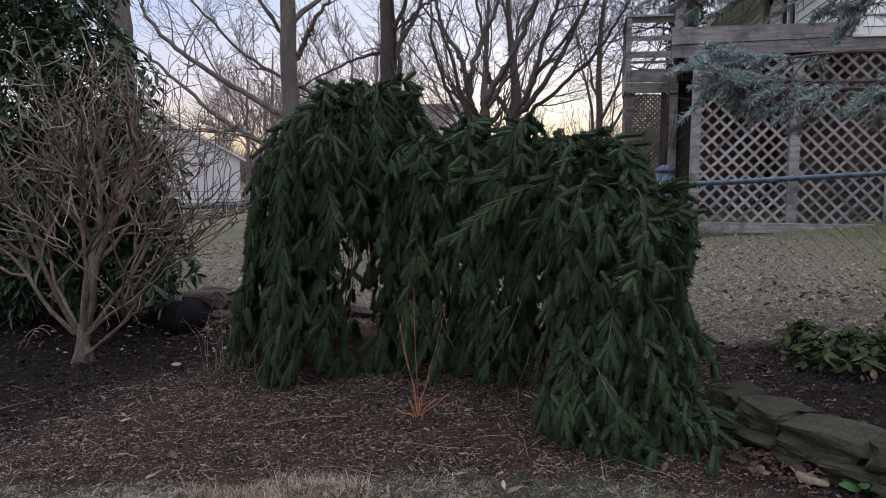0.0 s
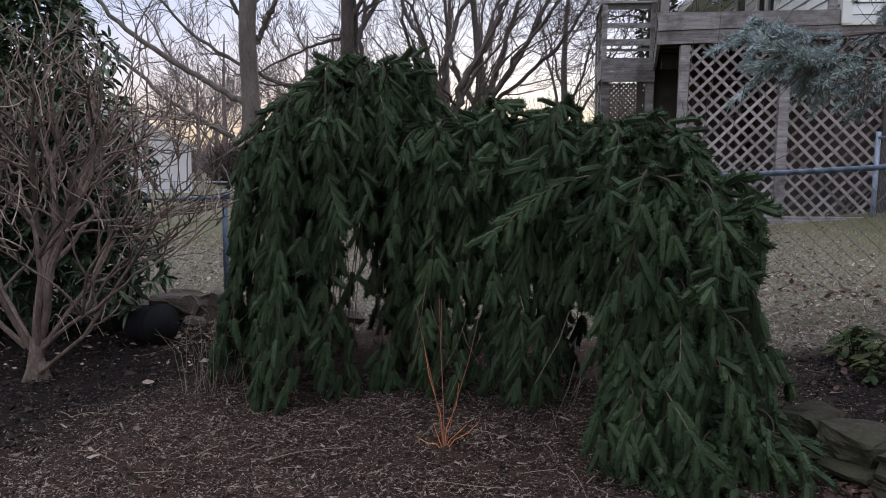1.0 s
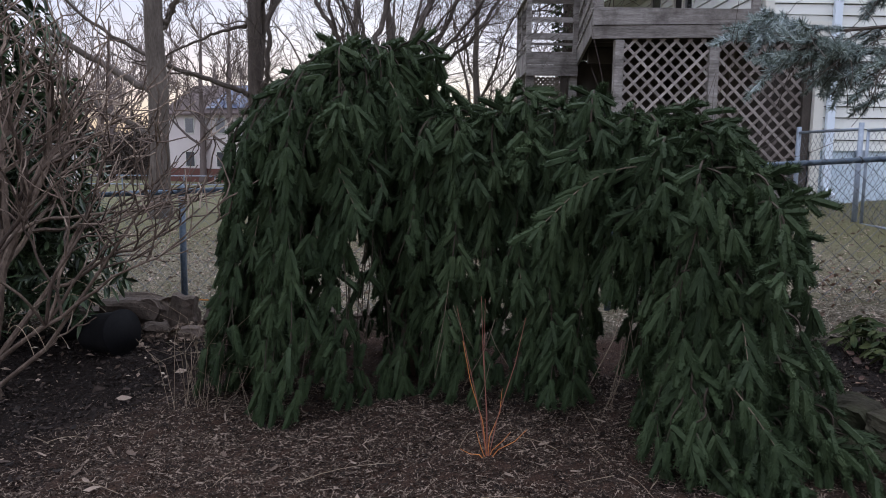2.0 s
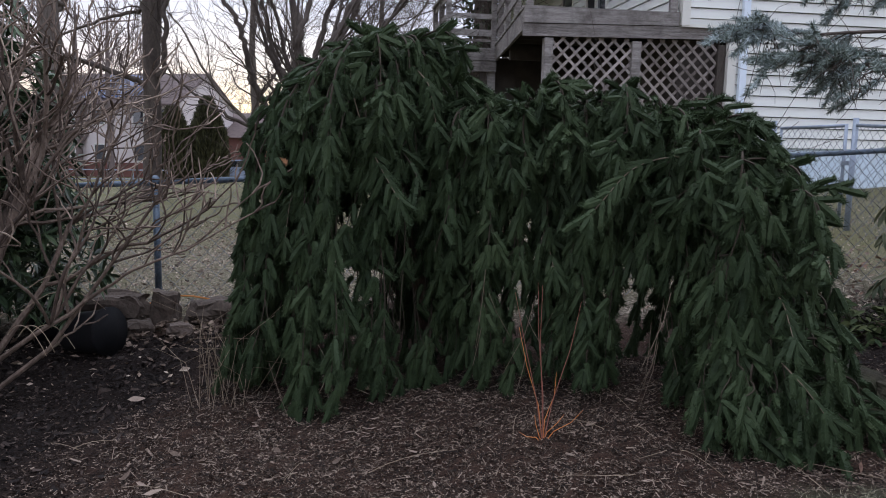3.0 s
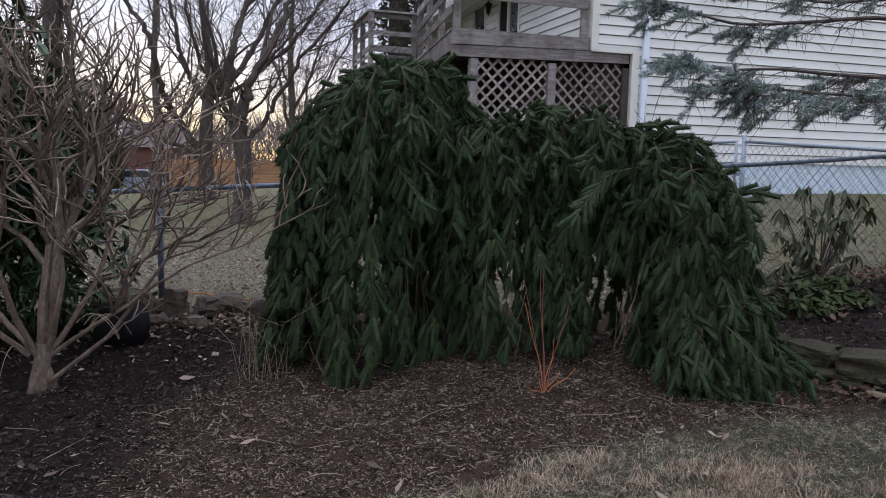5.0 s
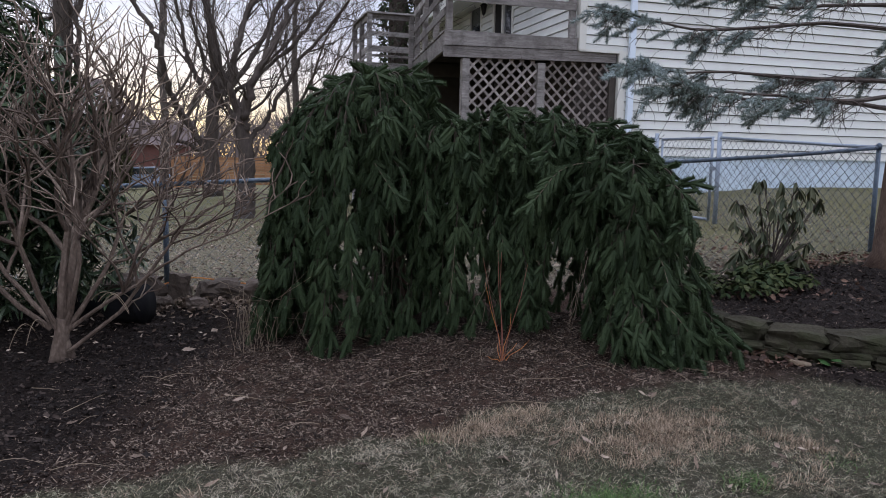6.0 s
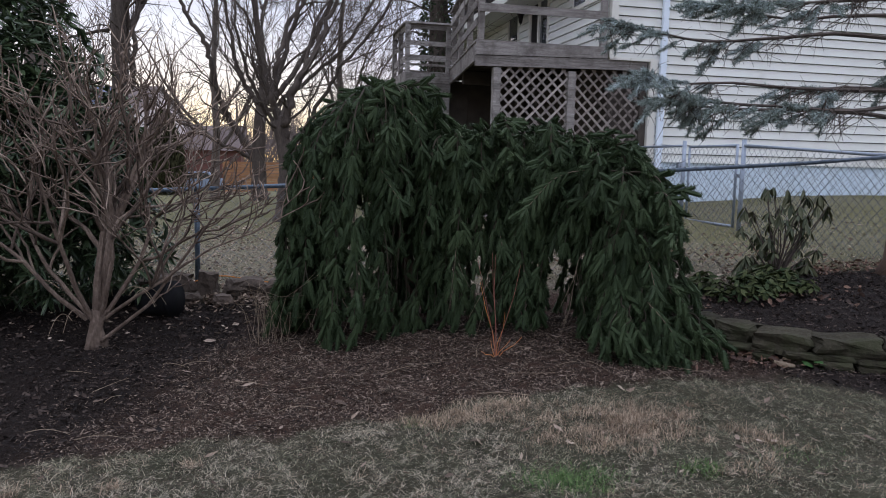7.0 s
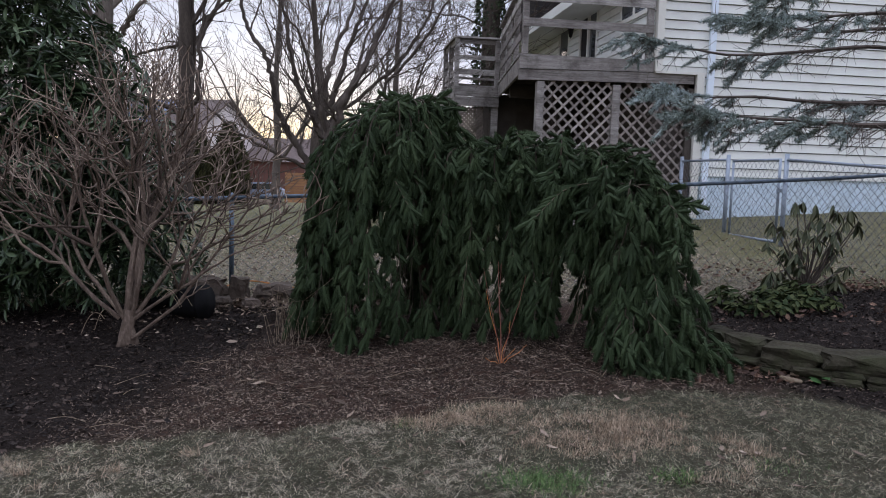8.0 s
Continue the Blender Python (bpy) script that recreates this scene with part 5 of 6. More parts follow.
        if k % 4 and ((o[1] < 0 and -1.43 < ex < -1.27) or (o[1] >= 0 and -1.76 < ex < -1.5)):
            bottom = rng.uniform(.95, 1.3)
        elif rng.uniform() < .35 and o[0] > -.35:
            bottom += rng.uniform(.2, .9)
        s[2] -= .35 * max(0.0, -1.56 - s[0])
        branch(s, o, reach, rng.uniform(.0, .05), bottom, spill=.08, drop=1.0)
    # short top sprays that round the mound
    for k in range(26):
        th = rng.uniform(0, 6.283)
        s = np.array((-1.50 + rng.uniform(-.18, .14), 4.86 + rng.uniform(-.15, .12), rng.uniform(1.98, 2.13)))
        branch(s, (math.cos(th), math.sin(th)), rng.uniform(.08, .25), rng.uniform(.02, .10), s[2] - rng.uniform(.25, .6), gap=.08, droop=.5, drop=.8)
    # curtain along the arch, in drapes too
    deep = rng.uniform(.4, 1.1, 15)
    for k in range(90):
        f = .46 + .50 * ((k % 15) + .5 + rng.normal(0, .22)) / 15
        i = f * (len(line) - 1)
        s = line[int(i)] + (line[min(int(i) + 1, len(line) - 1)] - line[int(i)]) * (i % 1)
        s = s + rng.normal(0, .03, 3)
        front = k // 15 != 3
        o = np.array((rng.normal(.05, .25) - .15, -1.0 if front else 1.0))
        reach = rng.uniform(.18, .40) * deep[k % 15] if front else rng.uniform(.08, .3)
        if front and s[0] < -1.02:
            reach *= .35
        e = s[:2] + o / np.linalg.norm(o) * reach
        bottom = float(land(*e)) + abs(rng.normal(.03, .08))
        gap_here = (s[0] < -1.2 and k % 2) or (-.34 < e[0] < -.06 and front and k // 15 % 4)
        if gap_here:
            bottom = rng.uniform(.75, 1.1)
        elif rng.uniform() < .3:
            bottom += rng.uniform(.2, .8)
        branch(s, o, reach, rng.uniform(.0, .10), bottom, spill=rng.uniform(0, .12))
    # sprays lying over the crest
    for k in range(56):
        f = rng.uniform(.50, .97)
        s = line[int(f * 39)] + rng.normal(0, .035, 3)
        th = rng.uniform(0, 6.283)
        branch(s, (math.cos(th), math.sin(th)), rng.uniform(.12, .32), rng.uniform(.02, .10), s[2] - rng.uniform(.15, .45), gap=.08, droop=.4)
    # end lobe that trails forward to the ground in three tiers
    for k in range(46):
        th = rng.uniform(-2.35, .9)
        s = np.array((.16 + rng.uniform(-.20, .12), 4.08 + rng.uniform(-.16, .16), rng.uniform(1.12, 1.56)))
        o = (math.cos(th), math.sin(th))
        reach = rng.uniform(.12, .36) if o[0] < .4 else rng.uniform(.10, .24)
        e = s[:2] + np.array(o) * reach
        bottom = float(land(*e)) + abs(rng.normal(.02, .05)) + (rng.uniform(.1, .7) if rng.uniform() < .3 else 0)
        branch(s, o, reach, rng.uniform(0, .06), bottom, spill=rng.uniform(.02, .20) if o[0] < .4 else .03)
    for lo, hi, y, k in ((.80, 1.12, 3.88, 18), (.45, .80, 3.74, 20), (.34, .50, 3.67, 12)):
        for _ in range(k):
            s = np.array((.15 + rng.uniform(-.22, .20), y + rng.uniform(-.10, .14), rng.uniform(lo, hi)))
            th = rng.uniform(-2.3, .1)
            e = s[:2] + .25 * np.array((math.cos(th), math.sin(th)))
            branch(s, (math.cos(th), math.sin(th)), rng.uniform(.08, .18), .03, float(land(*e)) + .09 + (rng.uniform(0, .3) if lo > .6 else 0), spill=rng.uniform(.02, .08))
    for _ in range(12):
        s = np.array((.30 + rng.uniform(-.1, .14), 3.76 + rng.uniform(-.14, .12), rng.uniform(.36, .62)))
        th = rng.uniform(-1.0, .25)
        branch(s, (math.cos(th), math.sin(th)), rng.uniform(.10, .22), .02, float(land(s[0] + .2, s[1])) + .05, spill=rng.uniform(.03, .10))
    # low skirt on the mound's open side
    for _ in range(9):
        s = np.array((rng.uniform(-1.92, -1.78), rng.uniform(4.62, 4.98), rng.uniform(.85, 1.35)))
        o = (-1, rng.uniform(-.5, .4))
        branch(s, o, rng.uniform(.14, .26), .03, float(land(s[0] - .2, s[1])) + abs(rng.normal(.04, .05)), size=(.8, 1.15), spill=.06)
    # sprays that stick out of the outline
    for p, o, r in (((-1.38, 4.78, 2.06), (1, -.1), .26), ((.25, 4.10, 1.40), (1, -.1), .24), ((.25, 4.05, 1.28), (1, .2), .2),
                    ((.0, 4.28, 1.64), (.6, -1), .4), ((-.3, 4.5, 1.78), (-.3, -1), .38), ((-.75, 4.6, 1.8), (.2, -1), .36), ((-1.6, 4.7, 2.0), (.1, -1), .42), ((.2, 3.95, 1.3), (.2, -1), .34),
                    ((-.15, 4.38, 1.72), (.9, -.6), .36), ((.0, 4.22, 1.56), (-.5, -1), .36)):
        branch(p, o, r, .16, p[2] - .28, gap=.085, droop=.25)

    def spray(way, gap=.062, first=.0, fan=3):
        """A showy hanging spray: a pale stem with shoots in pairs like a fish's bones and a fan at its tip."""
        way = np.array(way, float)
        u, k = np.linspace(0, 1, 14), np.linspace(0, 1, len(way))
        pts = np.stack([np.interp(u, k, way[:, i]) for i in range(3)], 1)
        for _ in range(2):
            pts[1:-1] = (pts[:-2] + 2 * pts[1:-1] + pts[2:]) / 4
        cum = np.concatenate([[0], np.cumsum(np.linalg.norm(np.diff(pts, axis=0), axis=1))])
        P, D = [], []
        for q in np.arange(first * cum[-1] + .02, cum[-1], gap):
            p = np.array([np.interp(q, cum, pts[:, i]) for i in range(3)])
            tan = np.array([np.interp(q + .02, cum, pts[:, i]) - np.interp(q - .02, cum, pts[:, i]) for i in range(3)])
            tan /= np.linalg.norm(tan) + 1e-9
            side = np.cross(tan, (-.25, -1.0, .15))
            side /= np.linalg.norm(side) + 1e-9
            for sgn in (-1, 1):
                if rng.uniform() < .9:
                    P.append(p + np.array((0, .004, -.004)))
                    D.append(tan * rng.uniform(.75, 1.1) + sgn * side * rng.uniform(.35, .75) + np.array((0, .10, -.22)))
        end = pts[-1] - pts[-2]
        end /= np.linalg.norm(end)
        side = np.cross(end, (-.25, -1.0, .15))
        for j in range(fan):
            P.append(pts[-1])
            D.append(end + side * (j - (fan - 1) / 2) * .75 + np.array((0, -.1, -.15)))
        P, D = np.array(P), np.array(D)
        f = Geo()
        pick = rng.integers(0, len(templates), len(P))
        for k, (V, T) in enumerate(templates):
            m = pick == k
            if m.any():
                scatter(f, V, T, P[m], rot_to(D[m], rng.uniform(-.3, .3, m.sum())), rng.uniform(.95, 1.25, m.sum()))
        br = part("branch", Geo().tube(pts, np.linspace(.0036, .0018, len(pts)), 5), M_TAN, t, "tan stem")
        part("needles", f, M_NEEDLE, br, kind="stuff")

    spray([(-1.68, 4.58, 1.96), (-1.69, 4.52, 1.84), (-1.62, 4.44, 1.60), (-1.54, 4.32, 1.42), (-1.47, 4.22, 1.30)], first=.45)
    spray([(-.10, 4.26, 1.50), (-.21, 4.08, 1.53), (-.40, 4.07, 1.48), (-.55, 3.96, 1.36), (-.66, 3.90, 1.26)], first=.35)
    spray([(-.19, 4.08, 1.53), (-.05, 3.98, 1.47), (.04, 3.93, 1.40)], first=.3)
    spray([(.06, 3.96, 1.34), (.03, 3.80, 1.22), (.0, 3.70, 1.10)], first=.2)
    spray([(-1.04, 4.60, 1.62), (-1.04, 4.48, 1.54), (-1.04, 4.44, 1.44)], first=.5)
    spray([(-.69, 4.44, 1.10), (-.69, 4.34, 1.02), (-.685, 4.30, .95)], first=.5)
    spray([(.15, 3.86, 1.0), (.12, 3.62, .92), (.10, 3.50, .78)], first=.2)
    spray([(.04, 3.50, .70), (.09, 3.40, .62), (.15, 3.34, .52)], first=.2)
    spray([(-.45, 4.50, 1.66), (-.52, 4.36, 1.56), (-.56, 4.28, 1.40)], first=.3)
    spray([(-1.36, 4.66, 1.96), (-1.30, 4.50, 1.86), (-1.27, 4.45, 1.66)], first=.3)
    spray([(.28, 4.06, 1.36), (.36, 3.88, 1.39), (.43, 3.76, 1.40)], first=.5, fan=1)
    spray([(-1.92, 4.60, 1.40), (-1.98, 4.46, 1.28), (-2.0, 4.40, 1.10)], first=.3)
    # bare hanging threads and low stems
    for k in range(30):
        if k < 14:
            x, y, z = rng.uniform(-.35, .12), rng.uniform(3.75, 4.2), rng.uniform(.55, .95)
        elif k < 22:
            x, y, z = rng.uniform(-2.2, -1.7), rng.uniform(4.25, 4.4), rng.uniform(.35, .6)
        else:
            x, y, z = rng.uniform(-1.1, -.6), rng.uniform(4.2, 4.35), rng.uniform(.5, 1.0)
        a, drop = rng.uniform(-.15, .15, 2), rng.uniform(.12, .38)
        zb = max(z - drop, float(land(x, y)) + .02)
        part("bare_stem", Geo().tube([(x, y, z), (x + a[0] * .3, y - .03, z * .6 + zb * .4), (x + a[0], y + a[1] * .3 - .05, zb)], [.0018, .0015, .0010], 4), M_TAN, t, "thin tan bare stem")


build_weeping_spruce()


# ---- big leaves ----
LEAF_V = np.array([(0, 0, 0), (.22, .13, .02), (.55, .17, .02), (.85, .09, -.02), (1, 0, -.06), (.85, -.09, -.02), (.55, -.17, .02), (.22, -.13, .02), (.25, 0, -.015), (.6, 0, -.03)])
LEAF_T = [(0, 8, 1), (1, 8, 9), (1, 9, 2), (2, 9, 3), (3, 9, 4), (0, 7, 8), (7, 9, 8), (7, 6, 9), (6, 5, 9), (5, 4, 9)]


def leaf_whorls(rng, geo, tips, dirs, per=(6, 10), size=(.09, .15), droop=.6, wide=1.0):
    P, D, S = [], [], []
    for p, d in zip(tips, dirs):
        n = rng.integers(*per)
        d = np.array(d) / np.linalg.norm(d)
        a = np.cross(d, rng.normal(size=3))
        a /= np.linalg.norm(a)
        b = np.cross(d, a)
        for k in range(n):
            th = 2 * math.pi * k / n + rng.uniform(-.3, .3)
            q = d * rng.uniform(.1, .7) + a * math.cos(th) + b * math.sin(th) + np.array((0, 0, -droop)) * rng.uniform(.5, 1.3)
            P.append(p + d * rng.uniform(-.04, .01))
            D.append(q)
            S.append(rng.uniform(*size))
    P, D, S = np.array(P), np.array(D), np.array(S)
    D /= np.linalg.norm(D, axis=1)[:, None]
    scatter(geo, LEAF_V, LEAF_T, P, rot_to(D, rng.normal(0, .5, len(P))), np.column_stack([S, S * wide, S]))


def build_laurel():
    """Large evergreen behind the bare shrub."""
    rng = np.random.default_rng(23)
    c = np.array((-4.95, 5.75, 0.25))
    t = thing("evergreen_shrub", c, "tall dark evergreen shrub with glossy drooping leaves", "shrub")
    blobs = [((-4.95, 5.8, 1.2), (1.45, .75, 1.1)), ((-4.9, 5.9, 2.3), (1.2, .7, .9)), ((-5.4, 5.9, 3.0), (1.2, .7, .8)), ((-4.25, 5.55, .9), (.75, .6, .65)), ((-4.75, 5.9, 3.1), (.85, .6, .9)), ((-4.2, 5.75, .85), (.85, .5, .7)), ((-5.2, 5.5, .8), (1.1, .5, .7)), ((-6.4, 5.9, 1.8), (1.0, .7, 1.7)), ((-4.0, 5.8, 1.5), (.62, .45, .75)), ((-4.2, 5.85, 2.25), (.5, .4, .55)), ((-3.5, 5.5, .92), (.42, .3, .48)), ((-3.66, 5.42, 1.5), (.43, .32, .65)), ((-4.3, 5.5, 1.6), (.6, .4, .9))]
    for k in range(9):
        top = np.array((-4.95 + rng.uniform(-1, .9), 5.8 + rng.uniform(-.4, .4), rng.uniform(1.6, 3.0)))
        pts = np.array([c + rng.normal(0, .08, 3) * (1, 1, 0) - (0, 0, .1), (c + top) / 2 + rng.normal(0, .1, 3), top])
        part("stem", Geo().tube(pts, [.035, .025, .01], 6), M_BARKDARK, t)
    tips, dirs = [], []
    for (cx, cy, cz), (rx, ry, rz) in blobs:
        n = int(430 * rx * rz)
        v = rng.normal(size=(n, 3))
        v /= np.linalg.norm(v, axis=1)[:, None]
        r = rng.uniform(.55, 1.04, n)[:, None]
        p = np.array((cx, cy, cz)) + v * r * (rx, ry, rz)
        keep = (p[:, 2] > land(p[:, 0], p[:, 1]) + .12) & (p[:, 1] < 6.45)
        tips.append(p[keep])
        dirs.append(v[keep] + (0, 0, .5))
    tips, dirs = np.vstack(tips), np.vstack(dirs)
    order = np.argsort(tips[:, 2])
    for chunk in np.array_split(order, 8):
        g = Geo()
        leaf_whorls(rng, g, tips[chunk], dirs[chunk], size=(.09, .15), droop=.25, wide=.72)
        part("foliage", g, M_LAUREL, t, kind="stuff")


build_laurel()


# ---- bare pruned shrub ----
def build_bare_shrub():
    rng = np.random.default_rng(31)
    x, y = -3.51, 4.66
    z = float(land(x, y))
    t = thing("bare_shrub", (x, y, z), "bare twiggy shrub with pale tan branches", "shrub")
    for dx, dy in ((-.06, -.04), (.065, .02), (-.02, .06)):
        part("root", Geo().tube([(x + dx, y + dy, z - .05), (x + dx * .5, y + dy * .5, z + .05), (x, y, z + .15)], [.034, .032, .035], 8), M_SHRUB, t, smooth=True)
    part("stump", Geo().tube([(x + .0, y, z - .06), (x - .02, y, z + .05), (x, y, z + .16), (x + .02, y, z + .26)], [.075, .052, .045, .05], 10), M_SHRUB, t, smooth=True)

    def stem(p, d, length, r, level, wood, tips):
        """A branch that forks in its outer half; the last twigs are paler and curl upwards."""
        n = 7 if level < 2 else 5
        pts, dd = wander(rng, p, d, length, n, (.10, .15, .18, .20)[min(level, 3)], (.0, .02, .05, .08)[min(level, 3)])
        rad = np.linspace(r, r * .66, n + 1)
        (tips if level >= 3 else wood).tube(pts, rad, 7 if level < 2 else 4)
        if level >= 3:
            return
        for c in range((5, 4, 2)[level] + 1):
            i = n if c == 0 else rng.integers((n + 1) // 2, n + 1)
            cd = pts[i] - pts[i - 1]
            cd /= np.linalg.norm(cd)
            side = np.cross(cd, rng.normal(size=3))
            side /= np.linalg.norm(side)
            a = rng.uniform(.40, 1.15) * (.5 if c == 0 else 1)
            cd = cd * math.cos(a) + side * math.sin(a) + (0, 0, .06)
            cd[2] = abs(cd[2])
            stem(pts[i], cd, length * rng.uniform(*((.70, .95), (.50, .75), (.40, .70))[level]), max(rad[i] * rng.uniform(.66, .88), .0046), level + 1, wood, tips)

    def add_branch(wood, tips):
        br = part("branch", wood, M_SHRUB, t)
        part("twig_spray", tips, M_SHRUBTIP, br, "pale blunt twig ends", kind="stuff")

    for dx, dy, length, r in ((-1.15, -.12, .80, .018), (-.72, .45, .80, .018), (-.42, -.40, .82, .019), (-.04, .10, .86, .029), (.13, .16, .90, .030),
                              (.42, -.34, .84, .018), (.80, .14, .84, .018), (1.05, -.35, .70, .014)):
        wood, tips = Geo(), Geo()
        stem((x + .05 * dx, y + .05 * dy, z + .20), np.array((dx, dy, 1.0)), length, r, 0, wood, tips)
        add_branch(wood, tips)
    # thin pale curling twigs near the foot
    for k in range(9):
        th = rng.uniform(0, 6.283)
        p0 = np.array((x + .25 * math.cos(th), y + .2 * math.sin(th), z + rng.uniform(.2, .7)))
        q = np.array((math.cos(th), math.sin(th), 0)) * rng.uniform(.15, .3)
        u = np.linspace(0, 1, 9)[:, None]
        part("twig", Geo().tube(p0 + q * 1.25 * u + np.array((0, 0, 1)) * (.30 * u - .36 * u * u), np.linspace(.003, .0016, 9), 5), M_DRY, t, "pale curling twig")
    # low arm that leans out
    g, tips = Geo(), Geo()
    arm = np.array([(x + .03, y - .01, z + .05), (-3.45, 4.62, 0.29), (-3.16, 4.62, 0.52), (-2.85, 4.62, 0.95), (-2.64, 4.62, 1.25)])
    g.tube(arm, [.016, .014, .012, .009, .007], 7)
    for p, q in ((arm[2], (.9, .1, .9)), (arm[3], (.3, -.2, 1)), (arm[3], (1, .2, .5)), (arm[4], (.8, .2, .8)), (arm[4], (.2, -.1, 1)), (arm[4], (1, -.2, .3))):
        stem(p, q, .26, .0062, 2, g, tips)
    add_branch(g, tips)


build_bare_shrub()


# ---- blue spruce ----
def build_blue_spruce():
    rng = np.random.default_rng(57)
    x, y = 3.52, 5.0
    z = float(land(x, y))
    t = thing("blue_spruce", (x, y, z), "blue-green spruce with bare-limbed drooping branches", "tree")
    part("trunk", Geo().tube([(x, y, z - .1), (x, y, z + .15), (x + .03, y, z + 1.5), (x, y, z + 5)], [.30, .19, .13, .08], 12), M_BARKY, t, smooth=True)
    templates = [needle_shoot(rng, L, n, .025, .0044, .0050, flare=1.2) for L, n in ((.075, 74), (.055, 60), (.09, 84))]

    def limb(way, twigs, bare=.3, dense=1.0):
        """A limb along the given points: wood near the trunk, needled twigs further out."""
        way = np.array(way, float)
        u, k = np.linspace(0, 1, 16), np.linspace(0, 1, len(way))
        pts = np.stack([np.interp(u, k, way[:, i]) for i in range(3)], 1)
        pts[1:-1] = (pts[:-2] + 2 * pts[1:-1] + pts[2:]) / 4
        pts[1:] += np.cumsum(rng.normal(0, .005, (15, 3)), axis=0)
        wood, nee = Geo(), Geo()
        wood.tube(pts, np.linspace(.022, .005, 16), 6)
        for c in range(twigs):
            s = rng.uniform(bare * .5, .99)
            i = int(s * 15)
            q = pts[i] + (pts[min(i + 1, 15)] - pts[i]) * (s * 15 - i)
            ax = pts[min(i + 1, 15)] - pts[max(i - 1, 0)]
            ax /= np.linalg.norm(ax)
            side = np.cross(ax, (0, 0, 1)) * (1 if c % 2 else -1)
            d = ax * rng.uniform(.5, 1.1) + side * rng.uniform(.2, .9) + np.array((0, 0, rng.uniform(-.8, .12)))
            tl = rng.uniform(.14, .40) * (1.15 - .55 * s)
            tp, _ = wander(rng, q, d, tl, 5, .12, -.02)
            wood.tube(tp, np.linspace(.005, .002, 6), 4, cap=False)
            if s > bare * .7 and rng.uniform() < np.interp(s, [.3, .7, 1], [.22, .46, .85]) * dense:
                shoots_along(rng, nee, tp[1:] if s < .8 else tp, templates, .062, start=.2, hang=.12, size=(1.0, 1.6))
            for j in range(3):
                dq, _ = wander(rng, tp[rng.integers(1, 5)], rng.normal(size=3) + (0, 0, -1.1), rng.uniform(.08, .22), 3, .2, -.02)
                wood.tube(dq, np.linspace(.0026, .0014, 4), 3, cap=False)
        shoots_along(rng, nee, pts[-5:], templates, .028, start=0, hang=.0)
        b = part("branch", wood, M_BARKDARK, t)
        part("needles", nee, M_BLUE, b, kind="stuff")

    o = (x, y)
    limb([(*o, 2.75), (2.83, 5.33, 2.86), (2.1, 5.5, 2.76), (1.55, 5.52, 2.72), (1.0, 5.36, 2.74), (.50, 5.18, 2.78)], 50, .42)
    limb([(*o, 3.0), (2.7, 5.8, 3.0), (1.75, 6.0, 3.15)], 44, .45)
    limb([(*o, 2.30), (2.6, 4.72, 2.25), (1.90, 4.64, 2.23), (1.45, 4.85, 2.28), (1.01, 5.10, 2.27), (.76, 5.15, 2.34)], 46, .3)
    limb([(*o, 2.2), (2.07, 4.19, 2.02), (1.5, 4.20, 2.06), (.96, 4.32, 2.08), (.72, 4.42, 2.15)], 46, .35)
    limb([(*o, 2.05), (2.2, 4.4, 2.06), (1.5, 4.6, 2.03), (1.05, 4.72, 2.05), (.78, 4.75, 2.09)], 30, .35)
    limb([(*o, 2.9), (2.95, 4.6, 2.7), (2.75, 4.35, 2.3)], 22, .3)
    limb([(*o, 3.1), (2.7, 4.75, 3.02), (1.95, 4.52, 2.88), (1.2, 4.35, 2.76)], 46, .3)
    limb([(*o, 3.4), (2.3, 5.2, 3.35), (1.5, 5.0, 3.15)], 36, .3)
    limb([(*o, 2.3), (2.9, 5.4, 2.35), (2.4, 5.6, 2.25)], 24, .3)
    limb([(*o, 3.0), (4.6, 4.2, 2.8)], 20, .2)
    limb([(*o, 2.7), (3.9, 5.9, 2.5)], 20, .2)
    limb([(*o, 4.0), (2.2, 4.2, 3.7)], 20, .2)


build_blue_spruce()


# ---- low plants ----
def build_rhododendron():
    rng = np.random.default_rng(61)
    x, y = 2.32, 5.25
    z = float(land(x, y))
    t = thing("rhododendron", (x, y, z), "sparse rhododendron with limp olive leaves", "shrub")
    tips = []
    for k in range(40):
        th = rng.uniform(0, 6.283)
        top = np.array((x + .44 * math.cos(th) * rng.uniform(.2, 1), y + .34 * math.sin(th) * rng.uniform(.2, 1), z + rng.uniform(.12, .86)))
        pts = np.array([(x, y, z - .03), ((x + top[0]) / 2 + rng.normal(0, .03), (y + top[1]) / 2, (z + top[2]) / 2 - .02), top])
        part("stem", Geo().tube(pts, [.008, .006, .004], 5), M_BARKDARK, t)
        tips.append(top)
        if k % 2:
            tips.append(pts[1] + (top - pts[1]) * .5)
    for p in tips:
        g = Geo()
        leaf_whorls(rng, g, [p], [(rng.normal(0, .3), rng.normal(0, .3), 1)], per=(5, 9), size=(.09, .155), droop=2.2, wide=.9)
        part("leaf_whorl", g, M_RHODO, t, kind="stuff")


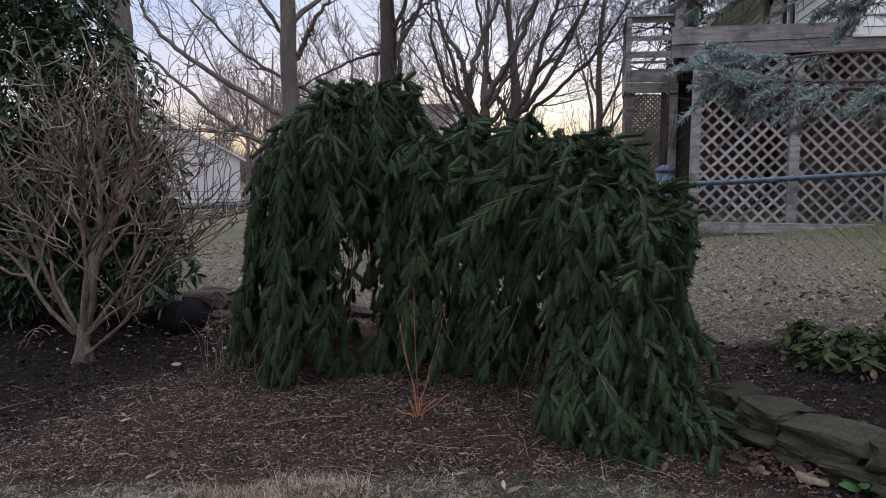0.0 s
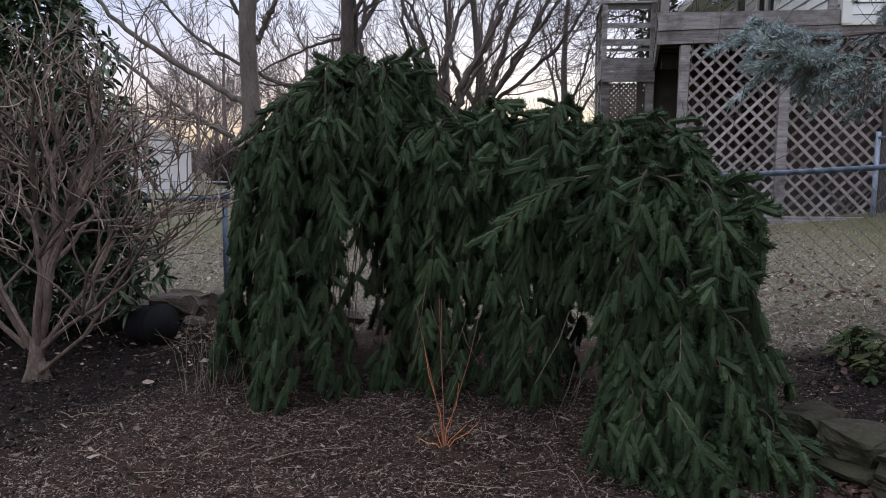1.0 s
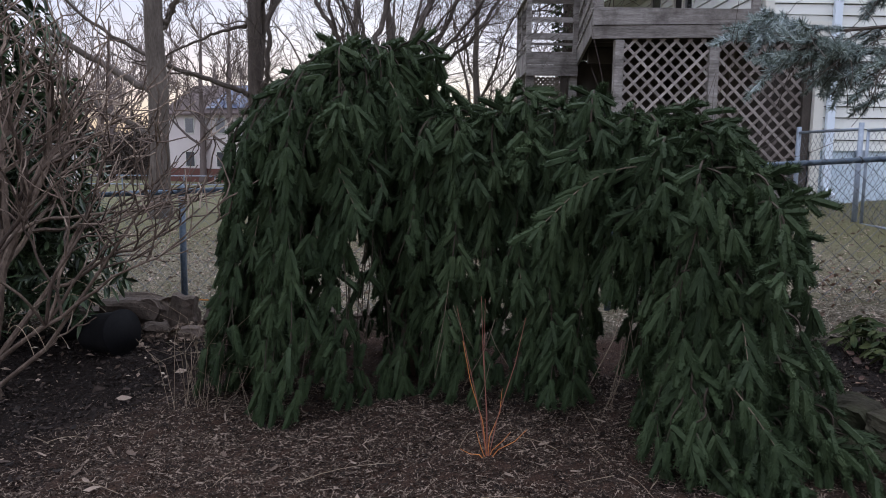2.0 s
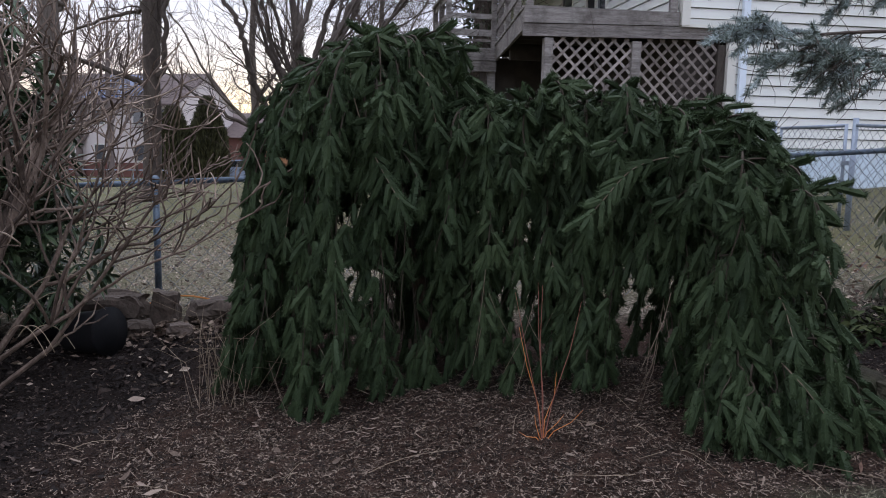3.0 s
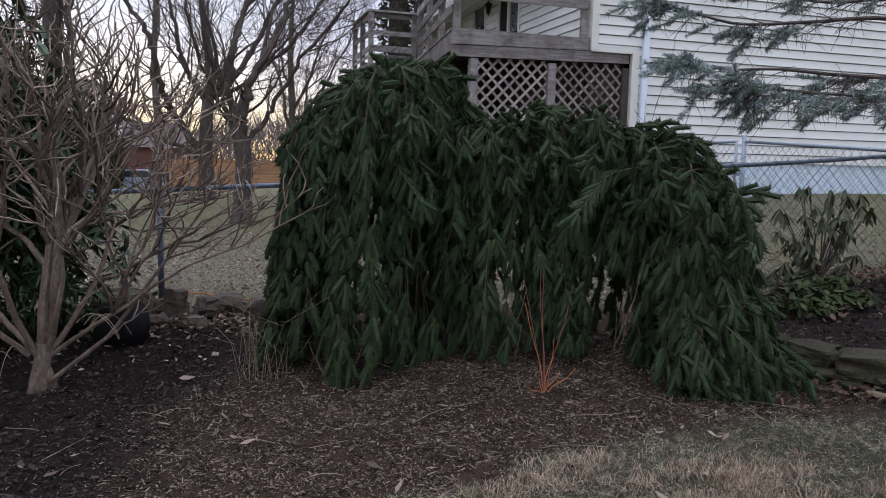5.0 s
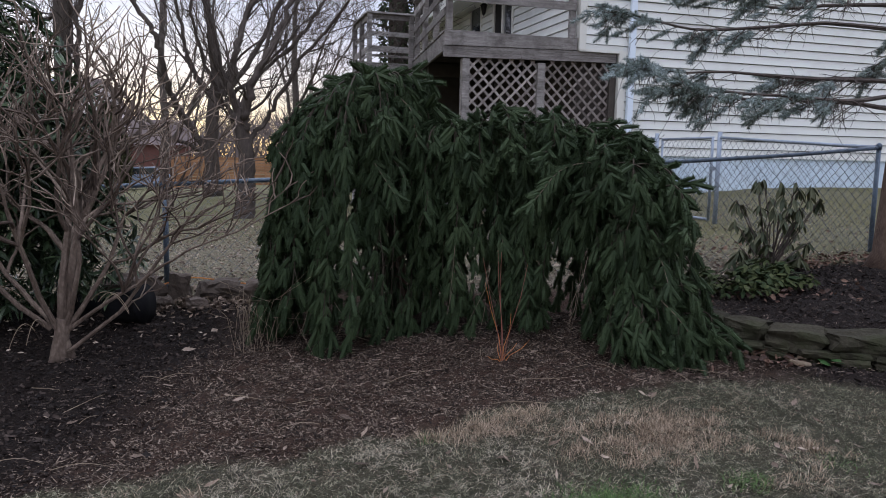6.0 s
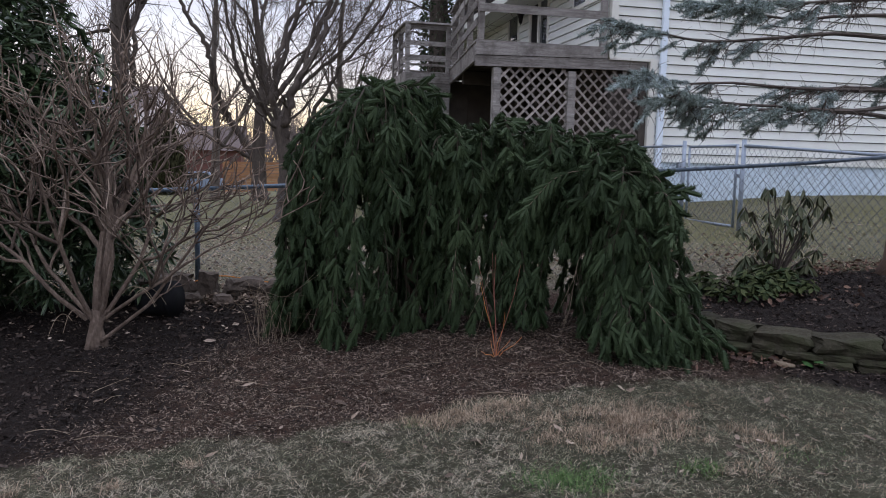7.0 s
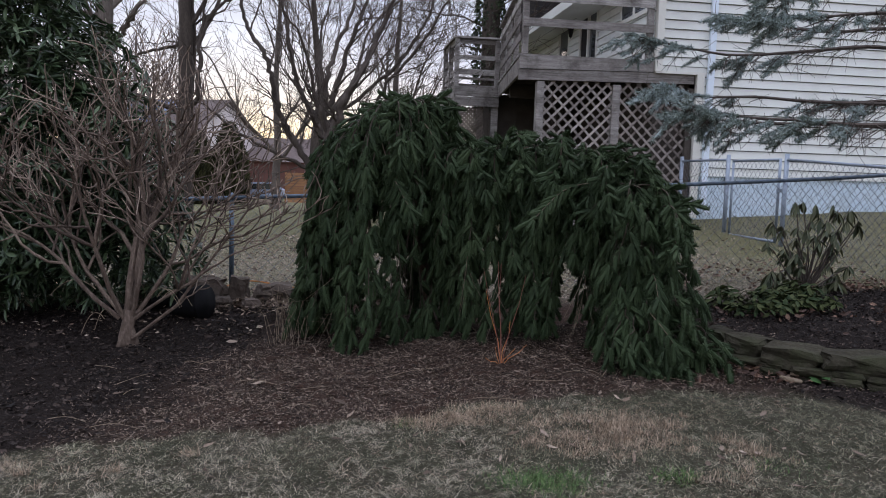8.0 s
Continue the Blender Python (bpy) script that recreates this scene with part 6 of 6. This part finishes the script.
def build_hellebores():
    rng = np.random.default_rng(63)
    for x, y, n, r in ((1.45, 4.45, 54, .30), (1.85, 4.55, 46, .26), (1.30, 4.80, 30, .2), (2.05, 4.95, 30, .22)):
        z = float(land(x, y))
        t = thing("hellebore", (x, y, z), "low clump of dark green leathery leaves on mulch", "plant", "low leafy clumps")
        for k in range(n):
            th = rng.uniform(0, 6.283)
            rr = r * math.sqrt(rng.uniform(0, 1))
            tip = np.array((x + rr * math.cos(th), y + rr * math.sin(th), z + rng.uniform(.06, .20) * (1.2 - rr / r * .6)))
            g = Geo()
            g.tube([(x + .3 * rr * math.cos(th), y + .3 * rr * math.sin(th), z - .01), tip], .003, 4)
            leaf_whorls(rng, g, [tip], [(math.cos(th) * .4, math.sin(th) * .4, 1)], per=(4, 7), size=(.05, .10), droop=.7, wide=1.15)
            part("leaf", g, M_HELLEBORE, t)


def build_sapling():
    rng = np.random.default_rng(71)
    x, y = -.87, 3.79
    z = float(land(x, y))
    t = thing("orange_twig_sapling", (x, y, z), "thin orange-red dormant twigs standing in mulch", "sapling")
    tops = [(-.14, .02, .66), (-.035, .04, .70), (-.02, .02, .69), (.15, .0, .62), (-.11, .05, .50), (.06, .03, .30), (.16, -.05, .15), (-.12, -.04, .06), (.10, .02, .11), (-.05, -.03, .13)]
    for a, b, c in tops:
        p = np.array([(x, y, z - .02), (x + a * .25, y + b * .3, z + c * .3), (x + a * .65, y + b * .7, z + c * .66), (x + a, y + b, z + c)])
        p[1:3] += rng.normal(0, .008, (2, 3))
        part("twig", Geo().tube(p, [.0026, .0021, .0016, .0010], 5), M_STEM if c < .55 else M_STEMRED, t)


def build_stalks():
    rng = np.random.default_rng(73)
    x, y = -2.3, 4.55
    z = float(land(x, y))
    t = thing("dry_grass_clump", (x, y, z), "tangle of dry straw-coloured stalks beside the spruce", "grass")
    for k in range(40):
        a, b = x + rng.uniform(-.16, .12), y + rng.uniform(-.2, .25)
        h = rng.uniform(.2, .62)
        d = np.array((rng.normal(.0, .45), rng.normal(0, .4)))
        p = [(a, b, z - .02), (a + d[0] * h * .4, b + d[1] * h * .4, z + h * .6), (a + d[0] * h * 1.3, b + d[1] * h * 1.3, z + h * rng.uniform(.5, 1))]
        part("stalk", Geo().tube(p, [.0016, .0014, .0008], 4), M_DRY, t)


def build_thin_shrub():
    """Bare whips that rise behind the weeping spruce."""
    rng = np.random.default_rng(77)
    x, y = .24, 4.85
    z = float(land(x, y))
    t = thing("thin_bare_shrub", (x, y, z), "thin dark bare whips rising behind the spruce", "shrub")
    for k in range(5):
        th = rng.uniform(0, 6.283)
        geos = (Geo(), Geo())
        grow(rng, geos, (x + .05 * math.cos(th), y + .05 * math.sin(th), z), (math.cos(th) * .22, math.sin(th) * .18, 1), rng.uniform(.72, .98), .0042, 0, 2, kids=(2, 3), up=.05, spread=.75, bend=.12, minr=.0016)
        part("whip", geos[1], M_BARKDARK, t)


build_thin_shrub()
build_rhododendron()
build_hellebores()
build_sapling()
build_stalks()


# ---- stones, rocks and pots ----
def rock_mesh(rng, size, rough=.12, cuts=2, flat=.0):
    """An angular, slightly worn block."""
    bm = bmesh.new()
    bmesh.ops.create_cube(bm, size=1)
    bmesh.ops.subdivide_edges(bm, edges=bm.edges[:], cuts=cuts, use_grid_fill=True)
    off = Vector(rng.uniform(0, 50, 3))
    for v in bm.verts:
        d = v.co.normalized() * .62
        v.co = v.co.lerp(d, .36)
        v.co += noise.noise_vector(v.co * 2.2 + off) * rough
        v.co = Vector((v.co.x * size[0], v.co.y * size[1], v.co.z * size[2]))
    return from_bm(bm, "rock", smooth=False)


def build_stone_edging():
    rng = np.random.default_rng(81)
    t = thing("stone_edging", (1.2, 3.4, .3), "low dry-laid edging of mossy grey-brown field stones", "wall")
    cum = np.concatenate([[0], np.cumsum(np.linalg.norm(np.diff(WALL, axis=0), axis=1))])

    def at(s):
        p = np.array([np.interp(s, cum, WALL[:, 0]), np.interp(s, cum, WALL[:, 1])])
        q = np.array([np.interp(s + .05, cum, WALL[:, 0]), np.interp(s + .05, cum, WALL[:, 1])])
        return p, math.degrees(math.atan2(*(q - p)[::-1]))
    s = .02
    for L in (.22, .27, .34, .40, .36, .44, .36, .4):
        p, a = at(s + L / 2)
        z = float(land(p[0] - .12, p[1] - .14))
        o = part("stone", rock_mesh(rng, (L * .97, .27, .130), .19, 6), M_STONE, t)
        o.matrix_world = pose(p[0], p[1], z + .125, rng.uniform(-5, 5), rng.uniform(-4, 4), a + rng.uniform(-5, 5))
        s += L
    s = .0
    while s < cum[-1] - .2:
        L = rng.uniform(.16, .34)
        p, a = at(s + L / 2)
        z = float(land(p[0] - .12, p[1] - .14))
        for zz, h in ((.010, .07), (.055, .05)):
            o = part("stone", rock_mesh(rng, (L * 1.05, .26, h), .10, 2), M_STONE, t)
            out = rng.uniform(.02, .08)
            o.matrix_world = pose(p[0] + out * math.sin(radians(a)), p[1] - out * math.cos(radians(a)), z + zz, rng.uniform(-4, 4), rng.uniform(-4, 4), a + rng.uniform(-9, 9))
        s += L


def build_rocks():
    rng = np.random.default_rng(83)
    for x, y, sx, sy, sz in ((-3.20, 5.98, .40, .26, .22), (-2.86, 5.92, .17, .16, .24), (-2.56, 5.95, .30, .22, .17), (-2.36, 5.9, .2, .2, .12), (-2.20, 5.78, .26, .18, .18), (-3.6, 6.0, .3, .24, .14), (-2.72, 5.62, .13, .12, .09), (-2.10, 5.40, .20, .15, .12), (-2.98, 5.70, .15, .12, .1),
                             (-1.95, 5.9, .36, .2, .12), (-1.45, 5.85, .42, .22, .14)):
        r = part("edging_rock", rock_mesh(rng, (sx, sy, sz), .22, 5), M_ROCK)
        r.matrix_world = pose(x, y, float(land(x, y)) + sz * .35, rng.uniform(-8, 8), rng.uniform(-8, 8), rng.uniform(-25, 25))
        tagged(r, "brown weathered rock at the foot of the fence", "rock", "rocks along the fence")


def build_pots():
    def pot(x, y, r, depth, yaw, tip, label):
        """A tapered nursery pot on its side, open at the wide end."""
        z = float(land(x, y))
        t = thing("plant_pot", (x, y, z), label, "pot", "tipped black pots")
        ang = radians(yaw)
        d = np.array((math.cos(ang), math.sin(ang), tip))
        a = np.array((x, y, z + r * .90))
        q = [(-.5, .70), (-.49, .80), (-.44, .84), (.0, .92), (.38, .99), (.40, 1.06), (.49, 1.07), (.50, 1.03), (.49, .97), (.1, .90), (.08, .0)]
        part("body", Geo().tube([a + d * depth * u for u, _ in q], [r * v for _, v in q], 28, cap=False), M_POT, t, smooth=True)
        part("base", Geo().tube([a - d * depth * .5, a - d * depth * .485], [r * .70, r * .69], 28), M_POT, t)
        part("soil", Geo().tube([a + d * depth * .10, a + d * depth * .16, a + d * depth * .2], [r * .89, r * .80, r * .3], 20), M_SOIL, t, "dark clod of soil inside")
    pot(-3.20, 5.44, .138, .29, -24, .10, "black plastic nursery pot tipped on its side on mulch")
    pot(-3.52, 5.68, .085, .18, -155, -.1, "small black plastic pot tipped behind another")


build_stone_edging()
build_rocks()
build_pots()
rope = thing("garden_rope", (-2.5, 6.1, .4), "thin orange rope lying along the fence foot", "rope")
part("strand", Geo().tube([(-3.0 + .1 * k, 6.0 + .05 * math.sin(k * .9), float(land(-3.0 + .1 * k, 6.0)) + .10 + .05 * math.sin(k * .5)) for k in range(12)], .006, 5), M_CORD, rope)


# ---- loose ground cover ----
def build_mulch():
    rng = np.random.default_rng(91)
    x, y = np.concatenate([rng.uniform(-5.6, 3.6, 60000), rng.uniform(-3.5, 1.3, 190000)]), np.concatenate([rng.uniform(2.3, 5.9, 60000), rng.uniform(2.45, 4.75, 190000)])
    n = len(x)
    keep = rng.uniform(0, 1, n) < bed(x, y) * (1 - .92 * fresh(x, y))
    x, y = x[keep], y[keep]
    n = len(x)
    V = np.array([(-.5, -.4, 0), (.5, -.5, .1), (.42, .45, .0), (-.4, .5, .25)])
    T = [(0, 1, 2), (0, 2, 3)]
    th = rng.uniform(0, 6.283, n)
    d = np.column_stack([np.cos(th), np.sin(th), rng.normal(0, .25, n)])
    L = np.exp(rng.normal(math.log(.0125), .6, n)) * np.where(rng.uniform(0, 1, n) < .06, 2.4, 1)
    W = np.minimum(L * .8, np.exp(rng.normal(math.log(.0034), .5, n)))
    g = Geo()
    scatter(g, V, T, np.column_stack([x, y, land(x, y) + rng.uniform(.0, .014, n)]), rot_to(d, rng.normal(0, .5, n)), np.column_stack([L, W, W * .6]))
    tagged(part("mulch_chips", g, M_MULCH), "shredded brown bark mulch over the bed", "mulch", kind="stuff")
    n = 60000
    x, y = rng.uniform(-5.2, 3.2, n), rng.uniform(2.5, 5.6, n)
    keep = rng.uniform(0, 1, n) < bed(x, y) * fresh(x, y)
    x, y = x[keep], y[keep]
    n = len(x)
    th = rng.uniform(0, 6.283, n)
    L = np.exp(rng.normal(math.log(.015), .5, n))
    W = L * rng.uniform(.2, .6, n)
    g = Geo()
    scatter(g, V, T, np.column_stack([x, y, land(x, y) + rng.uniform(.0, .02, n)]), rot_to(np.column_stack([np.cos(th), np.sin(th), rng.normal(0, .35, n)]), rng.normal(0, .7, n)), np.column_stack([L, W, W]))
    tagged(part("fresh_mulch", g, M_MULCHDARK), "fresh crumbly dark brown mulch, its colour deepened for shade at the left", "mulch", kind="stuff")


def blades(rng, x, y, length, width, lean, geo, lift=0.0):
    n = len(x)
    th = rng.uniform(0, 6.283, n)
    a = np.clip(rng.normal(lean, .22, n), .1, 1.65)
    L = length * rng.uniform(.55, 1.3, n)
    h = np.column_stack([np.cos(th), np.sin(th)])
    side = np.column_stack([-h[:, 1], h[:, 0]])
    w = width * rng.uniform(.7, 1.2, n)
    z = land(x, y) - .003 + lift
    b = np.column_stack([x, y, z])
    m = b + np.column_stack([h * (np.sin(a * .85) * L * .5)[:, None], np.cos(a * .85) * L * .5])
    t = m + np.column_stack([h * (np.sin(np.minimum(a * 1.25, 1.65)) * L * .5)[:, None], np.cos(np.minimum(a * 1.25, 1.65)) * L * .5])
    t[:, 2] = np.maximum(t[:, 2], z + .004)
    s3 = np.column_stack([side * (w / 2)[:, None], np.zeros(n)])
    v = np.stack([b - s3, b + s3, m - s3 * .8, m + s3 * .8, t], 1).reshape(-1, 3)
    k = np.arange(n)[:, None] * 5
    geo.add(v, tris=np.concatenate([k + [0, 1, 3], k + [0, 3, 2], k + [2, 3, 4]]))


def mottled(rng, x, y, size, waves=14):
    """Smooth random mottling of about unit spread with patches of the given size."""
    v = np.zeros(len(x))
    for _ in range(waves):
        th, f = rng.uniform(0, 6.283), rng.uniform(.6, 2.4) / size * 3.14
        v += np.sin(f * (x * math.cos(th) + y * math.sin(th)) + rng.uniform(0, 6.283))
    return v / math.sqrt(waves / 2)


def build_lawn():
    rng = np.random.default_rng(95)
    n = 400000
    x, y = rng.uniform(-4.6, 2.6, n), 1.45 + 2.0 * rng.uniform(0, 1, n)
    small, wide = mottled(rng, x, y, .085), mottled(rng, x, y, .5)
    keep = (rng.uniform(0, 1, n) > bed(x, y) * 1.6) & (rng.uniform(-3.4, .9, n) < small)
    keep &= rng.uniform(0, 1, n) < np.clip((y - 1.45) / .4 + .3 * wide, .05, 1) * np.interp(x, [-4.6, -4.0, .1, .8, 2.2, 2.6], [.1, 1, 1, .9, .9, .1])
    x, y, small, wide = x[keep], y[keep], small[keep], wide[keep]
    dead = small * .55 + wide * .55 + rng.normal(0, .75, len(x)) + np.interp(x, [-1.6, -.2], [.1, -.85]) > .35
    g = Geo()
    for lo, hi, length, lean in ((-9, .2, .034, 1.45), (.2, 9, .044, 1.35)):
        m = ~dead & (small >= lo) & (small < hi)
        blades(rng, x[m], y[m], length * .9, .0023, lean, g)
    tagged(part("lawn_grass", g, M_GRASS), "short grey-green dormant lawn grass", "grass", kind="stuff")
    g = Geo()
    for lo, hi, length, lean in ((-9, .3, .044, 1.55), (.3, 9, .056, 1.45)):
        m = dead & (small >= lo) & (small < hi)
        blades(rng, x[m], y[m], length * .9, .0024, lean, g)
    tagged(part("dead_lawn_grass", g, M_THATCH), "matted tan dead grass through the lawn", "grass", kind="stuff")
    # straw tufts: a strip along the bed, a broad patch and a few strays
    g = Geo()
    for cx0, cy0, sx, sy, tufts in ((-1.38, 2.86, .17, .055, 34), (-1.02, 2.98, .12, .05, 16), (-.46, 2.66, .20, .12, 92), (-.62, 2.50, .16, .07, 34), (.03, 2.28, .10, .06, 16), (-.15, 2.02, .10, .05, 8), (-3.2, 2.42, .3, .07, 10)):
        for c in range(tufts):
            cx, cy = rng.normal(cx0, sx), rng.normal(cy0, sy)
            if bed(np.array([cx]), np.array([cy]))[0] > .3:
                continue
            k, spread = rng.integers(24, 90), rng.uniform(.012, .034)
            blades(rng, rng.normal(cx, spread * 1.5, k), rng.normal(cy, spread, k), rng.uniform(.03, .075), .0024, rng.uniform(.45, 1.4), g)
    for c in range(420):
        cx, cy = rng.uniform(-3.8, 1.8), rng.uniform(1.5, 3.1)
        if bed(np.array([cx]), np.array([cy]))[0] > .1:
            continue
        k, spread = rng.integers(6, 26), rng.uniform(.02, .06)
        blades(rng, rng.normal(cx, spread * 1.5, k), rng.normal(cy, spread, k), rng.uniform(.035, .06), .0024, 1.35, g)
    tagged(part("straw_tufts", g, M_STRAW), "taller straw-coloured dead grass along the bed", "grass", kind="stuff")
    g = Geo()
    for cx, cy, sx, sy, n in ((-1.05, 2.08, .12, .07, 1300), (-.42, 2.06, .07, .04, 240), (.15, 2.1, .1, .07, 120), (-1.62, 2.83, .04, .03, 60)):
        blades(rng, rng.normal(cx, sx, n), rng.normal(cy, sy, n), .05, .003, .95, g)
    tagged(part("green_grass_patch", g, M_GREEN), "patch of fresh green grass in the dormant lawn", "grass", kind="stuff")
    n = 32000
    x, y = rng.uniform(-6, 7, n), 5.2 + 8 * rng.uniform(0, 1, n) ** 1.3
    keep = rng.uniform(0, 1, n) > bed(x, y) * 2
    g = Geo()
    blades(rng, x[keep], y[keep], .05, .004, .9, g)
    tagged(part("back_lawn_grass", g, M_THATCH), "thin dormant grass beyond the fence", "grass", kind="stuff")


DEAD_V = np.array([(-.5, 0, 0), (-.25, .22, .08), (.1, .26, .03), (.5, .02, .10), (.12, -.24, .06), (-.22, -.2, .02), (0, 0, -.03)])
DEAD_T = [(0, 6, 1), (1, 6, 2), (2, 6, 3), (3, 6, 4), (4, 6, 5), (5, 6, 0)]


def build_litter():
    rng = np.random.default_rng(97)
    # beyond the fence and in front of the deck
    n = 36000
    x, y = rng.uniform(-7, 6, n), 4.8 + 8.5 * rng.uniform(0, 1, n) ** 1.2
    keep = (bed(x, y) < .5) | (rng.uniform(0, 1, n) < .18)
    keep &= rng.uniform(0, 1, n) < np.interp(x, [1.8, 3.2], [1, .25])
    keep &= ~((y < 5.4) & (x < .6) & (x > -2.2))
    x, y = x[keep], y[keep]
    n = len(x)
    th = rng.uniform(0, 6.283, n)
    g = Geo()
    fold = np.array([(-.5, 0, 0), (-.05, .24, .10), (.5, .02, .06), (.0, -.22, .08), (0, 0, -.04)])
    scatter(g, fold, [(0, 4, 1), (1, 4, 2), (2, 4, 3), (3, 4, 0)], np.column_stack([x, y, land(x, y) + rng.uniform(.008, .03, n)]), rot_to(np.column_stack([np.cos(th), np.sin(th), rng.normal(0, .3, n)]), rng.normal(0, .6, n)), np.exp(rng.normal(math.log(.029), .40, n)))
    tagged(part("leaf_litter", g, M_LEAF), "brown fallen leaves spread over the grass", "leaves", kind="stuff")
    # russet drifts
    for cx, cy, sx, sy, k in ((.90, 3.44, .17, .10, 170), (3.0, 5.45, .55, .16, 420), (1.9, 6.6, .8, .4, 260), (-2.6, 5.68, .42, .15, 520), (1.6, 4.4, .4, .2, 130)):
        x, y = rng.normal(cx, sx, k), rng.normal(cy, sy, k)
        th = rng.uniform(0, 6.283, k)
        g = Geo()
        scatter(g, DEAD_V, DEAD_T, np.column_stack([x, y, land(x, y) + rng.uniform(.01, .05, k)]), rot_to(np.column_stack([np.cos(th), np.sin(th), rng.normal(0, .45, k)]), rng.normal(0, .7, k)), rng.uniform(.028, .07, k))
        tagged(part("leaf_drift", g, M_LEAFRED if cx > 0 else M_LEAF), "drift of russet fallen leaves", "leaves", "leaf drifts", kind="stuff")
    n = 3200
    x, y = rng.uniform(-3.6, 1.2, n), rng.uniform(1.4, 4.2, n)
    keep = rng.uniform(0, 1, n) > .8 * fresh(x, y)
    x, y = x[keep], y[keep]
    n = len(x)
    th = rng.uniform(0, 6.283, n)
    g = Geo()
    scatter(g, DEAD_V, DEAD_T, np.column_stack([x, y, land(x, y) + rng.uniform(.01, .022, n)]), rot_to(np.column_stack([np.cos(th), np.sin(th), rng.normal(0, .3, n)]), rng.normal(0, .5, n)), np.column_stack([rng.uniform(.008, .030, n), rng.uniform(.004, .016, n), np.full(n, .02)]))
    tagged(part("leaf_fragments", g, M_LEAFDULL), "small pale leaf fragments over mulch and grass", "leaves", kind="stuff")
    # single leaves and chips that stand out on the mulch and lawn
    base = Geo().add(DEAD_V, tris=DEAD_T).mesh("fallen_leaf")
    base.materials.append(M_LEAFDULL)
    spots = [(-1.34, 2.54), (.10, 2.25), (-.23, 3.14), (-1.77, 3.73), (-2.46, 3.58), (.95, 3.34), (-1.95, 3.2), (-2.6, 3.75), (-.9, 2.6), (-2.75, 4.6)]
    for k in range(80):
        if k < len(spots):
            x, y = spots[k]
            s = rng.uniform(.065, .10)
        else:
            x, y = rng.uniform(-3.4, 1.4), rng.uniform(1.5, 4.2)
            s = rng.uniform(.035, .08)
        o = new("fallen_leaf", base)
        o.matrix_world = pose(x, y, float(land(x, y)) + .018, rng.uniform(-20, 20), rng.uniform(-20, 20), rng.uniform(0, 360)) @ Matrix.Diagonal((s, s * rng.uniform(.6, 1), s, 1))
        tagged(o, "single dry brown leaf lying flat", "leaf", "fallen leaves")
    slim = Geo().add(DEAD_V * (1, .5, 1.4), tris=DEAD_T).mesh("fallen_leaf")
    slim.materials.append(M_LEAF)
    for x, y in ((-1.35, 2.50), (-1.06, 2.62), (.08, 2.33), (-.80, 2.42), (-1.20, 2.30), (-1.75, 2.22), (-1.40, 2.15), (-.92, 2.40), (.0, 2.22), (-1.9, 2.95), (-1.72, 3.08), (-.33, 3.05), (-.28, 3.02), (-2.2, 2.5), (.35, 2.5), (-.55, 2.25), (.3, 2.2), (-2.6, 2.6)):
        s = rng.uniform(.05, .085)
        o = new("fallen_leaf", slim)
        o.matrix_world = pose(x, y, float(land(x, y)) + .032, rng.uniform(-35, 35), rng.uniform(-25, 25), rng.uniform(0, 360)) @ Matrix.Diagonal((s, s, s, 1))
        tagged(o, "narrow pale dry leaf caught on the grass", "leaf", "fallen leaves")
    # pale flat stone chips and sticks
    for k, (x, y, s) in enumerate(((.95, 3.30, .075), (1.02, 3.36, .05), (-1.58, 4.5, .05))):
        r = part("pale_stone", rock_mesh(rng, (s * 1.6, s, s * .35), .1, 2), M_DRY)
        r.matrix_world = pose(x, y, float(land(x, y)) + .02, 0, 8, 40 * k)
        tagged(r, "small pale flat stone on the mulch", "stone", "pale stones")
    for k in range(26):
        x, y = rng.uniform(-4, .6), rng.uniform(2.9, 4.1)
        th = rng.uniform(0, 6.283)
        L = rng.uniform(.12, .45)
        pts = [(x + math.cos(th) * L * u, y + math.sin(th) * L * u + .03 * math.sin(3 * u + k), float(land(x + math.cos(th) * L * u, y + math.sin(th) * L * u)) + .014 + .015 * math.sin(u * 3)) for u in np.linspace(0, 1, 6)]
        s = part("fallen_twig", Geo().tube(pts, np.linspace(.0020, .0010, 6), 4), M_DRY)
        tagged(s, "thin dry twig lying on the mulch", "twig", "fallen twigs")
    w = thing("weed", (1.12, 3.22, float(land(1.12, 3.22))), "small bright green broad-leaved weed", "plant")
    g = Geo()
    leaf_whorls(rng, g, [np.array((1.12, 3.22, float(land(1.12, 3.22)) + .05))], [(0, 0, 1)], per=(7, 8), size=(.08, .11), droop=.1, wide=1.5)
    part("leaves", g, M_WEED, w)


build_mulch()
build_lawn()
build_litter()
